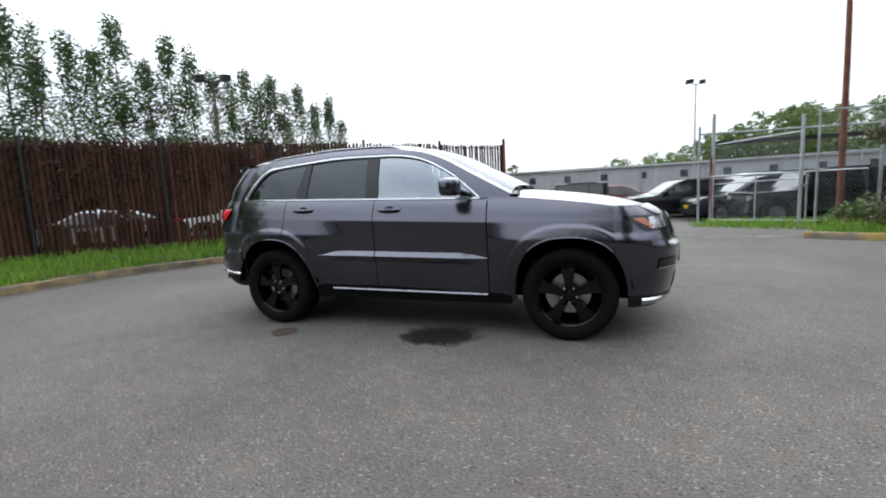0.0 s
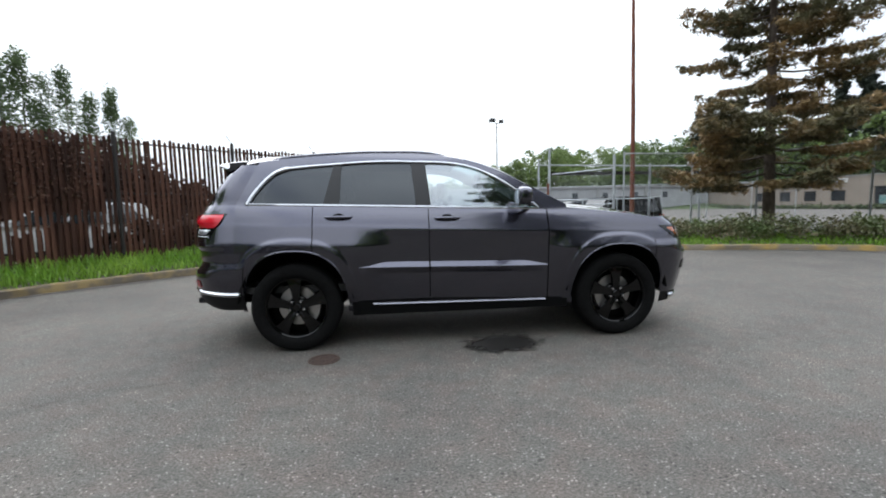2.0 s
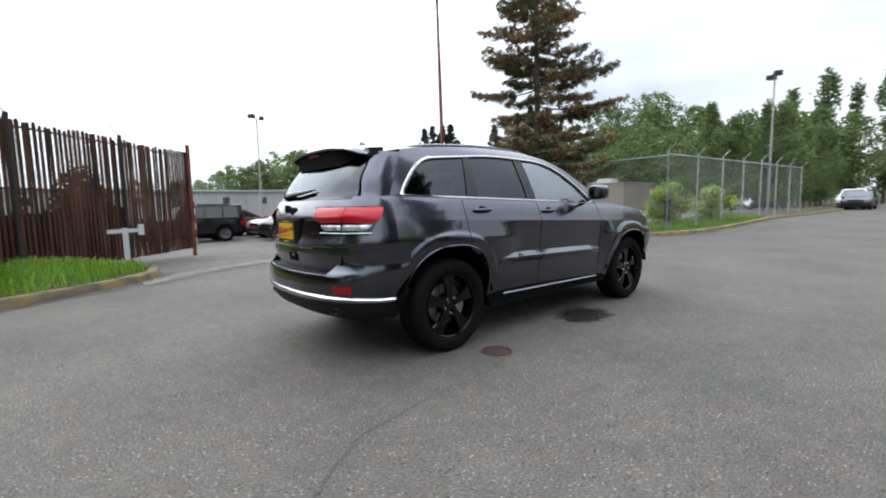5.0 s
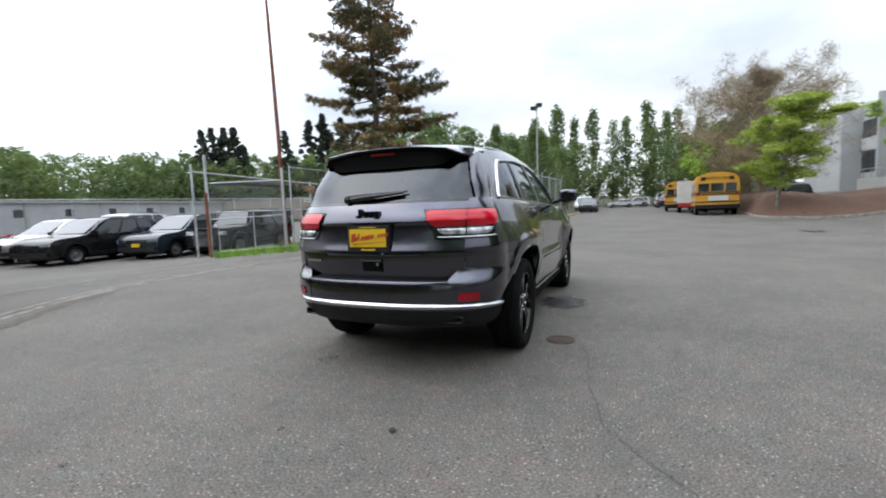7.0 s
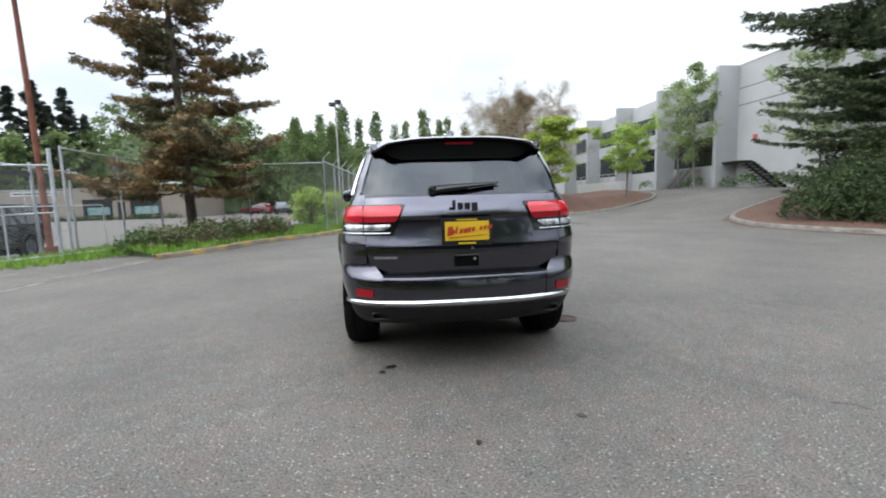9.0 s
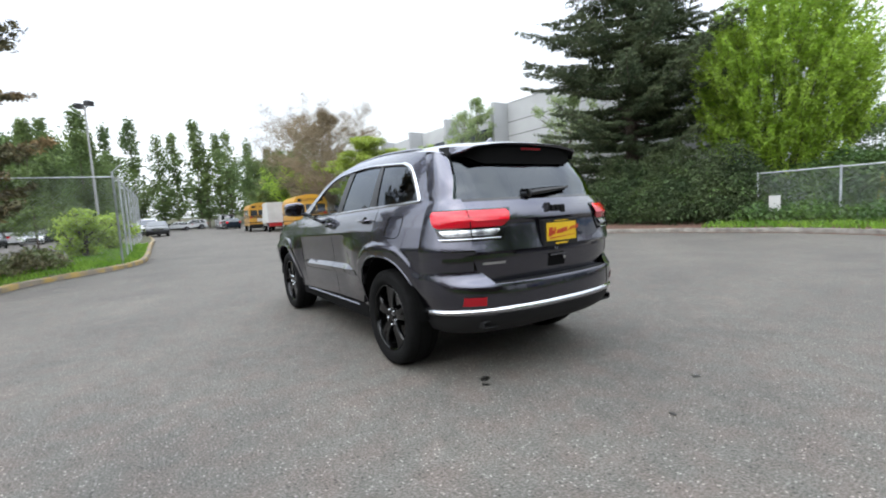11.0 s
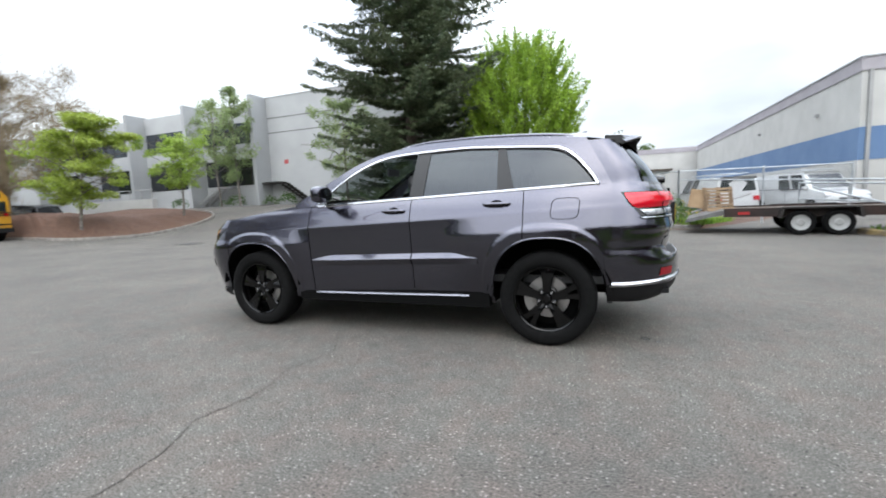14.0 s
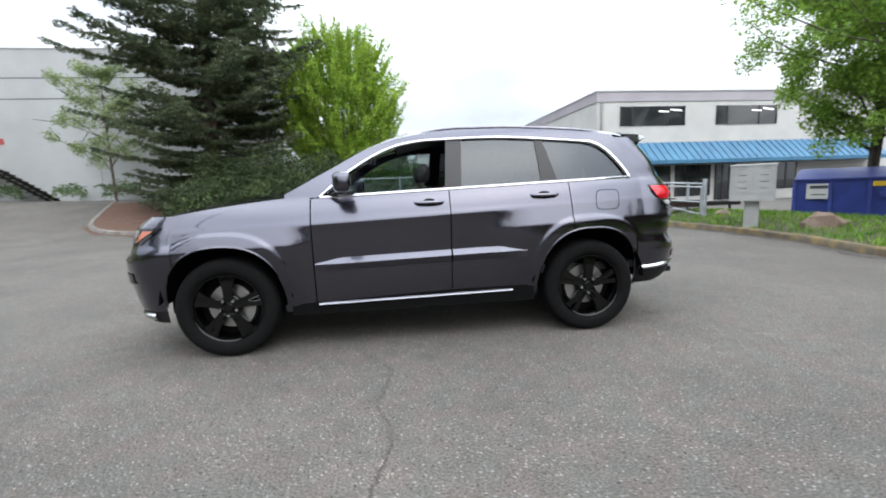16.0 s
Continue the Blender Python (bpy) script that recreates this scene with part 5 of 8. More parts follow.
    part("cabin_floor", g, M_LEATHER, car, smooth=0)
    g = Geo().grid([[(x, y, z) for y in spaced(-0.82, 0.82, 9)] for x, z in ((0.50, 0.62), (0.50, 1.10), (0.55, 1.17), (0.70, 1.19), (1.0, 1.18))])
    part("dashboard", g, M_LEATHER, car)
    part("centre_console", Geo().box(-0.30, -0.13, 0.56, 0.50, 0.13, 0.86), M_LEATHER, car)
    g = Geo()
    ring = [(0.36 + 0.07 * math.sin(a), 0.38 + 0.185 * math.cos(a), 1.04 + 0.175 * math.sin(a)) for a in spaced(0, 2 * math.pi, 29)]
    g.tube(ring, 0.016, 8, caps=False)
    for a in (0.0, math.pi, -math.pi / 2):
        g.tube([(0.38, 0.38, 1.04), (0.36 + 0.07 * math.sin(a), 0.38 + 0.185 * math.cos(a), 1.04 + 0.175 * math.sin(a))], 0.018, 6)
    g.tube([(0.38, 0.38, 1.04), (0.55, 0.38, 1.0)], 0.05, 8)
    part("steering_wheel", g, M_LEATHER, car)
    part("headlining", Geo().grid([cross(x, 0.03, inset=0.06) for x in spaced(-1.9, 0.08, 12)], flip=True).grid([[(p[0], p[1], p[2] - 0.03) for p in cross(x, 0.03, inset=0.06)] for x in spaced(-1.9, 0.08, 12)], flip=True), M_LEATHER, car)
    part("inner_mirror", Geo().box(0.30, -0.12, 1.50, 0.325, 0.12, 1.57), M_BLACK, car)
    return car


CENTRE[0] = (0.0, 0.0, 0.9)
suv = build_suv()
CENTRE[0] = None

# ---- marks on the asphalt ----
def blot(name, cx, cy, rx, ry, mat, label, seed, z=0.005, n=40):
    g = Geo()
    g.v.extend((math.cos(2 * math.pi * i / n), math.sin(2 * math.pi * i / n), 0) for i in range(n))
    g.face(range(n))
    ob = part(name, g, mat, smooth=0)
    ob.matrix_basis = Matrix.Translation((cx, cy, z)) @ Matrix.Rotation(seed * 1.3, 4, "Z") @ Matrix.Diagonal((rx, ry, 1, 1))
    return tagged(ob, label, "stain", kind="structure")


blot("oil_stain", 0.34, -1.0, 0.44, 0.34, M_OIL, "dark damp oil stain beside the car", 5)
for i, (x, y, r) in enumerate(((-3.12, -0.52, 0.022), (-2.2, 0.56, 0.036), (-2.29, 0.62, 0.024), (-3.95, 0.9, 0.022), (-3.3, 0.1, 0.018))):
    blot("tar_spot", x, y, r * 1.7, r * 1.2, M_OIL, "small dark tar spot on the asphalt", 20 + i, 0.006, 16)


blot("damp_patch", 13.0, -7.5, 0.85, 0.38, M_OIL, "dark damp patch at a low spot in the road", 0, 0.006)


def crack(name, pts, width, seed):
    """A wandering crack of changing width."""
    rng = np.random.default_rng(seed)
    line = smooth_line(pts, 14)
    fine = []
    for i, p in enumerate(line):
        fine.append(p + Vector((rng.normal(0, 0.012), rng.normal(0, 0.012))))
    rows = [[], []]
    for i, p in enumerate(fine):
        t = (fine[min(i + 1, len(fine) - 1)] - fine[max(i - 1, 0)]).normalized()
        w = width * rng.uniform(0.25, 1.2) * (0.3 if i < 3 or i > len(fine) - 4 else 1)
        rows[0].append((p.x - t.y * w, p.y + t.x * w, 0.0045))
        rows[1].append((p.x + t.y * w, p.y - t.x * w, 0.0045))
    return tagged(part(name, Geo().grid(rows), M_CRACK, smooth=0), "thin wandering crack in the asphalt", "crack", kind="structure")


crack("crack_long", [(0.51, 0.65), (0.43, 1.06), (0.26, 1.37), (0.26, 1.65), (0.32, 1.92), (0.24, 2.22), (0.27, 2.45), (0.32, 2.68), (0.2, 2.96), (0.12, 3.5)], 0.0055, 1)
crack("crack_side", [(3.4, -1.5), (3.1, -1.3), (2.57, -1.28), (1.83, -1.34), (1.45, -1.37), (0.8, -1.45)], 0.003, 2)
crack("crack_rear", [(-1.2, -1.30), (-1.56, -1.43), (-2.13, -1.48), (-2.4, -1.53), (-2.72, -1.62), (-2.97, -1.78), (-3.2, -2.02), (-3.5, -2.4)], 0.004, 3)

# drain cover
drain = thing("drain_cover", "small round rusty iron cover set in the asphalt", "drain cover")
part("rim", Geo().lathe([(0.105, 0.002), (0.108, 0.008), (0.125, 0.008), (0.130, 0.001)], (-1.2, -1.17, 0), "z", 28), M_IRON, drain)
part("lid", Geo().lathe([(0.0, 0.006), (0.03, 0.006), (0.033, 0.009), (0.055, 0.009), (0.058, 0.006), (0.085, 0.006), (0.088, 0.009), (0.10, 0.009), (0.104, 0.002)], (-1.2, -1.17, 0), "z", 28), M_IRON, drain)


# ---- brown slat fence ----
FENCE_A, FENCE_B = Vector((-11.2, -0.85, 0)), Vector((-1.3, 10.2, 0))
FENCE_D = (FENCE_B - FENCE_A).normalized()
FENCE_N = Vector((-FENCE_D.y, FENCE_D.x, 0))
FENCE_L = (FENCE_B - FENCE_A).length


def fence_at(u, z=0.0, n=0.0):
    p = FENCE_A + FENCE_D * u + FENCE_N * n
    return (p.x, p.y, z)


fence = thing("slat_fence", "tall dark brown slatted fence with dead vine and barbed wire arms", "fence", kind="structure")
rng = np.random.default_rng(11)
slat_meshes = []
for i, (w, h) in enumerate(((0.056, 2.60), (0.060, 2.62), (0.052, 2.59), (0.058, 2.63))):
    g = Geo()
    g.box(-w / 2, -0.012, 0, w / 2, 0.012, h - 0.02)
    g.prism([(-w / 2, h - 0.02), (w / 2, h - 0.02), (w / 2 - 0.02, h + 0.008 * i), (-w / 2 + 0.015, h)], -0.009, 0.009, "y")
    slat_meshes.append(g.mesh("slat", M_SLAT, 0))
ang = math.atan2(FENCE_D.y, FENCE_D.x)
n_slat = int(FENCE_L / 0.10)
for i in range(n_slat):
    u = 0.1 + i * 0.10
    if rng.random() < 0.012:
        continue
    ob = new("slat", slat_meshes[rng.integers(0, 4)])
    ob.parent = fence
    ob.matrix_basis = Matrix.Translation(fence_at(u, 0.15 + rng.uniform(-0.02, 0.015))) @ Euler((rng.normal(0, 0.003), rng.normal(0, 0.0035), ang)).to_matrix().to_4x4()
for i in range(7):
    u = min(0.3 + i * 2.42, FENCE_L - 0.02)
    tall = 2.85 if i < 6 else 2.95
    post = part("post", Geo().tube([fence_at(u, -0.3, -0.05), fence_at(u, tall, -0.05)], 0.038 if i < 6 else 0.05, 10), M_DARKSTEEL if i < 6 else M_RUST, fence)
    if i < 6:
        part("barbed_wire_arm", Geo().tube([fence_at(u, tall, -0.05), fence_at(u, tall + 0.22, 0.18)], 0.015, 6), M_GALV, post)
for z in (0.55, 1.62, 2.66):
    part("rail", Geo().tube([fence_at(0.05, z, 0.06), fence_at(FENCE_L - 0.02, z, 0.06)], 0.02, 6), M_DARKSTEEL, fence)
for z, n in ((2.92, 0.03), (3.0, 0.11), (3.06, 0.18)):
    pts = [fence_at(FENCE_L * 0.82 * k / 24, z + 0.012 * math.sin(k * 1.7), n) for k in range(25)]
    part("barbed_wire", Geo().tube(pts, 0.0022, 4), M_GALV, fence)
# woven fill: dense above on the far part, low patches on the near part
g = Geo()
for i in range(int(7.4 / 0.075)):
    u = 0.05 + i * 0.075
    top = 2.68 + rng.uniform(-0.08, 0.05)
    low = 1.22 + 0.05 * math.sin(u * 2.1) + rng.uniform(-0.09, 0.05)
    if u > 6.4:
        top -= 1.2 * smoothstep((u - 6.4) / 1.2)
    g.beam(fence_at(u, low, 0.035), fence_at(u, top, 0.035), 0.080, 0.008, up=tuple(FENCE_N))
for a, b, z0, z1 in ((0.0, 7.4, 0.15, 0.95), (7.5, 9.4, 0.15, 0.72), (9.55, 10.92, 0.18, 1.22), (11.32, 12.5, 0.18, 1.32), (12.6, 13.9, 0.15, 0.9)):
    u = a
    while u < b:
        if z1 > 1.0 or rng.random() < 0.75:
            g.beam(fence_at(u, z0, 0.035), fence_at(u, z1 + rng.uniform(-0.05, 0.04) + (0 if z1 > 1 else 0.12 * math.sin(u * 3)), 0.035), 0.086, 0.008, up=tuple(FENCE_N))
        u += 0.082
tagged(part("woven_fill", g, M_SLAT, fence, smooth=0), kind="stuff")
g = Geo()
cs = [fence_at(rng.uniform(0, 7.2), rng.uniform(1.4, 2.74), rng.uniform(-0.05, 0.06)) for _ in range(1500)]
leaf_cloud(g, cs, 0.10, 6, 0.030, rng)
tagged(part("dead_vine", g, M_IVY, fence, smooth=0), kind="stuff")
# striped end of the fence
for i in range(6):
    z0 = 0.25 + i * 0.2
    part("reflector", Geo().box(-0.055, -0.012, z0, 0.055, 0.012, z0 + 0.19), M_RED if i % 2 else M_WHITE, fence, smooth=0).matrix_basis = Matrix.Translation(fence_at(FENCE_L + 0.02, 0, -0.10)) @ Euler((0, 0, ang + 0.5)).to_matrix().to_4x4()

marker = thing("marker_post", "white wooden marker post with a short arm in the grass", "post")
part("upright", Geo().box(-3.05, 7.45, 0.1, -2.95, 7.55, 0.86), M_WHITE, marker, smooth=0)
part("arm", Geo().beam((-3.3, 7.3, 0.80), (-2.72, 7.7, 0.80), 0.04, 0.08), M_WHITE, marker, smooth=0)
part("arm_end", Geo().box(-2.76, 7.62, 0.70, -2.66, 7.72, 0.92), M_WHITE, marker, smooth=0)


# ---- chain-link fences ----
def chain_link(name, label, pts, high, step=2.6, top_rail=True, arms=0.0, base=0.05, mesh_step=0.085, post_r=0.03, post_tops=None, mid_rail=False, dark=False):
    """Posts, rails and diagonal wires along a line."""
    fen = thing(name, label, "fence", kind="structure")
    wire = Geo()
    for (x0, y0), (x1, y1) in zip(pts, pts[1:]):
        a, b = Vector((x0, y0, 0)), Vector((x1, y1, 0))
        L = (b - a).length
        n = max(1, round(L / step))
        d = (b - a) / L

        def at(u, z):
            p = a + d * u
            return (p.x, p.y, ground_z(p.x, p.y) + base + z)
        for i in range(n + 1):
            u = L * i / n
            post = part("post", Geo().tube([at(u, -0.3), at(u, high + (0.12 if arms else 0.05))], post_r, 8), M_GALV, fen)
            if arms:
                q = Vector(at(u, high + 0.1)) + Vector((-d.y, d.x, 0)) * -arms + Vector((0, 0, arms))
                part("barbed_wire_arm", Geo().tube([at(u, high + 0.1), tuple(q)], 0.014, 5), M_GALV, post)
        if top_rail:
            part("top_rail", Geo().tube([at(0, high), at(L, high)], 0.022, 6), M_GALV, fen)
        if mid_rail:
            part("mid_rail", Geo().tube([at(0, high * 0.5), at(L, high * 0.5)], 0.018, 6), M_GALV, fen)
        for s in (1, -1):
            u = -high
            while u < L:
                u0, u1 = (u, u + high) if s > 0 else (u + high, u)
                pa, pb = [u0, 0.0], [u1, high]
                if min(u0, u1) < 0:
                    k = -min(u0, u1) / high
                    if u0 < u1:
                        pa = [0, high * k]
                    else:
                        pb = [0, high * (1 - k)]
                if max(u0, u1) > L:
                    k = (max(u0, u1) - L) / high
                    if u0 < u1:
                        pb = [L, high * (1 - k)]
                    else:
                        pa = [L, high * k]
                p, q = Vector(at(*pa)), Vector(at(*pb))
                w = Vector((0, 0, 0.0032))
                o = len(wire.v)
                wire.v.extend([tuple(p - w), tuple(q - w), tuple(q + w), tuple(p + w)])
                wire.face((o, o + 1, o + 2, o + 3))
                u += mesh_step
    tagged(part("wire_mesh", wire, M_WIRE, fen, smooth=0), kind="stuff")
    return fen


chain_link("road_fence", "tall dense galvanised chain-link fence with barbed wire arms", [(12.4, 3.25), (30.5, 2.95)], 2.80, 2.6, arms=0.25, mesh_step=0.05)
chain_link("corner_fence", "galvanised chain-link fence behind the shrub bed", [(12.4, 3.25), (12.6, 6.2), (11.6, 9.0), (6.76, 8.82)], 2.75, 2.9, mesh_step=0.10)
chain_link("gate_fence", "chain-link fence beside the lot gate", [(6.45, 8.85), (4.9, 10.55)], 2.3, 2.3, mid_rail=True)
chain_link("yard_fence", "long chain-link fence across the car lot", [(-1.3, 24.0), (26.0, 22.0)], 2.4, 3.2, mesh_step=0.14)
chain_link("back_fence", "chain-link fence in front of the bushes", [(1.8, -14.6), (-2.5, -14.4), (-4.0, -12.0), (-9.0, -13.2)], 1.75, 2.4)

gate = thing("sliding_gate", "open steel gate with a rusty post and dark beam", "gate")
part("rusty_post", Geo().tube([(4.85, 10.5, -0.3), (4.85, 10.5, 1.95)], 0.06, 10), M_RUST, gate)
part("tall_post", Geo().tube([(4.87, 10.48, -0.3), (4.87, 10.48, 3.15)], 0.045, 10), M_GALV, gate)
part("slim_post", Geo().tube([(4.55, 10.7, -0.3), (4.55, 10.7, 2.85)], 0.035, 8), M_GALV, gate)
part("top_tube", Geo().tube([(4.55, 10.7, 2.62), (14.5, 13.6, 2.75)], 0.03, 6), M_GALV, gate)
part("dark_beam", Geo().beam((4.9, 10.5, 2.30), (14.5, 12.6, 2.42), 0.08, 0.12), M_DARKSTEEL, gate, smooth=0)
for x, y, z in ((6.45, 8.87, 2.75), (9.2, 11.4, 2.7), (11.8, 12.1, 2.7)):
    part("gate_post", Geo().tube([(x, y, -0.3), (x, y, z)], 0.045, 8), M_GALV, gate)
leaf = part("gate_leaf", Geo().tube([(4.7, 9.9, 0.12), (7.6, 8.5, 0.12), (7.6, 8.5, 1.35), (4.7, 9.9, 1.35), (4.7, 9.9, 0.12)], 0.025, 6), M_GALV, gate)
for k in (0.33, 0.66):
    part("leaf_upright", Geo().tube([(4.7 + 2.9 * k, 9.9 - 1.4 * k, 0.12), (4.7 + 2.9 * k, 9.9 - 1.4 * k, 1.35)], 0.02, 6), M_GALV, leaf)

pole = thing("utility_pole", "tall slim rusty-brown lamp pole in the grass", "pole")
part("shaft", Geo().tube([(7.76, 10.06, -0.3), (7.74, 10.08, 4.0), (7.68, 10.15, 9.0), (7.62, 10.22, 13.0)], [0.080, 0.070, 0.052, 0.036], 12), M_RUST, pole)
part("base_plate", Geo().lathe([(0.0, 0.30), (0.16, 0.30), (0.18, 0.0)], (7.76, 10.06, -0.05), "z", 12), M_RUST, pole)
part("lamp_arm", Geo().beam((7.1, 10.5, 12.9), (7.8, 10.0, 12.9), 0.08, 0.08), M_DARKSTEEL, pole, smooth=0)


def flood_mast(x, y, high, label, heads=2):
    m = thing("floodlight_mast", label, "lamp post", group="floodlight masts")
    z0 = ground_z(x, y)
    part("mast", Geo().tube([(x, y, z0 - 0.2), (x, y, z0 + high)], [0.09, 0.05], 8), M_GREY if high > 8.5 else M_BARK, m)
    for i in range(heads):
        s = (i - (heads - 1) / 2) * 1.3
        part("arm", Geo().beam((x, y, z0 + high - 0.1), (x + s * 0.7, y + s * 0.4, z0 + high + 0.1), 0.05, 0.05), M_DARKSTEEL, m, smooth=0)
        part("lamp_head", Geo().prism([(-0.28, -0.1), (0.22, -0.2), (0.30, 0.08), (-0.12, 0.2)], -0.2, 0.2, "y"), M_BLACK, m, smooth=0).matrix_basis = pose(x + s * 0.8, y + s * 0.45, z0 + high + 0.15, 0, -20, 30 + 40 * i)


flood_mast(9.1, 36.8, 9.2, "slim grey mast with two floodlights behind the lot")
flood_mast(33.5, 5.3, 9.2, "brown mast with floodlights beside the road")
flood_mast(-17.3, 14.0, 7.9, "mast with two square floodlights behind the fence")


# ---- vehicles ----
M_HUB = material("dull_alloy", (0.20, 0.20, 0.21), 0.45, 0.3, color2=(0.06, 0.06, 0.065), scale=9)
def vehicle_wheel(parent, x, y, r, w, hub=M_GALV):
    s = 1 if y > 0 else -1
    t = part("wheel", Geo().lathe([(r * 0.62, y + s * w * 0.45), (r * 0.9, y + s * w * 0.5), (r, y + s * w * 0.3), (r, y - s * w * 0.4), (r * 0.6, y - s * w * 0.5)], (x, 0, r), "y", 24), M_RUBBER, parent)
    part("rim", Geo().lathe([(0.0, y + s * w * 0.40), (r * 0.2, y + s * w * 0.42), (r * 0.28, y + s * w * 0.30), (r * 0.55, y + s * w * 0.34), (r * 0.64, y + s * w * 0.46)], (x, 0, r), "y", 18), hub, t)


def parked_car(label, paint, kind, at, group="parked cars", hub=M_HUB):
    """A parked vehicle: shell, glass, lights, bumpers and wheels. It faces +x."""
    car = thing("parked_car" if kind != "van" else "parked_van", label, "car" if kind != "van" else "van", group, at=at)
    if kind == "suv":
        L, W, r = 4.55, 0.92, 0.36
        roof = [(-2.22, 1.05), (-2.05, 1.52), (-1.85, 1.66), (-0.6, 1.72), (0.15, 1.66), (0.95, 1.12)]
        hood = [(1.9, 1.0), (2.2, 0.86), (2.27, 0.6), (2.22, 0.32)]
        belt_z = 1.08
    elif kind == "boxy":
        L, W, r = 4.4, 0.90, 0.40
        roof = [(-2.1, 1.1), (-2.08, 1.75), (-1.95, 1.82), (0.25, 1.82), (0.40, 1.76), (0.72, 1.2)]
        hood = [(1.95, 1.12), (2.05, 1.05), (2.1, 0.7), (2.15, 0.42)]
        belt_z = 1.15
    elif kind == "van":
        L, W, r = 5.4, 1.0, 0.37
        roof = [(-2.65, 1.1), (-2.62, 1.9), (-2.5, 2.02), (0.9, 2.04), (1.15, 1.95), (1.75, 1.25)]
        hood = [(2.45, 1.10), (2.65, 0.95), (2.72, 0.6), (2.68, 0.32)]
        belt_z = 1.22
    else:
        L, W, r = 4.6, 0.90, 0.32
        roof = [(-2.2, 0.95), (-1.75, 1.05), (-1.15, 1.38), (-0.5, 1.45), (0.15, 1.40), (0.95, 0.98)]
        hood = [(1.9, 0.85), (2.2, 0.72), (2.28, 0.5), (2.22, 0.26)]
        belt_z = 0.95
    low = 0.26 if kind != "boxy" else 0.42
    tail = [(roof[0][0] - 0.03, 0.8), (roof[0][0] - 0.06, 0.55), (roof[0][0], low + 0.04)]
    outline = [tuple(p) for p in smooth_line(roof + hood, 3)] + [(hood[-1][0] - 0.1, low)]
    f, b = L / 2 - 0.87, -(L / 2 - 0.95)
    for hx in (f, b):
        outline += [(hx + (r + 0.07) * math.cos(a), r + (r + 0.07) * math.sin(a)) for a in spaced(0.0, math.pi, 9)]
    outline += tail[::-1]
    z_top = max(z for _, z in outline)

    def yw(z, q):
        t = max(0.0, (z - belt_z) / (z_top - belt_z))
        return W * q * (1 - 0.17 * t) * (1 - 0.04 * max(0, (0.6 - z) / 0.4))
    rows = []
    g = Geo()
    cx, cz = 0.0, 0.85
    for q, k in ((-1.0, 0.965), (-0.985, 0.99), (-0.93, 1.0), (-0.5, 1.008), (0.0, 1.012), (0.5, 1.008), (0.93, 1.0), (0.985, 0.99), (1.0, 0.965)):
        rows.append([(cx + (x - cx) * k, yw(z, q), cz + (z - cz) * k) for x, z in outline])
    g.grid(rows, closed=True)
    n = len(outline)
    for base_i, rev in ((0, False), (8 * n, True)):
        # sides, as quads from the sill up in a fan of strips
        ids = [base_i + i for i in range(n)]
        g.face(ids[::-1] if rev else ids)
    bm_body = part("body", g, paint, car, mend=True, smooth=35)
    under = Geo().box(-L / 2 + 0.15, -W + 0.12, 0.22, L / 2 - 0.15, W - 0.12, 0.62)
    part("underbody", under, M_LINER, car, smooth=0)
    # glass
    top = z_top - 0.09
    fx = [p for p in roof if p[1] > belt_z - 0.2]
    xs_r = lambda z: lerp_table([(roof[0][1], roof[0][0]), (roof[1][1], roof[1][0]), (roof[2][1], roof[2][0])], z)
    xs_f = lambda z: lerp_table([(roof[-1][1], roof[-1][0]), (roof[-2][1], roof[-2][0])], z)
    for s in (-1, 1):
        span0, span1 = xs_r(belt_z + 0.02) + 0.18, xs_f(belt_z + 0.02) - 0.14
        t0, t1 = xs_r(top) + 0.22, xs_f(top) - 0.10
        cuts = [0.0, 0.30, 0.62, 1.0] if kind != "van" else [0.52, 0.74, 0.76, 1.0]
        for a, c in zip(cuts, cuts[1:]):
            if c - a < 0.05:
                continue
            rows = []
            for k in spaced(0, 1, 4):
                z = belt_z + 0.03 + (top - belt_z - 0.03) * k
                x0, x1 = span0 + (t0 - span0) * k, span1 + (t1 - span1) * k
                rows.append([(x0 + (x1 - x0) * (a + 0.015 + (c - a - 0.03) * q), s * (abs(yw(z, 1.0)) + 0.012), z) for q in (0, 0.5, 1)])
            part("side_window", Geo().grid(rows, flip=s > 0), M_WINDOW, car, smooth=0)
        part("headlight", Geo().prism([(hood[0][0] - 0.02, hood[0][1] - 0.12), (hood[1][0] + 0.03, hood[1][1] - 0.05), (hood[1][0] + 0.05, hood[1][1] - 0.2), (hood[0][0] + 0.1, hood[0][1] - 0.24)], s * W * 0.62, s * (W * 0.985), "y"), M_CLEAR, car, smooth=0)
        part("tail_light", Geo().box(tail[0][0] - 0.05, min(s * W * 0.70, s * W * 0.985), 0.80, tail[0][0] + 0.14, max(s * W * 0.70, s * W * 0.985), 1.02), M_TAIL, car, smooth=0)
        part("mirror", Geo().box(xs_f(belt_z) - 0.28, min(s * (W - 0.04), s * (W + 0.17)), belt_z, xs_f(belt_z) - 0.12, max(s * (W - 0.04), s * (W + 0.17)), belt_z + 0.15), paint, car)
        for hx in (f, b):
            vehicle_wheel(car, hx, s * (W - 0.12), r, 0.22, hub)
    for name, z0, z1, xf, d in (("windshield", roof[-1][1] + 0.02, roof[-2][1] - 0.02, xs_f, 0.035), ("rear_window", belt_z + 0.05, roof[1][1], xs_r, -0.03)):
        rows = [[(xf(z) + d, yw(z, q), z + 0.012) for q in spaced(-0.84, 0.84, 5)] for z in spaced(z0, z1, 4)]
        part(name, Geo().grid(rows), M_WINDOW2 if name == "windshield" else M_WINDOW, car, smooth=0)
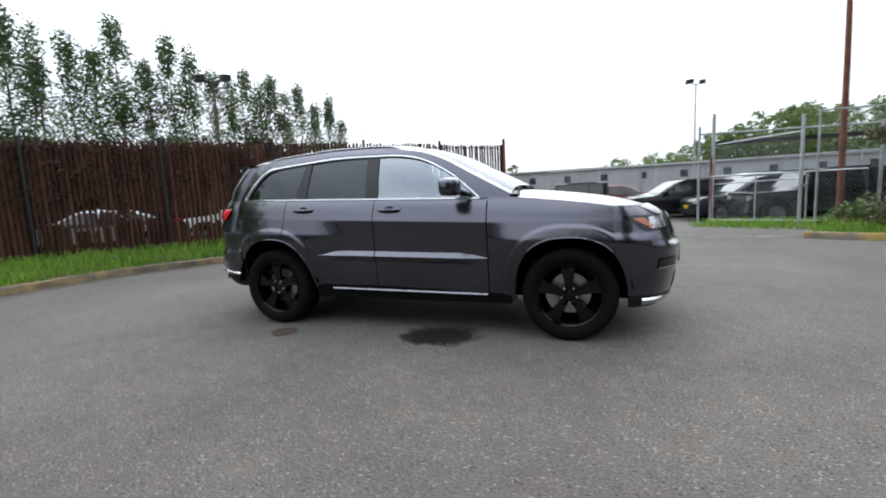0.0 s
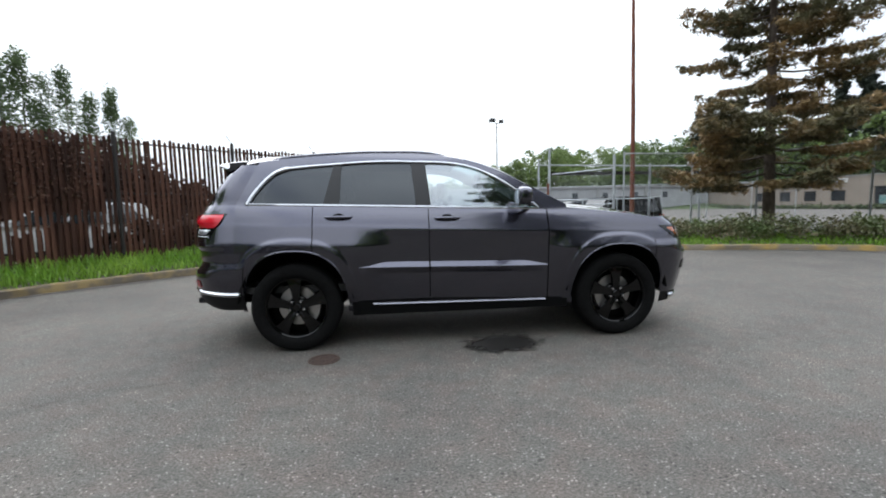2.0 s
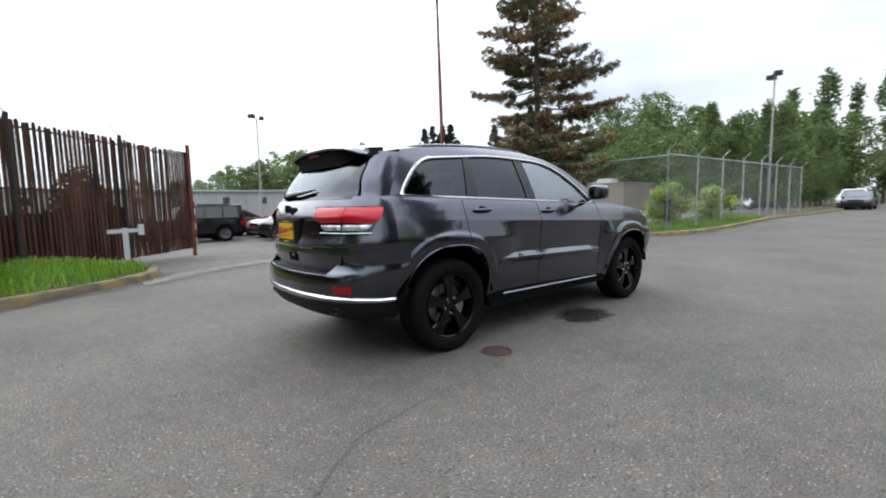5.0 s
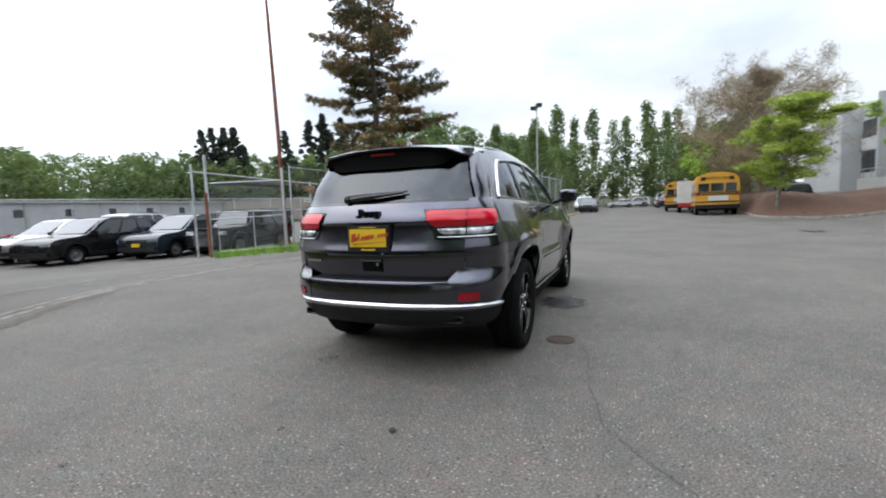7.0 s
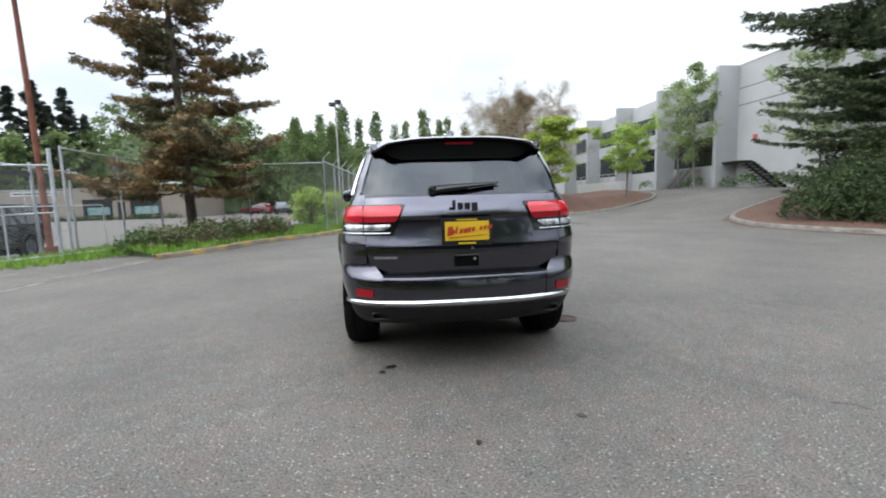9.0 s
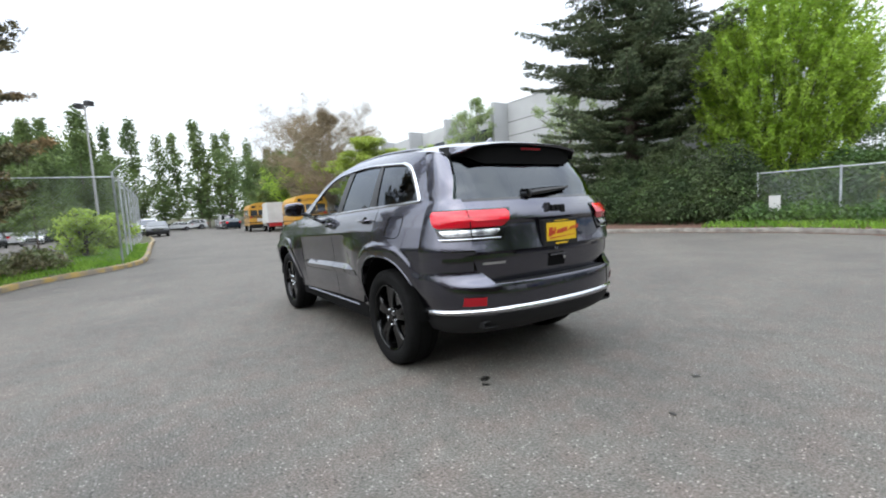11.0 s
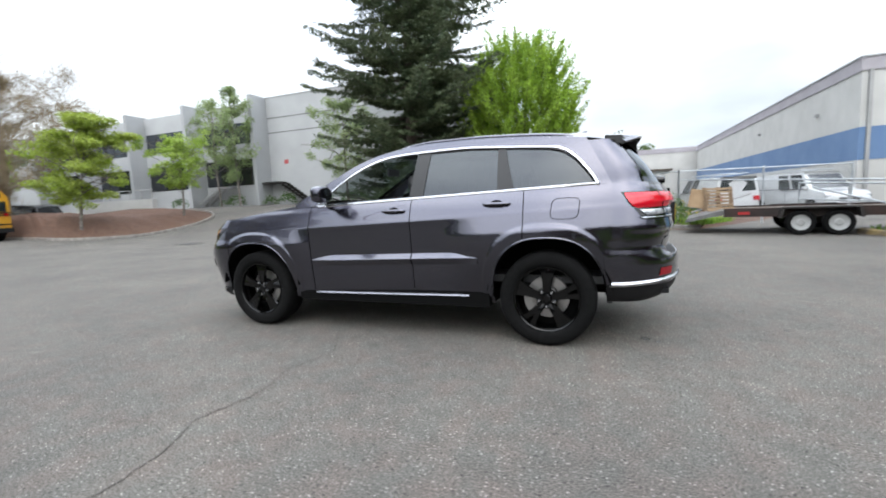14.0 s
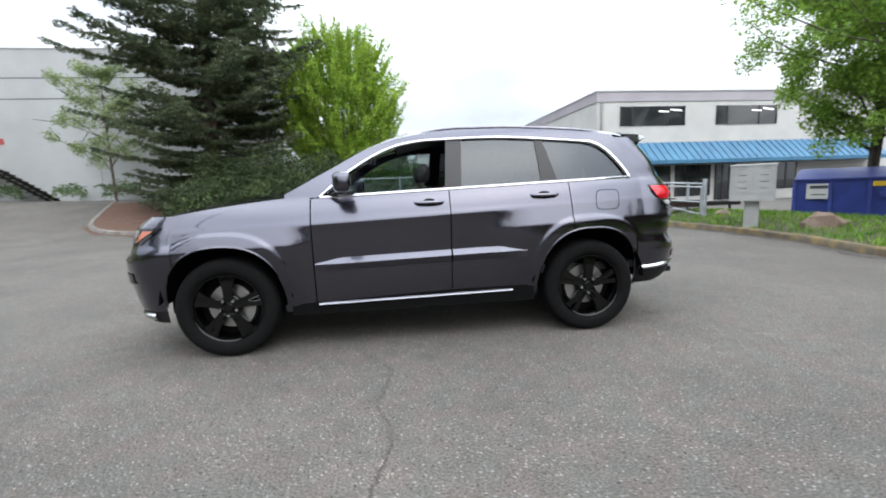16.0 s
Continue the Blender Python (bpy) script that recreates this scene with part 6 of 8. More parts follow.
    part("grille", Geo().box(hood[1][0] - 0.02, -0.45, 0.55, hood[2][0] + 0.02, 0.45, 0.80), M_BLACK, car, smooth=0)
    for z in (0.60, 0.68, 0.76):
        part("grille_bar", Geo().box(hood[2][0] + 0.005, -0.43, z - 0.012, hood[2][0] + 0.03, 0.43, z + 0.012), M_CHROME, car, smooth=0)
    for s in (-1, 1):
        part("window_trim", Geo().box(xs_r(belt_z) + 0.14, min(s * (W + 0.002), s * (W + 0.018)), belt_z - 0.004, xs_f(belt_z) - 0.10, max(s * (W + 0.002), s * (W + 0.018)), belt_z + 0.022), M_SATINBLACK if kind in ("van", "boxy") else M_CHROME, car, smooth=0)
        for x in ((0.62, -0.36, -1.12) if kind != "van" else (1.15, 0.15)):
            part("door_seam", Geo().box(x - 0.006, min(s * (W - 0.004), s * (W + 0.003)), 0.36, x + 0.006, max(s * (W - 0.004), s * (W + 0.003)), belt_z), M_LINER, car, smooth=0)
        for x in ((-0.22, -1.0) if kind != "van" else (0.28,)):
            part("door_handle", Geo().box(x - 0.10, min(s * (W + 0.001), s * (W + 0.035)), belt_z - 0.16, x + 0.10, max(s * (W + 0.001), s * (W + 0.035)), belt_z - 0.12), paint, car)
        part("sill_cladding", Geo().box(b + r + 0.1, min(s * (W - 0.02), s * (W + 0.02)), low + 0.02, f - r - 0.1, max(s * (W - 0.02), s * (W + 0.02)), low + 0.16), M_SATINBLACK, car, smooth=0)
        if kind in ("suv", "boxy"):
            for hx in (f, b):
                arc = [(hx + (r + k) * math.cos(a), r + (r + k) * math.sin(a)) for k, turn in ((0.15, 1), (0.06, -1)) for a in spaced(0.0, math.pi, 9)[::turn]]
                part("arch_cladding", Geo().prism(arc, min(s * (W - 0.03), s * (W + 0.03)), max(s * (W - 0.03), s * (W + 0.03)), "y"), M_SATINBLACK, car, smooth=0)
            part("roof_rail", Geo().tube([(-1.7, s * W * 0.70, z_top - 0.05), (-1.5, s * W * 0.70, z_top + 0.02), (-0.2, s * W * 0.70, z_top + 0.015), (0.1, s * W * 0.70, z_top - 0.07)], 0.02, 6), M_SATINBLACK, car)
    part("front_bumper", Geo().box(hood[2][0] - 0.12, -W * 0.9, 0.36, hood[2][0] + 0.04, W * 0.9, 0.52), M_BLACK if kind != "van" else M_CHROME, car, smooth=0)
    return car


P_BLACK = material("black_car_paint", (0.010, 0.011, 0.013), 0.13, 0.0, spec=0.4)
P_NAVY = material("navy_car_paint", (0.016, 0.024, 0.036), 0.13, 0.0, spec=0.4)
P_SILVER = material("silver_car_paint", (0.42, 0.43, 0.44), 0.3, 0.6, coat=1.0)
P_WHITE = material("white_car_paint", (0.72, 0.73, 0.74), 0.3, 0.0, coat=1.0)
P_RED = material("red_car_paint", (0.24, 0.012, 0.018), 0.3, 0.2, coat=1.0)
P_CHARCOAL = material("charcoal_car_paint", (0.045, 0.048, 0.052), 0.13, 0.0, spec=0.4)
LOT_Z = -0.22


def lot(label, paint, kind, x, y, heading):
    return parked_car(label, paint, kind, pose(x, y, ground_z(x, y), 0, 0, heading) @ Matrix.Diagonal((0.95, 0.95, 0.89, 1)))


lot("black boxy off-road vehicle parked behind the chain-link gate", P_BLACK, "boxy", 7.9, 12.3, 188)
plated = lot("dark crossover with a yellow front plate parked in the lot", P_NAVY, "suv", 6.95, 14.45, 190)
part("front_plate", Geo().box(2.30, -0.17, 0.52, 2.33, 0.17, 0.66), M_PLATE, plated, "yellow front plate", smooth=0)
lot("black crossover parked in the car lot", P_BLACK, "suv", 4.8, 16.4, 190)
lot("silver crossover parked in the car lot", P_SILVER, "suv", 5.0, 18.9, 188)
lot("dark red hatchback parked in the car lot", P_RED, "sedan", 2.6, 18.9, 188).matrix_basis = pose(1.9, 21.2, LOT_Z, 0, 0, 186)
lot("black boxy off-road vehicle parked near the fence end", P_BLACK, "boxy", 0.1, 18.3, 182)
lot("white sedan parked behind the slat fence", P_WHITE, "sedan", -6.6, 10.6, 200)
lot("white crossover parked behind the slat fence", P_WHITE, "suv", -9.2, 7.2, 215)
lot("silver sedan parked behind the slat fence", P_SILVER, "sedan", -11.8, 3.8, 230)
lot("charcoal crossover at the back of the lot", P_CHARCOAL, "suv", 9.9, 18.6, 190)
lot("white crossover at the back of the lot", P_WHITE, "suv", 9.8, 21.0, 190).matrix_basis = pose(8.2, 20.6, LOT_Z, 0, 0, 188)
for label, paint, kind, x, y, h in (("dark sedan parked along the road", P_CHARCOAL, "sedan", 45.0, 1.9, 180), ("white crossover parked along the road", P_WHITE, "suv", 48.0, 2.6, 180), ("grey sedan parked along the road", P_CHARCOAL, "sedan", 55.0, 3.0, 180),
                                    ("white sedan far along the road", P_WHITE, "sedan", 78.0, -1.0, 100), ("white crossover far along the road", P_WHITE, "suv", 82.0, -3.5, 100), ("navy sedan at the roadside", P_NAVY, "sedan", 60.0, -6.6, 0),
                                    ("white van at the roadside", P_WHITE, "van", 67.0, -6.8, 0), ("dark crossover on the upper drive", P_BLACK, "suv", 32.5, -11.5, 20),
                                    ("red sedan in the far yard", P_RED, "sedan", 60.0, 19.5, 20), ("white sedan in the far yard", P_WHITE, "sedan", 64.0, 15.5, 20), ("dark crossover in the far yard", P_CHARCOAL, "suv", 62.0, 12.5, 20)):
    parked_car(label, paint, kind, pose(x, y, ground_z(x, y), 0, 0, h), "cars along the road" if y < 8 else "cars in the far yard")


def school_bus(x, y, scale=1.0):
    bus = thing("school_bus", "yellow school bus with black rails parked nose away", "bus", "school buses", at=pose(x, y, ground_z(x, y), 0, 0, -4))
    W, H, L = 1.12, 2.5, 4.2
    g = Geo()
    sec = [(-W, 0.55), (-W * 1.0, 1.75), (-W * 0.96, 2.15), (-W * 0.80, 2.40), (-W * 0.45, 2.52), (0, 2.56), (W * 0.45, 2.52), (W * 0.80, 2.40), (W * 0.96, 2.15), (W, 1.75), (W, 0.55)]
    g.prism(sec, 0.0, L, "x")
    body = part("body", g, M_YELLOW, bus, smooth=25)
    nose = Geo().prism([(L, 0.5), (L + 1.1, 0.5), (L + 1.15, 1.0), (L + 0.9, 1.3), (L, 1.4)], -W * 0.85, W * 0.85, "y")
    part("bonnet", nose, M_YELLOW, bus, smooth=25)
    for y0, y1 in ((-0.98, -0.42), (-0.33, 0.33), (0.42, 0.98)):
        part("rear_window", Geo().box(-0.015, y0, 1.42, 0.02, y1, 1.90), M_WINDOW, bus, smooth=0)
    for z in (0.78, 1.22, 1.33):
        part("rub_rail", Geo().box(-0.03, -W - 0.02, z, L, W + 0.02, z + 0.06), M_BLACK, bus, smooth=0)
    part("rear_bumper", Geo().box(-0.16, -W, 0.42, 0.02, W, 0.64), M_BLACK, bus, smooth=0)
    part("rear_panel", Geo().box(-0.035, -0.55, 0.88, 0.0, 0.45, 1.16), M_WHITE, bus, smooth=0)
    for s in (-1, 1):
        for i in range(4):
            part("side_window", Geo().box(0.35 + i * 0.85, min(s * (W - 0.02), s * (W + 0.012)), 1.45, 0.35 + i * 0.85 + 0.7, max(s * (W - 0.02), s * (W + 0.012)), 1.95), M_WINDOW, bus, smooth=0)
        part("warning_lamp", Geo().box(-0.02, s * 0.72 - 0.12, 2.08, 0.03, s * 0.72 + 0.12, 2.28), M_BLACK, bus, smooth=0)
        part("tail_light", Geo().box(-0.03, s * 0.95 - 0.07, 1.20, 0.0, s * 0.95 + 0.07, 1.34), M_TAIL, bus, smooth=0)
        vehicle_wheel(bus, 1.1, s * (W - 0.14), 0.40, 0.26)
        vehicle_wheel(bus, 4.55, s * (W - 0.14), 0.40, 0.26)
    part("underbody", Geo().box(0.1, -W + 0.2, 0.3, L, W - 0.2, 0.6), M_LINER, bus, smooth=0)
    txt = bpy.data.curves.new("lettering", "FONT")
    txt.body, txt.size, txt.align_x, txt.align_y, txt.extrude = "SCHOOL BUS", 0.20, "CENTER", "CENTER", 0.004
    txt.materials.append(M_BLACK)
    tob = new("lettering", txt)
    tob.parent = bus
    tob.matrix_basis = pose(-0.012, 0.0, 2.20, 90, 0, -90)
    return bus


school_bus(25.2, -6.75)
school_bus(37.0, -6.0)

truck = thing("box_truck", "white box truck with red tail lights between the buses", "truck", at=pose(31.8, -6.35, ground_z(31.8, -6.35), 0, 0, -4))
part("box", Geo().box(0, -1.0, 0.75, 2.6, 1.0, 2.35), M_WHITE, truck, smooth=0)
part("cab", Geo().prism([(2.6, 0.5), (4.0, 0.5), (4.0, 1.1), (3.3, 1.9), (2.6, 1.95)], -0.9, 0.9, "y"), M_WHITE, truck, smooth=0)
part("rear_step", Geo().box(-0.2, -0.95, 0.45, 0.1, 0.95, 0.72), M_RED, truck, smooth=0)
for s in (-1, 1):
    for x in (0.8, 3.3):
        vehicle_wheel(truck, x, s * 0.85, 0.36, 0.22)


# ---- grey building ----
gb = thing("grey_building", "two-storey grey concrete office building with tall piers", "building")
GY, GT, GB = -22.0, 9.22, 1.2
FINS = (21.8, 28.4, 34.9, 41.4, 47.9)
part("wall", Geo().box(22.1, GY - 14, GB - 1.5, 62.0, GY, GT - 0.12), M_TILTUP, gb, smooth=0)
wing = part("wing_wall", Geo().box(6.0, GY - 14, GB - 2.5, 22.1, GY + 0.02, GT), M_TILTUP, gb, smooth=0)
part("coping", Geo().box(6.0, GY - 0.3, GT, 22.1, GY + 0.05, GT + 0.05), M_TILTUP2, wing, smooth=0)
for z in (6.68, 7.74):
    part("panel_joint", Geo().box(6.0, GY + 0.01, z, 21.8, GY + 0.026, z + 0.06), M_GROOVE, wing, smooth=0)
for x in (9.5, 15.6):
    part("panel_joint", Geo().box(x, GY + 0.012, GB - 1.0, x + 0.02, GY + 0.024, GT - 0.05), M_GROOVE, wing, smooth=0)
for i, x in enumerate(FINS):
    part("pier", Geo().box(x, GY - 0.3, GB - 1.5, x + 0.3, GY + 1.5, GT + 0.03), M_TILTUP2, gb, smooth=0)
    if i < 4:
        x0, x1 = x + 0.3, FINS[i + 1]
        for z0, z1, glass in ((6.2, 7.75, M_WINDOW2), (3.05, 5.0, M_WINDOW)):
            w = part("window", Geo().box(x0 + 0.35, GY - 0.2, z0, x1 - 0.1, GY + 0.03, z1), glass, gb, smooth=0)
            for k in range(1, 5):
                xm = x0 + 0.35 + (x1 - x0 - 0.45) * k / 5
                part("mullion", Geo().box(xm - 0.03, GY + 0.02, z0, xm + 0.03, GY + 0.06, z1), M_DARKSTEEL, w, smooth=0)
            part("transom", Geo().box(x0 + 0.35, GY + 0.02, z0 + 0.62 * (z1 - z0), x1 - 0.1, GY + 0.055, z0 + 0.62 * (z1 - z0) + 0.05), M_DARKSTEEL, w, smooth=0)
        part("spandrel", Geo().box(x0, GY - 0.1, 5.04, x1, GY + 0.12, 6.16), M_TILTUP, gb, smooth=0)
part("wall_sign", Geo().box(20.15, GY + 0.02, 4.4, 20.5, GY + 0.05, 4.7), material("red_sign", (0.55, 0.10, 0.10), 0.7), gb, smooth=0)


def outside_stair(xa, za, xb, zb, y, steel, label, landing=1.4):
    st = thing("outside_stair", label, "stair", "outside stairs")
    n = 9
    for i in range(n):
        k = (i + 0.5) / n
        part("tread", Geo().box(xa + (xb - xa) * k - 0.15, y, za + (zb - za) * k - 0.03, xa + (xb - xa) * k + 0.15, y + 1.0, za + (zb - za) * k + 0.03), steel, st, smooth=0)
    part("stringer", Geo().beam((xa, y, za - 0.08), (xb, y, zb - 0.08), 0.05, 0.16), steel, st, smooth=0)
    part("stringer", Geo().beam((xa, y + 0.5, za - 0.14), (xb, y + 0.5, zb - 0.14), 0.05, 0.12), steel, st, smooth=0)
    part("landing", Geo().box(min(xa, xa + landing), y, za - 0.05, max(xa, xa + landing), y + 1.0, za + 0.05), steel, st, smooth=0)
    return st


outside_stair(20.4, 3.05, 17.9, 1.4, GY + 0.05, M_DARKSTEEL, "dark steel outside stair against the grey wall")
outside_stair(26.3, 2.9, 28.1, 1.7, GY + 0.15, M_GREY, "pale grey outside stair up to the offices", -1.4)
ramp = thing("entrance_ramp", "white concrete ramp wall with rails by the offices", "ramp")
part("ramp_wall", Geo().box(30.0, -18.8, 1.0, 39.0, -18.4, 2.3), M_STUCCO, ramp, smooth=0)
for i in range(8):
    part("rail_post", Geo().box(30.1 + i * 1.2, -18.6, 2.3, 30.16 + i * 1.2, -18.54, 3.0), M_GREY, ramp, smooth=0)
part("hand_rail", Geo().tube([(30.0, -18.57, 3.0), (39.0, -18.57, 3.0)], 0.03, 6), M_GREY, ramp)

# ---- white building with the blue band ----
wb = thing("white_building", "white two-storey building with a blue band and awning", "building")
WX, WY, WT = -11.95, -20.2, 6.45
part("wall", Geo().box(-45, WY - 39, -0.3, WX, WY, WT - 0.55), M_STUCCO, wb, smooth=0)
part("parapet", Geo().box(-45, WY - 39, WT - 0.55, WX + 0.05, WY + 0.05, WT), M_PARAPET, wb, smooth=0)
part("coping", Geo().box(-45.05, WY - 39, WT, WX + 0.09, WY + 0.09, WT + 0.06), M_FARWHITE, wb, smooth=0)
part("blue_band_side", Geo().box(WX, WY - 39, 2.15, WX + 0.015, WY, 3.55), M_BLUE, wb, smooth=0)
part("blue_band_front", Geo().box(-13.7, WY, 2.15, WX + 0.015, WY + 0.015, 3.55), M_BLUE, wb, smooth=0)
part("rear_wing", Geo().box(-20, WY - 52, -0.3, -4.4, WY - 39.2, WT - 0.5), M_STUCCO, wb, smooth=0)
part("rear_wing_parapet", Geo().box(-11.9, WY - 52, WT - 0.5, -4.35, WY - 39.15, WT + 0.1), M_PARAPET, wb, smooth=0)
part("downpipe", Geo().box(WX - 0.35, WY + 0.01, 0, WX - 0.22, WY + 0.12, WT - 0.5), M_GREY, wb, smooth=0)
for x0, x1 in ((-17.4, -13.35), (-23.4, -19.4)):
    win = part("window", Geo().box(x0, WY + 0.005, 4.52, x1, WY + 0.03, 5.62), M_WINDOW, wb, smooth=0)
    for x, w in ((x0, 0.06), (x0 + (x1 - x0) * 0.82 - 0.03, 0.06), (x0 + (x1 - x0) * 0.30 - 0.03, 0.05), (x1 - 0.06, 0.06)):
        part("frame", Geo().box(x, WY + 0.03, 4.5, x + w, WY + 0.06, 5.64), M_DARKSTEEL, win, smooth=0)
    part("tube_light", Geo().beam((x0 + 0.25, WY + 0.034, 5.36), (x0 + 0.95, WY + 0.034, 5.44), 0.01, 0.05), M_TUBE, win, smooth=0)
    part("tube_light", Geo().beam((x0 + 1.05, WY + 0.034, 5.30), (x0 + 1.65, WY + 0.034, 5.34), 0.01, 0.05), M_TUBE, win, smooth=0)
aw = part("awning", Geo().prism([(WY, 3.55), (WY + 1.25, 2.45), (WY + 1.25, 2.25), (WY, 2.25)], -30, -13.7, "x"), M_AWNING, wb, smooth=0)
for i in range(36):
    x = -13.75 - i * 0.44
    part("awning_rib", Geo().beam((x, WY + 0.01, 3.57), (x, WY + 1.26, 2.47), 0.04, 0.04), M_AWNING, aw, smooth=0)
for x0, x1, z0, z1 in ((-16.6, -13.9, 0.35, 2.2), (-19.2, -16.9, 0.35, 2.2), (-20.9, -19.5, 0.05, 2.2), (-25, -22.8, 0.6, 2.2)):
    win = part("shop_window", Geo().box(x0, WY + 0.005, z0, x1, WY + 0.03, z1), M_WINDOW, wb, smooth=0)
    for k in range(4):
        x = x0 + (x1 - x0 - 0.05) * k / 3
        part("frame", Geo().box(x, WY + 0.03, z0, x + 0.05, WY + 0.06, z1), M_DARKSTEEL, win, smooth=0)
for y, z in ((-24.4, 4.7), (-34.0, 4.9)):
    part("wall_lamp", Geo().box(WX, y - 0.10, z - 0.09, WX + 0.14, y + 0.10, z + 0.06), M_GREY, wb, smooth=0)
part("roof_vent", Geo().box(WX - 3, -28, WT, WX - 2.4, -27.4, WT + 0.5), M_GREY, wb, smooth=0)

shed = thing("white_shed", "small white shed with a thin brown flat roof", "shed")
part("wall", Geo().box(-4.75, -24.0, 0, -2.55, -21.0, 2.22), M_WHITE, shed, smooth=0)
part("roof", Geo().box(-4.85, -24.2, 2.22, -2.45, -20.85, 2.30), M_BARK, shed, smooth=0)
for x in (-3.95, -3.50):
    part("window", Geo().box(x, -21.0, 1.62, x + 0.38, -20.96, 1.98), M_WINDOW, shed, smooth=0)
part("tarp", Geo().grid([[(-4.6 + 1.5 * i / 8, -20.3 + 0.6 * j / 4, 0.95 + 0.25 * math.sin(1.3 * i) * 0.3 - 0.16 * j) for i in range(9)] for j in range(5)]), M_TARP, shed)

# ---- low buildings beyond the lot ----
far = thing("long_white_building", "long low white building behind the car lot", "building")
part("wall", Geo().box(-16, 62, -1, 60, 74, 3.55), M_FARWHITE, far, smooth=0)
part("roof_edge", Geo().box(-16.3, 61.7, 3.55, 60.3, 74.3, 3.8), M_GREY, far, smooth=0)
for i in range(12):
    x = -13 + i * 5.0
    part("window", Geo().box(x, 61.95, 1.9, x + 0.9, 62.02, 2.8), M_WINDOW2, far, smooth=0)
for i in range(8):
    part("pilaster", Geo().box(-9 + i * 8, 61.85, -1, -8.7 + i * 8, 62.0, 3.55), M_GREY, far, smooth=0)
tan = thing("tan_building", "low tan block building across the yard", "building", at=pose(0, 0, 0))
TX = 50.0
part("wall", Geo().prism([(24.5, -0.5), (66, -0.5), (66, 3.7), (24.5, 3.6)], TX, TX + 9, "x"), M_TAN, tan, smooth=0)
part("roof_edge", Geo().prism([(24.42, 3.55), (66, 3.65), (66, 3.78), (24.42, 3.68)], TX - 0.08, TX + 9.1, "x"), M_CONC, tan, smooth=0)
part("roof_unit", Geo().box(TX + 3, 28, 3.6, TX + 5, 31, 4.4), M_WHITE, tan, smooth=0)
M_TEAL = material("teal_display", (0.10, 0.30, 0.30), 0.5, color2=(0.35, 0.40, 0.38), scale=2.5)
for y0, y1, z0, z1 in ((28.3, 31.7, 0.0, 2.3), (33.7, 36.9, 0.0, 2.3), (32.3, 33.1, -0.2, 1.9), (40.0, 41.6, 0.9, 2.0), (43.5, 45.0, 0.9, 2.0), (47.0, 48.5, 0.9, 2.0), (51.0, 52.5, 0.9, 2.0)):
    w = part("window", Geo().box(TX - 0.03, y0, z0, TX + 0.05, y1, z1), M_WINDOW, tan, smooth=0)
    if z1 > 2.2:
        part("display", Geo().box(TX - 0.045, y0 + 0.3, z0 + 0.55, TX - 0.03, y1 - 0.5, z0 + 1.45), M_TEAL, w, smooth=0)
    part("lintel", Geo().box(TX - 0.06, y0 - 0.05, z1, TX - 0.02, y1 + 0.05, z1 + 0.1), M_DARKSTEEL, w, smooth=0)
part("sign_board", Geo().box(TX - 0.08, 39.8, 2.95, TX - 0.01, 44.4, 3.45), M_WHITE, tan, smooth=0)
part("sign_bar", Geo().box(TX - 0.09, 40.1, 3.12, TX - 0.08, 44.1, 3.28), M_BAR, tan, smooth=0)
lot("red sedan parked at the yard's edge", P_RED, "sedan", 57.5, 19.5, 80)
lot("dark crossover parked at the yard's edge", P_CHARCOAL, "suv", 51.0, 14.6, 200)
lot("white sedan parked at the yard's edge", P_WHITE, "sedan", 51.6, 11.9, 190)
low = thing("low_hedge", "clipped dark hedge in front of the tan building", "hedge")
g = Geo()
leaf_cloud(g, [(TX - 2.2 + rng.uniform(-0.4, 0.4), rng.uniform(25, 60), rng.uniform(-0.1, 0.35)) for _ in range(900)], 0.3, 4, 0.16, rng)
tagged(part("leaf_mass", g, M_SPRUCE, low, smooth=0), kind="stuff")
for y in spaced(26, 60, 14):
    part("bollard", Geo().lathe([(0.0, 0.9), (0.1, 0.88), (0.1, 0.0)], (TX - 1.2, y, 0), "z", 8), M_TAN, tan)

# ---- trailer, mailbox, dumpster, hydrant, rocks ----
tr = thing("flatbed_trailer", "rusty tandem-axle car trailer with a dark steel deck", "trailer", at=pose(-6.72, -9.55, 0, 0, 0, 170))
part("deck", Geo().box(-1.9, -0.95, 0.50, 3.0, 0.95, 0.62), M_BARK, tr, smooth=0)
part("side_rail", Geo().box(-1.9, 0.95, 0.44, 3.0, 1.03, 0.66), M_TRAILER, tr, smooth=0)
part("side_rail", Geo().box(-1.9, -1.03, 0.44, 3.0, -0.95, 0.66), M_TRAILER, tr, smooth=0)
part("loading_ramp", Geo().prism([(-1.9, 0.50), (-1.9, 0.62), (-2.75, 0.40), (-2.8, 0.30)], -0.95, 0.95, "y"), M_RAMP, tr, smooth=0)
part("tongue", Geo().beam((3.0, -0.5, 0.50), (4.6, 0, 0.48), 0.1, 0.12), M_DARKSTEEL, tr, smooth=0)
part("tongue", Geo().beam((3.0, 0.5, 0.50), (4.6, 0, 0.48), 0.1, 0.12), M_DARKSTEEL, tr, smooth=0)
part("jack", Geo().tube([(4.3, 0, 0.05), (4.3, 0, 0.95)], 0.04, 8), M_DARKSTEEL, tr)
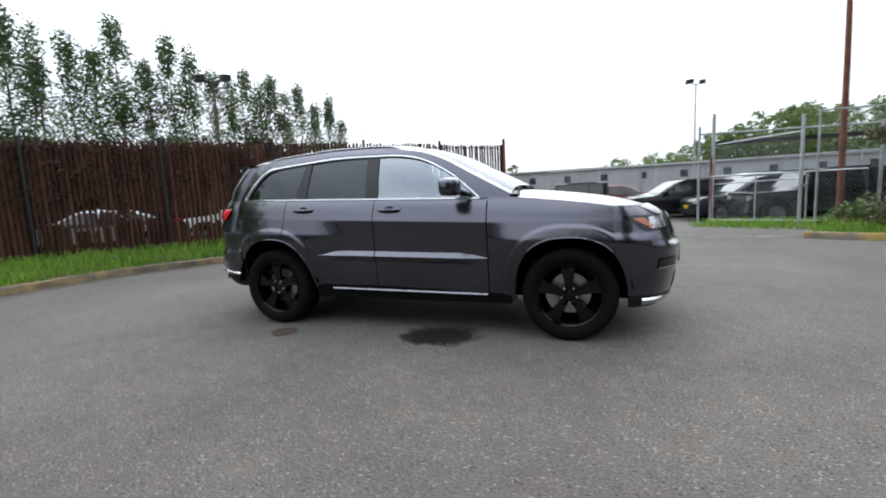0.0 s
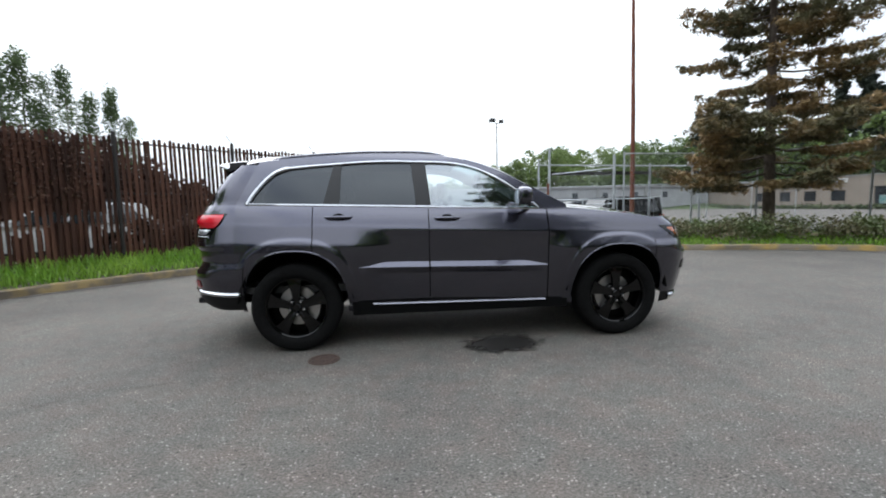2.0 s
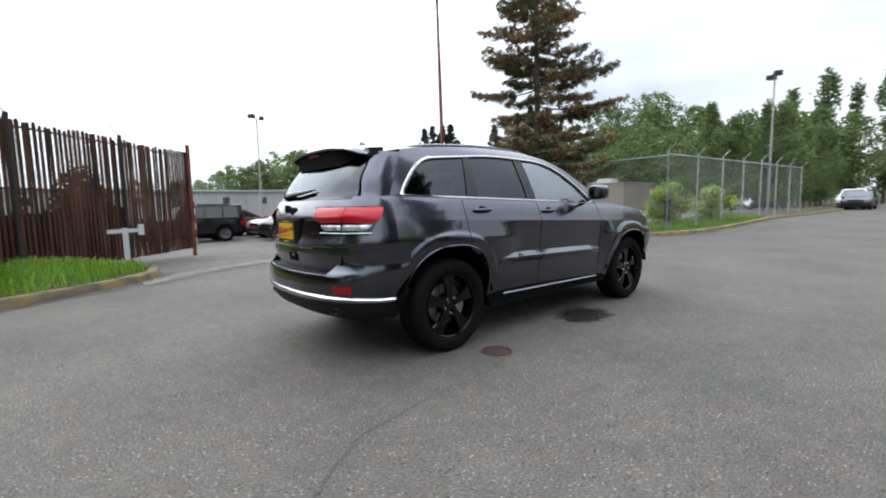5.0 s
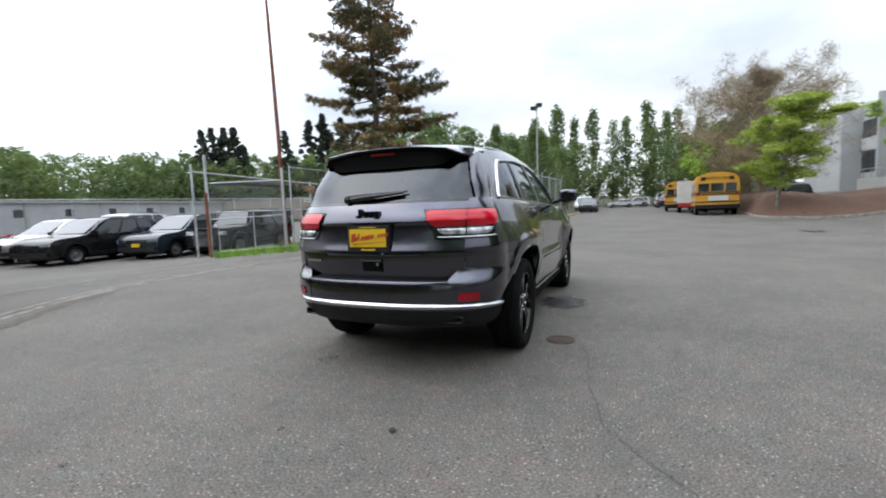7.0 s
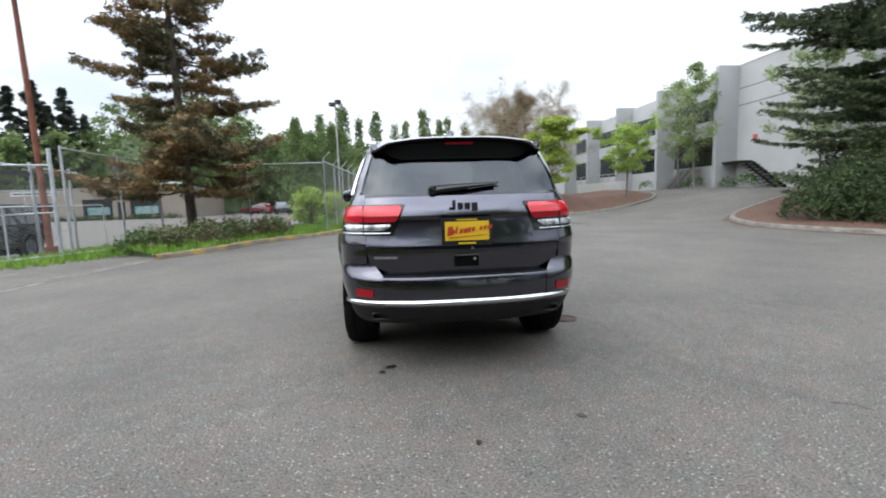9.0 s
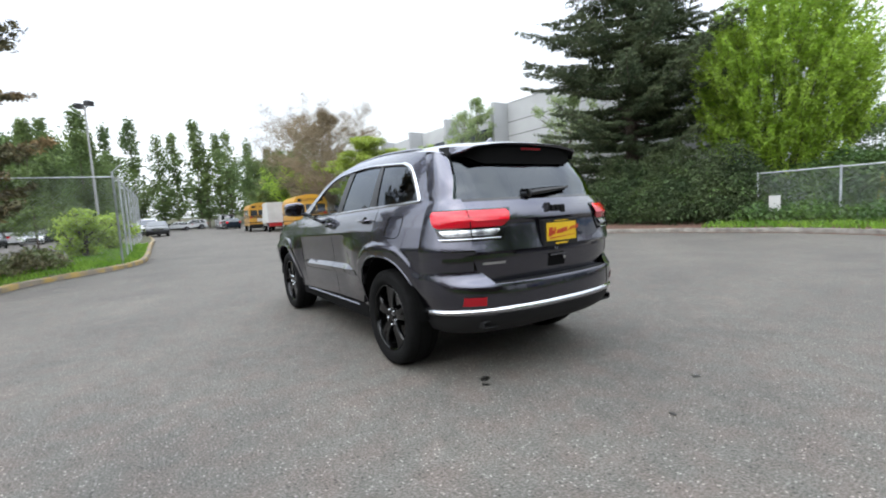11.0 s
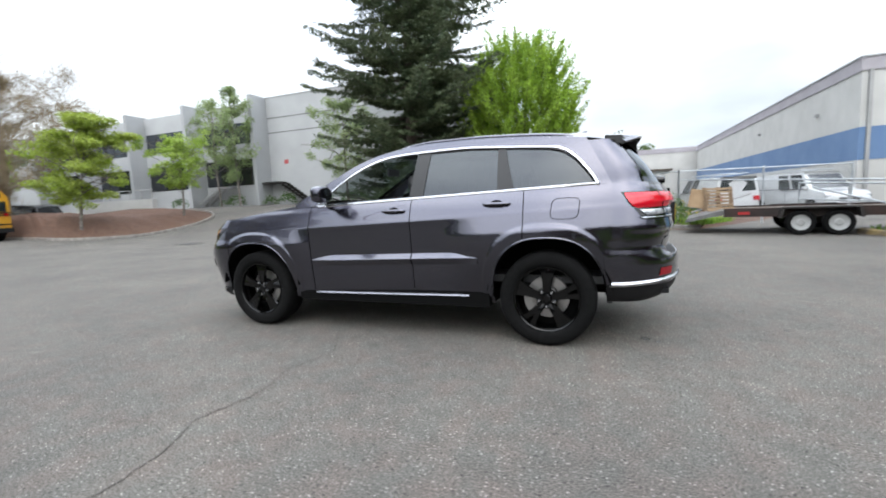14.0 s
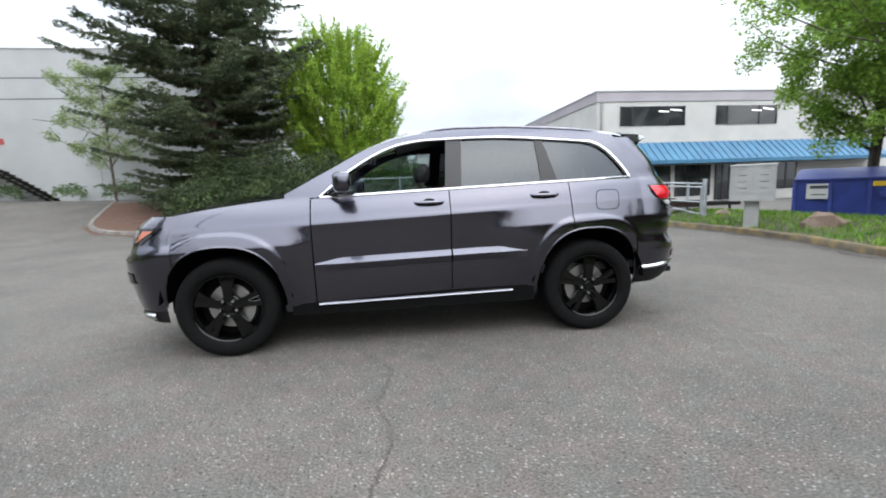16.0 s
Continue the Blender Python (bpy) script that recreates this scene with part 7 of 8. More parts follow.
for s in (-1, 1):
    for x in (-0.35, 0.35):
        vehicle_wheel(tr, x, s * 1.12, 0.30, 0.20, M_GREY)
    part("mudguard", Geo().prism([(-0.78, 0.42), (-0.72, 0.68), (0.72, 0.68), (0.78, 0.42), (0.72, 0.42), (0.67, 0.64), (-0.67, 0.64), (-0.72, 0.42)], s * 1.0, s * 1.26, "y"), M_DARKSTEEL, tr, smooth=0)
    part("red_marker", Geo().box(-1.6, s * 1.035 - 0.004, 0.5, -1.35, s * 1.035 + 0.004, 0.57), M_RED, tr, smooth=0)
part("ramp_brace", Geo().tube([(-1.2, 0.9, 1.0), (-2.7, 0.9, 0.5)], 0.02, 6), M_GREY, tr)

stack = thing("pallet_stack", "leaning wooden pallets and cardboard on the trailer ramp", "pallet", at=pose(-4.75, -10.15, 0.55, 0, 0, 177) @ Matrix.Scale(0.72, 4))
for i in range(3):
    pal = part("pallet", Geo().box(-0.5, -0.06, 0.0, 0.5, -0.04, 0.1), M_PALLET, stack, smooth=0)
    pal.matrix_basis = pose(0.05 * i, -0.12 * i, 0.0, -14, 0, 8 * i)
    for k in range(7):
        part("board", Geo().box(-0.5, -0.02, 0.08 + 0.13 * k, 0.5, 0.0, 0.16 + 0.13 * k), M_PALLET, pal, smooth=0)
    for k in (-0.48, 0.0, 0.44):
        part("bearer", Geo().box(k, 0.0, 0.05, k + 0.05, 0.08, 0.98), M_PALLET, pal, smooth=0)
part("cardboard_sheet", Geo().box(-1.05, -0.02, 0.0, -0.35, 0.02, 0.75), M_CARDBOARD, stack, smooth=0).matrix_basis = pose(0, -0.05, 0.0, -12, 12, 0)

for x, y, h, label in ((-10.2, -20.6, 110, "white work van with a roof rack behind the fence"), (-6.7, -21.3, -76, "white work van with rear doors behind the fence")):
    v = parked_car(label, P_WHITE, "van", pose(x, y, -0.1, 0, 0, h) @ Matrix.Diagonal((0.88, 0.93, 0.88, 1)), "work vans")
    rack = part("roof_rack", Geo().tube([(-2.0, -0.75, 2.2), (0.8, -0.75, 2.2), (0.8, 0.75, 2.2), (-2.0, 0.75, 2.2), (-2.0, -0.75, 2.2)], 0.025, 6), M_GALV, v)
    for x0 in (-1.8, -0.6, 0.6):
        part("rack_leg", Geo().tube([(x0, 0.75, 2.0), (x0, 0.75, 2.2)], 0.02, 6), M_GALV, rack)

# pipe gate by the mailbox
pg = thing("pipe_gate", "galvanised pipe gate with a sloping brace", "gate")
for (x, y), z in (((-8.75, -7.15), 1.28), ((-8.9, -7.45), 1.05), ((-9.3, -8.6), 1.2)):
    part("post", Geo().tube([(x, y, -0.2), (x, y, z)], 0.06 if z > 1.25 else 0.04, 8), M_GALV, pg)
for a, b in (((-8.9, -7.45, 1.05), (-7.0, -11.2, 1.25)), ((-8.9, -7.45, 0.62), (-7.0, -11.2, 0.8)), ((-8.9, -7.45, 0.25), (-7.2, -10.8, 1.1)), ((-8.75, -7.15, 1.15), (-4.2, -13.4, 1.55))):
    part("rail", Geo().tube([a, b], 0.025, 6), M_GALV, pg)
for k in (0.33, 0.66, 1.0):
    x, y = -8.9 + 1.9 * k, -7.45 - 3.75 * k
    part("upright", Geo().tube([(x, y, 0.2), (x, y, 1.05 + 0.2 * k)], 0.02, 6), M_GALV, pg)

mb = thing("mailbox_unit", "grey cluster mailbox on a single pedestal", "mailbox", at=pose(-8.12, -4.8, 0.12, 0, 0, -46))
part("pedestal", Geo().box(-0.14, -0.12, 0, 0.14, 0.12, 0.62), M_GREY, mb, smooth=0)
cab = part("cabinet", Geo().box(-0.42, -0.26, 0.62, 0.42, 0.26, 1.40), M_GREY, mb)
part("hood", Geo().prism([(-0.28, 1.40), (0.28, 1.40), (0.28, 1.43), (-0.28, 1.46)], -0.44, 0.44, "x"), M_GREY, mb, smooth=0)
for i in range(4):
    for j in range(2):
        d = part("mail_door", Geo().box(-0.39 + 0.40 * j, 0.26, 0.80 + 0.145 * i, -0.02 + 0.40 * j, 0.272, 0.935 + 0.145 * i), M_GREY, cab, smooth=0)
        part("label_bar", Geo().box(-0.30 + 0.40 * j, 0.272, 0.900 + 0.145 * i, -0.14 + 0.40 * j, 0.275, 0.912 + 0.145 * i), M_SATIN, d, smooth=0)

dp = thing("dumpster", "navy blue steel dumpster with sloping lids on the verge", "dumpster", at=pose(-12.15, -6.05, 0.1, 0, 0, -50))
part("bin", Geo().prism([(-0.85, 0.12), (0.85, 0.12), (0.92, 1.05), (-0.85, 1.30)], -1.1, 1.1, "x"), M_DUMP, dp, smooth=0)
part("lid", Geo().prism([(-0.9, 1.30), (0.0, 1.20), (0.0, 1.24), (-0.9, 1.36)], -1.12, 1.12, "x"), M_DUMP, dp, smooth=0)
part("lid", Geo().prism([(0.0, 1.20), (0.98, 1.04), (0.98, 1.08), (0.0, 1.24)], -1.12, 1.12, "x"), M_DUMP, dp, smooth=0)
for x in (-1.1, -0.37, 0.37, 1.1):
    part("rib", Geo().box(x - 0.04, 0.86, 0.15, x + 0.04, 0.96, 1.0), M_DUMP, dp, smooth=0)
sg = part("notice", Geo().box(0.35, 0.93, 0.55, 0.85, 0.95, 0.95), M_WHITE, dp, smooth=0)
part("notice_bar", Geo().box(0.42, 0.95, 0.82, 0.78, 0.955, 0.90), M_BAR, sg, smooth=0)
part("notice_bar", Geo().box(0.45, 0.95, 0.65, 0.75, 0.955, 0.68), M_BAR, sg, smooth=0)
part("yellow_tag", Geo().box(-0.65, 0.935, 0.86, -0.40, 0.95, 0.98), M_PLATE, dp, smooth=0)
part("lift_pocket", Geo().box(-1.0, 0.92, 0.60, -0.55, 1.02, 0.72), M_DUMP, dp, smooth=0)


def rock(x, y, r, seed, label):
    g = Geo()
    rows = []
    for i in range(9):
        th = math.pi * i / 8
        row = []
        for j in range(14):
            ph = 2 * math.pi * j / 14
            d = Vector((math.sin(th) * math.cos(ph), math.sin(th) * math.sin(ph), math.cos(th)))
            k = r * (1 + 0.35 * noise.noise(d * 1.6 + Vector((seed, 0, 0))) + 0.12 * noise.noise(d * 4 + Vector((seed, 3, 0))))
            row.append((x + d.x * k * 1.25, y + d.y * k, 0.16 + d.z * k * 0.95))
        rows.append(row)
    g.grid(rows, closed=True)
    return tagged(part("rock", g, M_ROCK, mend=True, smooth=30), label, "rock", "verge rocks")


rock(-8.75, -3.65, 0.36, 3, "brown landscape rock on the grass verge")
rock(-9.3, -7.1, 0.24, 8, "small grey landscape rock beside the gate post")

hy = thing("fire_hydrant", "yellow fire hydrant in the weeds", "hydrant", at=pose(-2.95, -12.95, 0.12))
part("barrel", Geo().lathe([(0.16, 0.0), (0.16, 0.05), (0.11, 0.07), (0.11, 0.45), (0.15, 0.47), (0.15, 0.52), (0.12, 0.60), (0.06, 0.68), (0.03, 0.70), (0.03, 0.75), (0.0, 0.75)], (0, 0, 0), "z", 18), M_HYDRANT, hy)
for a in (0, 90, 180):
    part("outlet", Geo().lathe([(0.0, 0.22), (0.055, 0.22), (0.06, 0.12), (0.05, 0.08)], (0, 0, 0.38), "x", 12), M_HYDRANT, hy).matrix_basis = pose(0, 0, 0, 0, 0, a)
for x, y, z, r in ((-3.3, -12.35, 1.75, 0.07), (-2.6, -14.3, 2.05, 0.09), (-2.5, -14.6, 1.9, 0.05)):
    bol = tagged(part("fence_post", Geo().tube([(x, y, -0.1), (x, y, z)], r, 10), M_GALV), "thick galvanised steel post standing in the weeds", "post", "steel posts")
mk = thing("utility_marker", "white utility marker plate on a stake", "marker")
part("plate", Geo().box(0.92, -13.9, 0.55, 1.22, -13.86, 1.05), M_WHITE, mk, smooth=0)
part("stake", Geo().box(1.04, -13.93, 0.0, 1.1, -13.9, 0.9), M_GALV, mk, smooth=0)
cable_box = thing("white_sign", "small white oval sign hanging on the fence", "sign")
part("board", Geo().lathe([(0.0, 0.0), (0.28, 0.0), (0.30, 0.02), (0.0, 0.03)], (0, 0, 0), "y", 20), M_WHITE, cable_box).matrix_basis = Matrix.Translation((9.3, 8.95, 2.45)) @ Matrix.Diagonal((1, 1, 0.4, 1))


# ---- plants ----
def limb(geo, a, b, r0, r1, rng, bend=0.15, n=5, k=0):
    a, b = Vector(a), Vector(b)
    L = (b - a).length
    pts = []
    off = Vector(rng.normal(0, bend * L * 0.3, 3))
    for i in range(n):
        t = i / (n - 1)
        pts.append(a.lerp(b, t) + off * math.sin(math.pi * t) + Vector((0, 0, bend * L * 0.3 * math.sin(math.pi * t))))
    geo.tube(pts, [r0 + (r1 - r0) * i / (n - 1) for i in range(n)], 6, k)
    return pts


def leafy_tree(x, y, high, radius, leaf, seed, label, trunk_r=0.12, leaves=9000, size=0.09, base=0.22, bark=M_BARK, lean=(0, 0), clumps=120, spread=0.42, flat=0.0, stems=1, top_narrow=0.5, group="", leaf_long=1.0, leaf_wide=0.5, rise=(0.25, 0.8), limbs=26, squash=1.0):
    rng = np.random.default_rng(seed)
    z0 = ground_z(x, y) - 0.1
    tree = thing("tree", label, "tree", group, at=pose(x, y, z0))
    stem, wood, tips = Geo(), Geo(), []
    for s in range(stems):
        dx, dy = (np.clip(rng.normal(0, 0.07 * high, 2), -0.1 * high, 0.1 * high) if stems > 1 else (0, 0))
        topv = (lean[0] + dx, lean[1] + dy, high * 0.92)
        tr_pts = limb(stem, (0, 0, 0), topv, trunk_r, trunk_r * 0.15, rng, 0.05, 9)
        n = max(6, int(limbs / stems))
        for i in range(n):
            t = base + (0.95 - base) * (i + rng.random()) / n
            p = tr_pts[min(int(t * 8), 7)].lerp(tr_pts[min(int(t * 8) + 1, 8)], t * 8 - int(t * 8))
            a = i * 2.4 + rng.uniform(-0.4, 0.4)
            prof = math.sin(math.pi * min(1, (t - base) / (1.0 - base) * (0.75 + 0.25 * top_narrow) + 0.18)) ** 0.7
            L = radius * prof * rng.uniform(0.65, 1.1)
            q = p + Vector((math.cos(a) * L, math.sin(a) * L, L * rng.uniform(*rise) * (1 - flat)))
            b_pts = limb(wood, p, q, trunk_r * 0.35 * (1 - t * 0.6), 0.012, rng, 0.2)
            tips += b_pts[2:]
            for _ in range(3):
                c = b_pts[rng.integers(1, 5)]
                e = c + Vector(np.clip(rng.normal(0, 0.35 * L + 0.1, 3), -0.38 * L, 0.38 * L)) * 0.8
                tips += limb(wood, c, e, 0.018, 0.006, rng, 0.2, 4)[1:]
    part("trunk", stem, bark, tree)
    tagged(part("branchwork", wood, bark, tree), kind="stuff")
    g = Geo()
    pick = [tuple(tips[i]) for i in rng.integers(0, len(tips), clumps)]
    leaf_cloud(g, pick, spread, max(1, leaves // clumps), size, rng, flat=flat, long=leaf_long, wide=leaf_wide, squash=squash)
    part("crown", g, leaf, tree, smooth=0)
    return tree


def conifer(x, y, high, radius, leaf, seed, label, trunk_r=0.22, first=0.12, whorls=30, droop=0.25, sparse=0.0, tuft=0.14, lean=(0.0, 0.0), per=7, top_bias=0.85, dens=1.0, low_skirt=0.8, needles=9, ragged=0.2, puff=0.6, waist=1.0, inner=0.18, plate=0.40):
    rng = np.random.default_rng(seed)
    z0 = ground_z(x, y) - 0.1
    tree = thing("conifer", label, "tree", at=pose(x, y, z0))
    wood, cs, dirs = Geo(), [], []
    trunk = [Vector((lean[0] * t + 0.08 * math.sin(3 * t + seed), lean[1] * t, high * t)) for t in spaced(0, 1, 12)]
    for w in range(whorls):
        t = first + (0.985 - first) * (w + rng.uniform(-0.3, 0.3)) / whorls
        t = min(max(t, first), 0.99)
        p = trunk[min(int(t * 11), 10)].lerp(trunk[min(int(t * 11) + 1, 11)], t * 11 - int(t * 11))
        for b in range(per):
            if rng.random() < sparse:
                continue
            a = w * 1.1 + b * 2 * math.pi / per + rng.uniform(-0.3, 0.3)
            L = radius * (1 - t) ** top_bias * rng.uniform(1 - 1.4 * ragged, 1 + 0.6 * ragged) + 0.25
            if t < first + 0.10:
                L *= low_skirt
            L *= waist + (1 - waist) * smoothstep((t - first) / 0.38)
            n = 7
            pts = []
            for i in range(n):
                s = i / (n - 1)
                pts.append(p + Vector((math.cos(a) * L * s, math.sin(a) * L * s, -droop * L * s * (1 - 0.75 * s) + 0.12 * L * s * s + rng.normal(0, 0.02))))
            wood.tube(pts, [0.035 * (1 - 0.8 * i / n) * (1.3 - t) for i in range(n)], 4)
            m = max(4, int(L * 6 * dens))
            out, across = Vector((math.cos(a), math.sin(a), 0)), Vector((-math.sin(a), math.cos(a), 0))
            for i in range(m):
                s = inner + (1 - inner) * (i + rng.random()) / m
                c = pts[min(int(s * 6), 5)].lerp(pts[min(int(s * 6) + 1, 6)], s * 6 - int(s * 6))
                side = ((1.08 - s) * L * plate + 0.14) * rng.uniform(0.6, 1.15)
                for sd in (-1, 1):
                    tip = across * sd * side + out * side * rng.uniform(0.3, 0.8) + Vector((0, 0, rng.uniform(-0.22, 0.05) * side))
                    k = max(2, int(side / 0.11))
                    for q in range(k):
                        cs.append(tuple(c + tip * ((q + rng.random()) / k)))
    part("trunk", Geo().tube(trunk, [trunk_r * (1 - 0.93 * t) for t in spaced(0, 1, 12)], 10), M_BARK, tree)
    tagged(part("branchwork", wood, M_BARK, tree), kind="stuff")
    g = Geo()
    leaf_cloud(g, cs, tuft * 1.25, needles, tuft, rng, flat=0.35, long=1.15, squash=puff, wide=0.26)
    part("crown", g, leaf, tree, smooth=0)
    return tree


def upswept_tree(x, y, high, radius, leaf, seed, label, stems=11, shoots=1050):
    """Several stems into an egg-shaped crown of steep leafy shoots that stand out at its rim."""
    rng = np.random.default_rng(seed)
    tree = thing("tree", label, "tree", at=pose(x, y, ground_z(x, y) - 0.1))
    stem, wood, line = Geo(), Geo(), []
    mid, half = high * 0.52, high * 0.40
    for i in range(stems):
        a = i * 2.4 + rng.uniform(-0.3, 0.3)
        out = radius * 0.8 * math.sqrt((i + 0.4) / stems)
        top = mid + half * 0.8 * math.sqrt(max(0.05, 1 - (out / radius) ** 2))
        path = [Vector((math.cos(a) * out * t ** 1.2, math.sin(a) * out * t ** 1.2, top * t)) for t in spaced(0, 1, 9)]
        stem.tube(path, [0.06 * (1 - 0.9 * t) for t in spaced(0, 1, 9)], 5)
    for j in range(shoots):
        d = Vector(rng.normal(0, 1, 3)).normalized()
        k = rng.uniform(0.15, 1.0) ** 0.45
        p = Vector((d.x * radius * k, d.y * radius * k, mid + d.z * half * k))
        L = rng.uniform(0.5, 1.35)
        up = Vector((d.x * 0.55, d.y * 0.55, 0.75 + 0.2 * d.z)) + Vector(rng.normal(0, 0.12, 3))
        q = p + up.normalized() * L
        wood.tube([p, q], [0.013, 0.004], 4)
        line += [p.lerp(q, t) for t in spaced(0.0, 1.0, 11)]
    part("trunk", stem, M_BARK, tree)
    tagged(part("branchwork", wood, M_BARK, tree), kind="stuff")
    g = Geo()
    leaf_cloud(g, [tuple(p) for p in line], 0.13, 10, 0.066, rng, wide=0.40)
    part("crown", g, leaf, tree, smooth=0)
    return tree


conifer(10.9, 7.6, 13.5, 3.45, M_SPRUCE_BROWN, 5, "tall thin-crowned spruce with rusty brown needles", 0.18, 0.14, 56, 0.30, 0.33, 0.085, per=3, top_bias=0.68, low_skirt=0.95, dens=0.85, lean=(-0.4, 0.2), needles=11, ragged=0.42, puff=1.1, inner=0.28)
conifer(7.8, -16.8, 23.0, 5.2, M_SPRUCE, 9, "large dark green spruce with drooping branches", 0.32, 0.03, 150, 0.24, 0.30, 0.085, per=4, top_bias=0.46, dens=0.80, needles=7, ragged=0.48, waist=0.84, inner=0.20, plate=0.24)
upswept_tree(2.2, -17.6, 9.4, 2.6, M_MAPLE, 12, "bright green young maple with upswept branches")
leafy_tree(21.3, -8.6, 6.6, 2.0, M_LIME, 21, "yellow-green young tree in the mulch bed", 0.09, 24000, 0.07, 0.28, lean=(-0.2, -0.9), bark=M_BARK_PALE, clumps=210, spread=0.48, flat=0.40, limbs=34, squash=0.42, rise=(0.30, 0.85))
leafy_tree(21.6, -14.2, 5.3, 2.0, M_FRESH, 22, "small bright green tree in front of the offices", 0.07, 10000, 0.065, 0.34, bark=M_BARK_PALE, clumps=150, spread=0.36, flat=0.2, squash=0.5, rise=(0.5, 1.0))
leafy_tree(22.75, -19.7, 9.2, 1.5, M_BIRCH, 23, "slender pale birch with thin drooping foliage", 0.09, 6500, 0.075, 0.20, bark=M_BARK_PALE, clumps=260, spread=0.35)
leafy_tree(25.1, -20.2, 8.7, 1.9, M_BIRCH, 24, "slender pale birch with thin drooping foliage", 0.08, 5000, 0.075, 0.25, bark=M_BARK_PALE, clumps=220, spread=0.32)
leafy_tree(13.7, -19.6, 7.0, 2.5, M_BIRCH, 25, "thin pale-leaved tree against the grey wall", 0.07, 12000, 0.055, 0.22, clumps=240, spread=0.32)
leafy_tree(-13.0, -3.0, 8.2, 4.6, M_MAPLE_DEEP, 31, "broad bright green tree over the verge", 0.15, 100000, 0.054, 0.24, clumps=4200, spread=0.34, stems=3, flat=0.35, limbs=110, squash=0.6)
leafy_tree(-13.4, -6.6, 7.4, 3.2, M_MAPLE_DEEP, 32, "broad light green tree behind the dumpster", 0.14, 46000, 0.056, 0.27, clumps=1800, spread=0.42, stems=2)
leafy_tree(30.5, -10.2, 10.2, 5.0, M_TWIG, 41, "nearly bare tree with reddish brown twigs", 0.09, 34000, 0.14, 0.10, bark=M_TWIG, clumps=3000, spread=0.5, stems=6, group="bare trees", leaf_long=1.5, leaf_wide=0.06, limbs=70, rise=(0.35, 0.75))
leafy_tree(35.5, -10.4, 10.2, 5.0, M_TWIG, 42, "nearly bare tree with reddish brown twigs", 0.09, 34000, 0.14, 0.10, bark=M_TWIG, clumps=3000, spread=0.5, stems=6, group="bare trees", leaf_long=1.5, leaf_wide=0.06, limbs=70, rise=(0.35, 0.75))
leafy_tree(41.0, -9.9, 7.2, 5.2, M_WOOD, 43, "rounded green tree beside the road", 0.14, 16000, 0.12, 0.10, clumps=420, spread=0.6, stems=4)
leafy_tree(48.0, -10.2, 8.0, 5.6, M_WOOD, 44, "rounded green tree beside the road", 0.14, 15000, 0.14, 0.10, clumps=420, spread=0.65, stems=4)
leafy_tree(37.0, -9.6, 5.0, 3.8, M_MAPLE, 47, "rounded bright green tree beside the road", 0.12, 9000, 0.11, 0.08, clumps=300, spread=0.5, stems=4)
leafy_tree(15.2, 4.4, 2.1, 0.85, M_FRESH, 45, "bushy green shrub behind the chain-link fence", 0.05, 3600, 0.07, 0.08, clumps=160, spread=0.28, stems=5)
leafy_tree(18.5, 3.9, 1.8, 0.8, M_FRESH, 46, "bushy green shrub behind the chain-link fence", 0.05, 2600, 0.07, 0.08, clumps=120, spread=0.28, stems=5)


def low_shrubs(name, label, spots, leaf, seed, size=0.05, count=240, category="shrub"):
    """Low growth as one tangled mass: (x, y, radius, height) spots."""
    rng = np.random.default_rng(seed)
    g = Geo()
    for x, y, r, h in spots:
        z0 = ground_z(x, y) + 0.12
        n = int(count * r * r * (0.5 + h))
        a, q = rng.uniform(0, 6.283, n), np.sqrt(rng.random(n))
        zz = h * np.sqrt(np.maximum(0.02, 1 - q ** 2)) * rng.uniform(0.45, 1.05, n)
        c = np.stack([x + r * q * np.cos(a), y + r * q * np.sin(a), z0 + zz], 1)
        leaf_cloud(g, c, size * 2.4, 3, size, rng)
    return tagged(part(name, g, leaf, smooth=0), label, category, kind="stuff")


rng = np.random.default_rng(77)
low_shrubs("bed_shrubs", "low green and brown shrubs under the rusty spruce", [(7.0 + 0.62 * i + rng.uniform(-0.2, 0.2), 7.0 - 0.26 * i + rng.uniform(-0.35, 0.35), 0.7, 0.60 + 0.18 * rng.random()) for i in range(9)], M_SHRUB, 51, 0.05, 520)
low_shrubs("bed_shrubs_green", "low green shrubs along the entrance verge", [(6.9 + 0.5 * i, 7.3 - 0.15 * i, 0.55, 0.48 + 0.15 * rng.random()) for i in range(6)], M_SHRUB_G, 52, 0.05, 460)
low_shrubs("junipers", "spreading dark green junipers at the spruce's foot", [(7.5 - 0.7 * i + rng.uniform(-0.2, 0.2), -13.3 - 0.10 * i + rng.uniform(-0.3, 0.3) - 0.2 * (i % 2), 1.05, 1.5 + 0.5 * rng.random()) for i in range(8)] + [(7.2 - i * 0.9, -14.8, 1.2, 2.5 + 0.5 * rng.random()) for i in range(6)], M_JUNIPER, 53, 0.055, 460)
low_shrubs("juniper_tips", "lighter green juniper tips", [(7.3 - 0.7 * i + rng.uniform(-0.3, 0.3), -13.1 - 0.1 * i, 1.0, 1.6 + 0.5 * rng.random()) for i in range(8)] + [(7.0 - i * 0.9, -14.4, 1.1, 2.45) for i in range(6)], M_SHRUB_G, 54, 0.040, 40)
low_shrubs("bramble", "tangled green bramble along the back fence", [(1.6 - 0.62 * i + rng.uniform(-0.2, 0.2), -13.9 + rng.uniform(-0.5, 0.3), 0.7, 0.5 + 0.35 * rng.random()) for i in range(8)], M_SHRUB_G, 55, 0.06, 300)
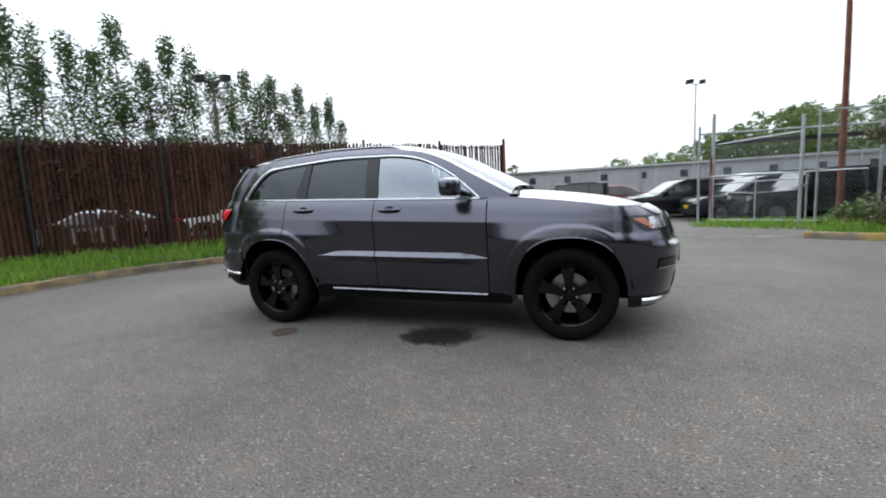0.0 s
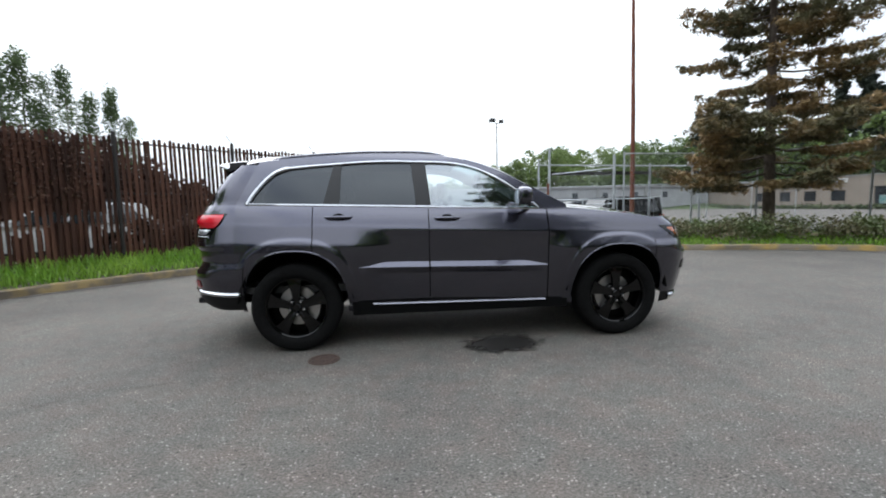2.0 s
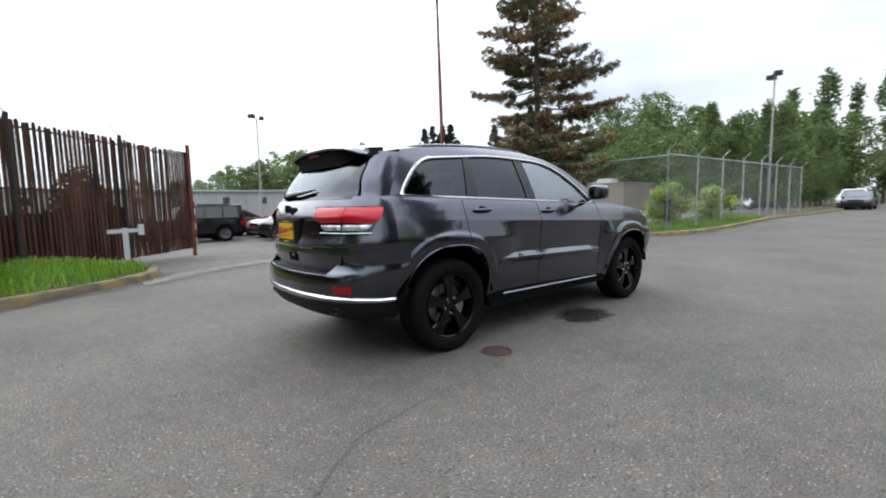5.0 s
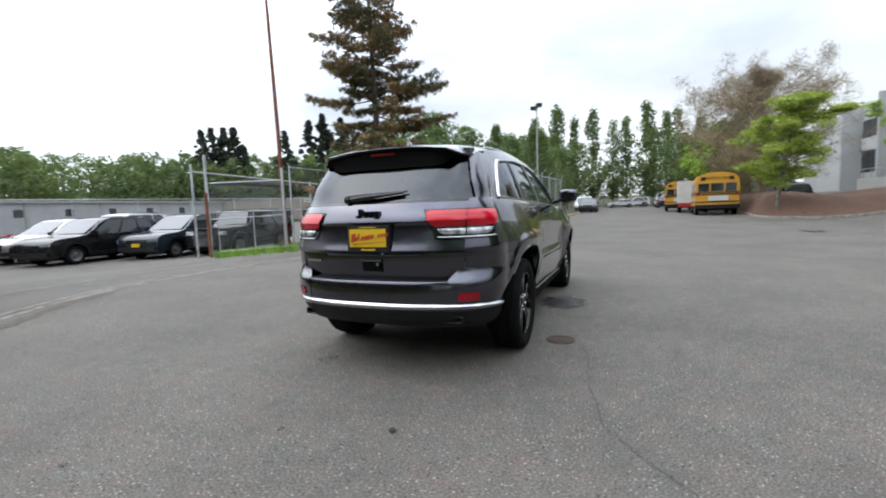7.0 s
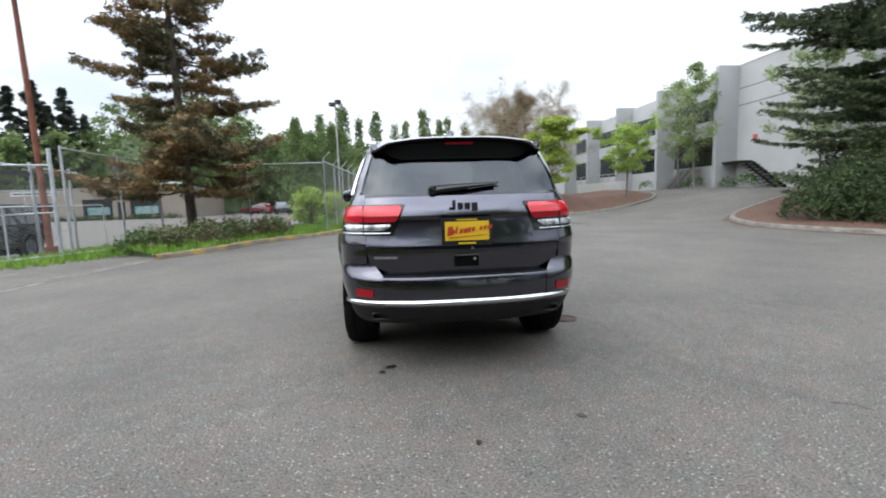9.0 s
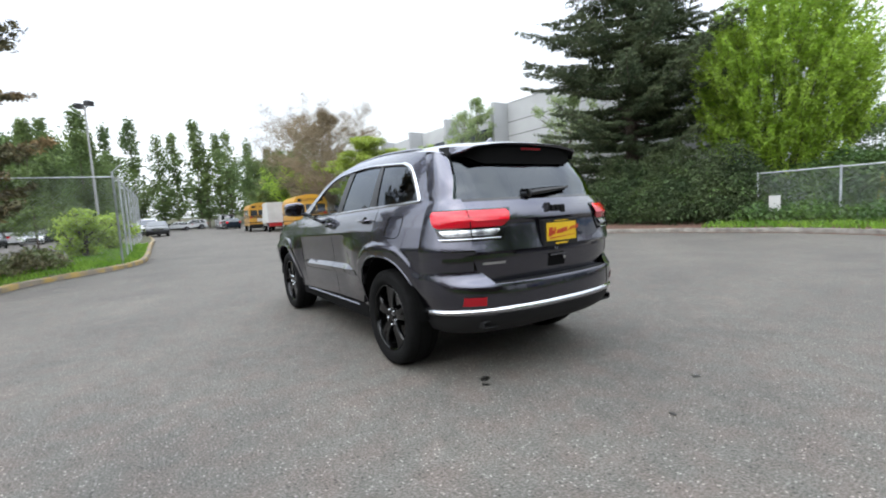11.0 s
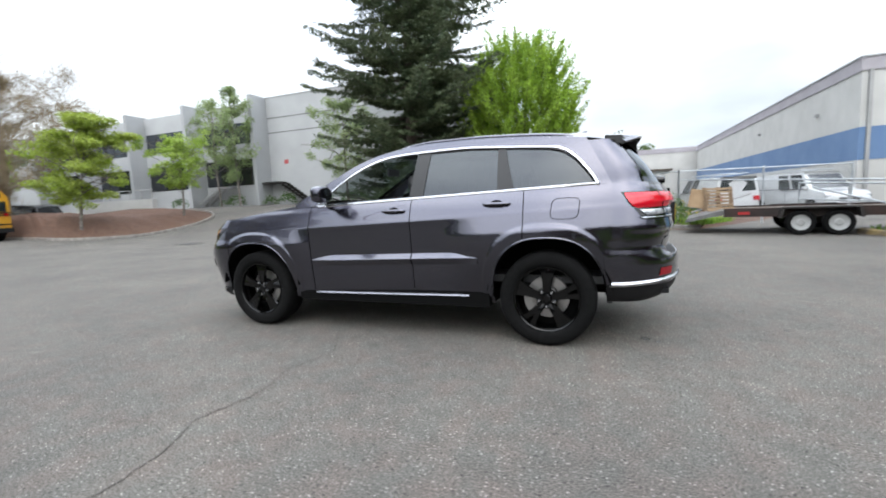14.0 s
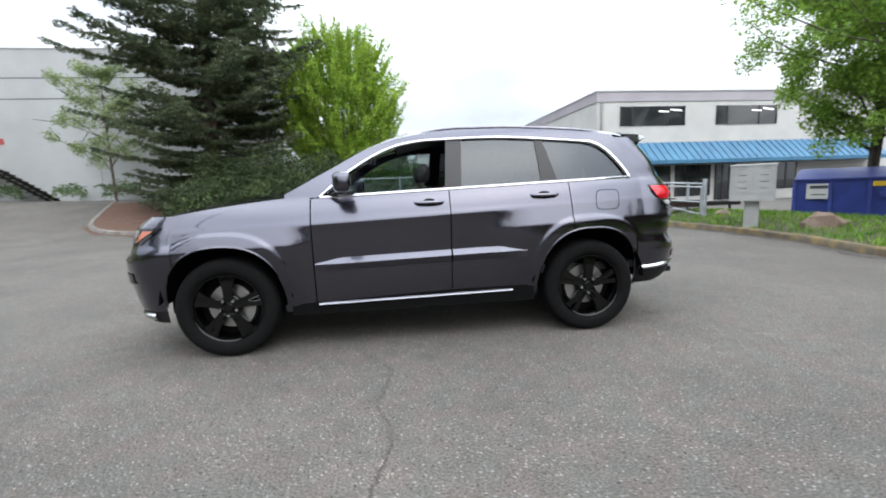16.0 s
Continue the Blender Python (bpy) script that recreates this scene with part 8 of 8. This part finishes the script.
low_shrubs("brush_behind", "brown and green brush behind the fence", [(2.4 - 0.75 * i, -16.4 + rng.uniform(-0.6, 0.6), 1.1, 1.7 + 0.6 * rng.random()) for i in range(8)], M_SHRUB_G, 56, 0.075, 620)
low_shrubs("plum_hedge", "purple-brown leafy hedge behind the slat fence", [(-17.5 + 0.68 * i + rng.uniform(-0.3, 0.3), -0.4 + 0.86 * i + rng.uniform(-0.3, 0.3), 1.0, 3.2 - 0.10 * max(0, i - 11) ** 2) for i in range(15)] + [(-3.55, 13.4, 0.75, 2.55)] + [(-6.6 + 0.62 * i + rng.uniform(-0.3, 0.3), 6.2 + 0.70 * i, 0.55, 0.85 + 0.25 * rng.random()) for i in range(6)], M_PLUM, 66, 0.10, 520)
low_shrubs("broom_bush", "green broom bush beside the trailer", [(-3.75, -11.75, 0.55, 0.95), (-4.15, -11.3, 0.45, 0.65), (-3.3, -13.6, 0.5, 0.9)], M_SHRUB_G, 57, 0.035, 620)
low_shrubs("broom_flowers", "yellow broom flowers", [(-3.75, -11.7, 0.55, 1.0), (-4.2, -11.2, 0.4, 0.6), (-1.5, -15.4, 0.6, 2.2)], M_FLOWER, 58, 0.022, 150, "flowers")
low_shrubs("wall_shrubs", "clipped shrubs along the grey building", [(21.2, -21.0, 0.5, 0.5), (19.6, -20.9, 0.7, 0.75), (16.6, -20.9, 0.75, 0.8), (24.3, -20.9, 0.65, 0.75), (25.6, -21.0, 0.5, 0.35), (29.6, -20.4, 0.6, 0.6), (11.5, -20.8, 0.7, 0.8), (14.0, -20.9, 0.9, 0.9)], M_SHRUB_G, 59, 0.07, 220)
low_shrubs("weed_flowers", "pale weed flowers below the fence", [(-9.4 + 0.55 * i, 0.9 + 0.62 * i + 0.2, 0.35, 0.40) for i in range(8)], M_WEED, 60, 0.018, 90, "flowers")


def grass_patch(name, label, line, side, d0, d1, per_m, blade, seed, z_of):
    """Blades of grass in a strip beside a line."""
    rng = np.random.default_rng(seed)
    pts = smooth_line(line)
    g = Geo()
    A, B, C, D = [], [], [], []
    for p, q in zip(pts, pts[1:]):
        L = (q - p).length
        t = (q - p).normalized()
        nrm = Vector((-t.y, t.x)) * side
        n = int(L * (d1 - d0) * per_m)
        for _ in range(n):
            d = d0 + (d1 - d0) * rng.random()
            o = p.lerp(q, rng.random()) + nrm * d
            z = ground_z(o.x, o.y) + z_of(d)
            h = blade * rng.uniform(0.5, 1.4)
            a = rng.uniform(0, 6.283)
            w = 0.009 + 0.006 * rng.random()
            dx, dy = math.cos(a) * w, math.sin(a) * w
            lx, ly = rng.normal(0, 0.35 * h, 2)
            A.append((o.x - dx, o.y - dy, z))
            B.append((o.x + dx, o.y + dy, z))
            C.append((o.x + lx + dx * 0.4, o.y + ly + dy * 0.4, z + h))
            D.append((o.x + lx - dx * 0.4, o.y + ly - dy * 0.4, z + h))
    quads(g, np.array(A), np.array(B), np.array(C), np.array(D))
    return tagged(part(name, g, M_GRASS, smooth=0), label, "grass", kind="stuff")


grass_patch("grass_fence_side", "fresh green grass below the brown fence", KERB_A[4:], 1, 0.16, 2.1, 520, 0.17, 61, lambda d: lerp_table([(0.14, 0.11), (0.5, 0.15), (1.2, 0.24), (2.2, 0.30)], d) - 0.02)
grass_patch("grass_mailbox_side", "mown green grass round the mailbox and dumpster", KERB_A[:6], 1, 0.16, 3.2, 240, 0.09, 62, lambda d: lerp_table([(0.14, 0.11), (0.5, 0.15), (1.2, 0.24), (2.2, 0.30), (4, 0.22)], d) - 0.02)
grass_patch("grass_road_side", "green grass along the entrance kerb", KERB_B[:9], 1, 0.16, 2.4, 380, 0.12, 63, lambda d: lerp_table([(0.14, 0.11), (0.5, 0.13), (1.2, 0.20), (2.0, 0.24), (2.8, 0.16)], d) - 0.02)
grass_patch("grass_back_side", "green weeds along the back kerb", KERB_D[7:], 1, 0.16, 2.2, 380, 0.16, 64, lambda d: 0.12)
grass_patch("grass_gate_side", "tall grass at the pole's foot", [(5.0, 10.3), (6.0, 9.3), (7.6, 8.7), (9.5, 8.4)], 1, -1.3, 1.0, 220, 0.17, 65, lambda d: 0.0)


# ---- distant trees ----
def far_trees(name, label, spots, leaf, seed, size=0.34, leaves=420, narrow=0.28, kind="round"):
    """Many trees far off, each with its own trunk and crown of leaves, as one wood."""
    rng = np.random.default_rng(seed)
    g = Geo()
    for x, y, z, h in spots:
        g.tube([(x, y, z - 1), (x + rng.normal(0, 0.2), y, z + h * 0.85)], [0.009 * h, 0.003 * h], 5, k=1)
        n = {"poplar": 130, "fir": 170}.get(kind, 64)
        t = rng.random(n)
        zz = (0.16 + 0.84 * t) if kind != "poplar" else (0.12 + 0.88 * t)
        if kind == "fir":
            # drooping tiers, uneven towards the top
            rad = h * narrow * (1 - t) ** 0.95 * (0.62 + 0.38 * np.abs(np.sin(t * rng.uniform(16, 24) + rng.uniform(0, 6)))) * rng.uniform(0.7, 1.15, n)
        else:
            rad = h * narrow * np.sin(np.pi * np.clip(t * 0.86 + 0.12, 0, 1)) ** 0.8
        if kind == "poplar":
            # pointed, with uneven lobes
            rad = h * narrow * 1.35 * (1 - t) ** 0.65 * np.minimum(1, t * 6 + 0.3) * (0.75 + 0.45 * np.sin(t * rng.uniform(9, 15) + rng.uniform(0, 6))) * rng.uniform(0.8, 1.4)
        a = rng.uniform(0, 6.283, n)
        q = np.sqrt(rng.random(n))
        c = np.stack([x + rad * q * np.cos(a), y + rad * q * np.sin(a), z + h * zz], 1)
        leaf_cloud(g, c, h * {"poplar": 0.050, "fir": 0.024}.get(kind, 0.085), leaves // n, size * h / 12, rng, squash={"poplar": 1.2, "fir": 0.6}.get(kind, 0.8))
    return tagged(part(name, g, [leaf, M_BARK], smooth=0), label, "trees", kind="stuff")


def from_lot(bearing, dist, cx=-2.0, cy=0.0):
    """A place by its bearing (degrees left of +y) and distance from the lot."""
    a = radians(bearing)
    return cx - math.sin(a) * dist, cy + math.cos(a) * dist


rng = np.random.default_rng(101)
tops = [(84, 14.5), (81, 15.5), (78, 14.6), (75, 15.8), (72, 14.8), (69, 15.4), (66.5, 14.9), (64.3, 13.9), (61.4, 13.6), (59.2, 12.6), (57.0, 15.2), (54.2, 12.2), (51.6, 14.3),
        (49.4, 13.3), (46.8, 12.1), (44.8, 11.2), (43.0, 12.3), (41.2, 11.0), (39.7, 11.9), (38.0, 10.4), (36.3, 11.0), (34.2, 9.6), (32.2, 10.1), (30.6, 8.3)]
spots = [(*from_lot(b, 36 + rng.uniform(-0.6, 0.6)), 0, h) for b, h in tops]
far_trees("poplar_row", "row of tall airy poplars behind the brown fence", spots, M_POPLAR, 201, 0.115, 4200, 0.115, "poplar")
spots = [(*from_lot(b, 38 + rng.uniform(-2, 6)), 0, rng.uniform(5, 7.5)) for b in range(34, 84, 3)]
far_trees("poplar_undergrowth", "dark undergrowth below the poplars", spots, M_POPLAR, 202, 0.22, 2600, 0.36)
# wooded hill beyond the lot, climbing towards the east
hill = lambda b: lerp_table([(-75, 7.0), (-68, 13.0), (-62, 13.0), (-58, 9.5), (-55, 5.0), (-50, 4.5), (-38, 4.0), (-32, 3.8), (-27, 4.6), (-22, 3.4), (-14, 0.0), (0, -3.5)], b)
spots = []
for i in range(170):
    b = rng.uniform(-74, -4)
    d = rng.uniform(84, 120)
    spots.append((*from_lot(b, d), hill(b) * (d - 70) / 36, rng.uniform(7, 11) if b < -12 else rng.uniform(5, 8)))
far_trees("hill_wood", "green wooded hillside beyond the lot", spots, M_WOOD, 203, 0.38, 770, 0.42)
rows = [[(*from_lot(b, d), hill(b) * (d - 70) / 36 - 0.4 + (2.2 if d > 84 else 0.0) * (0.6 + 0.4 * math.sin(b * 1.7 + d))) for b in spaced(-78, 0, 60)] for d in spaced(72, 126, 16)]
tagged(part("hillside", Geo().grid(rows), M_WOODFLOOR), "green undergrowth on the hillside", "hill", kind="structure")
spots = [(*from_lot(b, 92), 0.5, h) for b, h in ((-38.4, 16.8), (-39.5, 17.5), (-40.8, 17.4), (-41.9, 17.8), (-43.0, 14.0), (-47.7, 17.2), (-50.7, 19.4), (-52.4, 20.6), (-53.4, 17.0), (-54.7, 20.0), (-56.2, 16.0))]
far_trees("hill_firs", "dark firs standing out of the wood", spots, M_WOOD_DARK, 204, 0.24, 4200, 0.33, "fir")
spots = [(*from_lot(rng.uniform(-86, -60), rng.uniform(66, 84)), 0.2, rng.uniform(9, 13)) for _ in range(46)]
far_trees("yard_wood", "tall green wood behind the far yard", spots, M_WOOD, 205, 0.26, 1900, 0.30)
spots = [(30.5 + 2.6 * i + rng.uniform(-0.6, 0.6), 6.2 + rng.uniform(-0.8, 2.5) + 0.02 * i, 0.2, rng.uniform(6.5, 9.3)) for i in range(16)]
far_trees("roadside_poplars", "tall green trees along the road fence", spots, M_WOOD, 206, 0.15, 6200, 0.19, "poplar")
spots = [(82.5, y, 0.5, h) for y, h in ((14.5, 17.0), (10.4, 19.0), (7.2, 16.5), (3.8, 17.9), (0.3, 15.3), (-1.9, 15.5), (-5.3, 17.8), (-6.4, 14.0), (-8.5, 15.8), (-10.2, 16.6), (-13.6, 15.0), (-17, 14.0))]
far_trees("road_end_trees", "tall airy trees at the end of the road", spots, M_WOOD, 207, 0.20, 2000, 0.115, "poplar")
spots = [(92 + rng.uniform(-2, 3), -24 + 2.2 * i + rng.uniform(-0.8, 0.8), 1.0, rng.uniform(6.5, 9.0)) for i in range(24)]
far_trees("road_end_belt", "dense green belt of trees beyond the road's end", spots, M_WOOD, 212, 0.26, 1500, 0.36)
spots = [(56 + 4 * i, -13.0 - 0.6 * i + rng.uniform(-1.5, 1.5), 0.4, rng.uniform(6, 9)) for i in range(8)]
far_trees("south_roadside_trees", "rounded green trees south of the road", spots, M_WOOD, 208, 0.27, 2200, 0.42)
spots = [(2.6 - 0.75 * i + rng.uniform(-0.3, 0.3), -30 + rng.uniform(-1.5, 1.5), 0.1, 4.9 - 0.25 * i + rng.uniform(-0.5, 0.5)) for i in range(7)] + [(-2.9, -70, 0, 10.2), (-6.6, -74, 0, 8.6)]
far_trees("back_trees", "dark trees behind the shed", spots, M_POPLAR, 209, 0.17, 4200, 0.24)
spots = [(*from_lot(b, 130), 0, h) for b, h in ((9, 8.5), (4, 4), (-2, 4))]
far_trees("single_far_tree", "lone round tree behind the long white building", spots, M_WOOD, 210, 0.5, 500, 0.4)
spots = [(*from_lot(b, 75 + rng.uniform(-5, 12)), 0, rng.uniform(6, 9)) for b in range(92, 178, 4)]
far_trees("west_trees", "trees behind the western verge", spots, M_WOOD, 211, 0.45, 320, 0.4)
bank = part("road_end_bank", Geo().grid([[(x, y, ground_z(x, y) + 2.4 * smoothstep((x - 92) / 14)) for x in spaced(90, 125, 12)] for y in spaced(-40, 40, 18)]), M_SOIL)
tagged(bank, "grassy bank at the far end of the road", "bank", kind="structure")
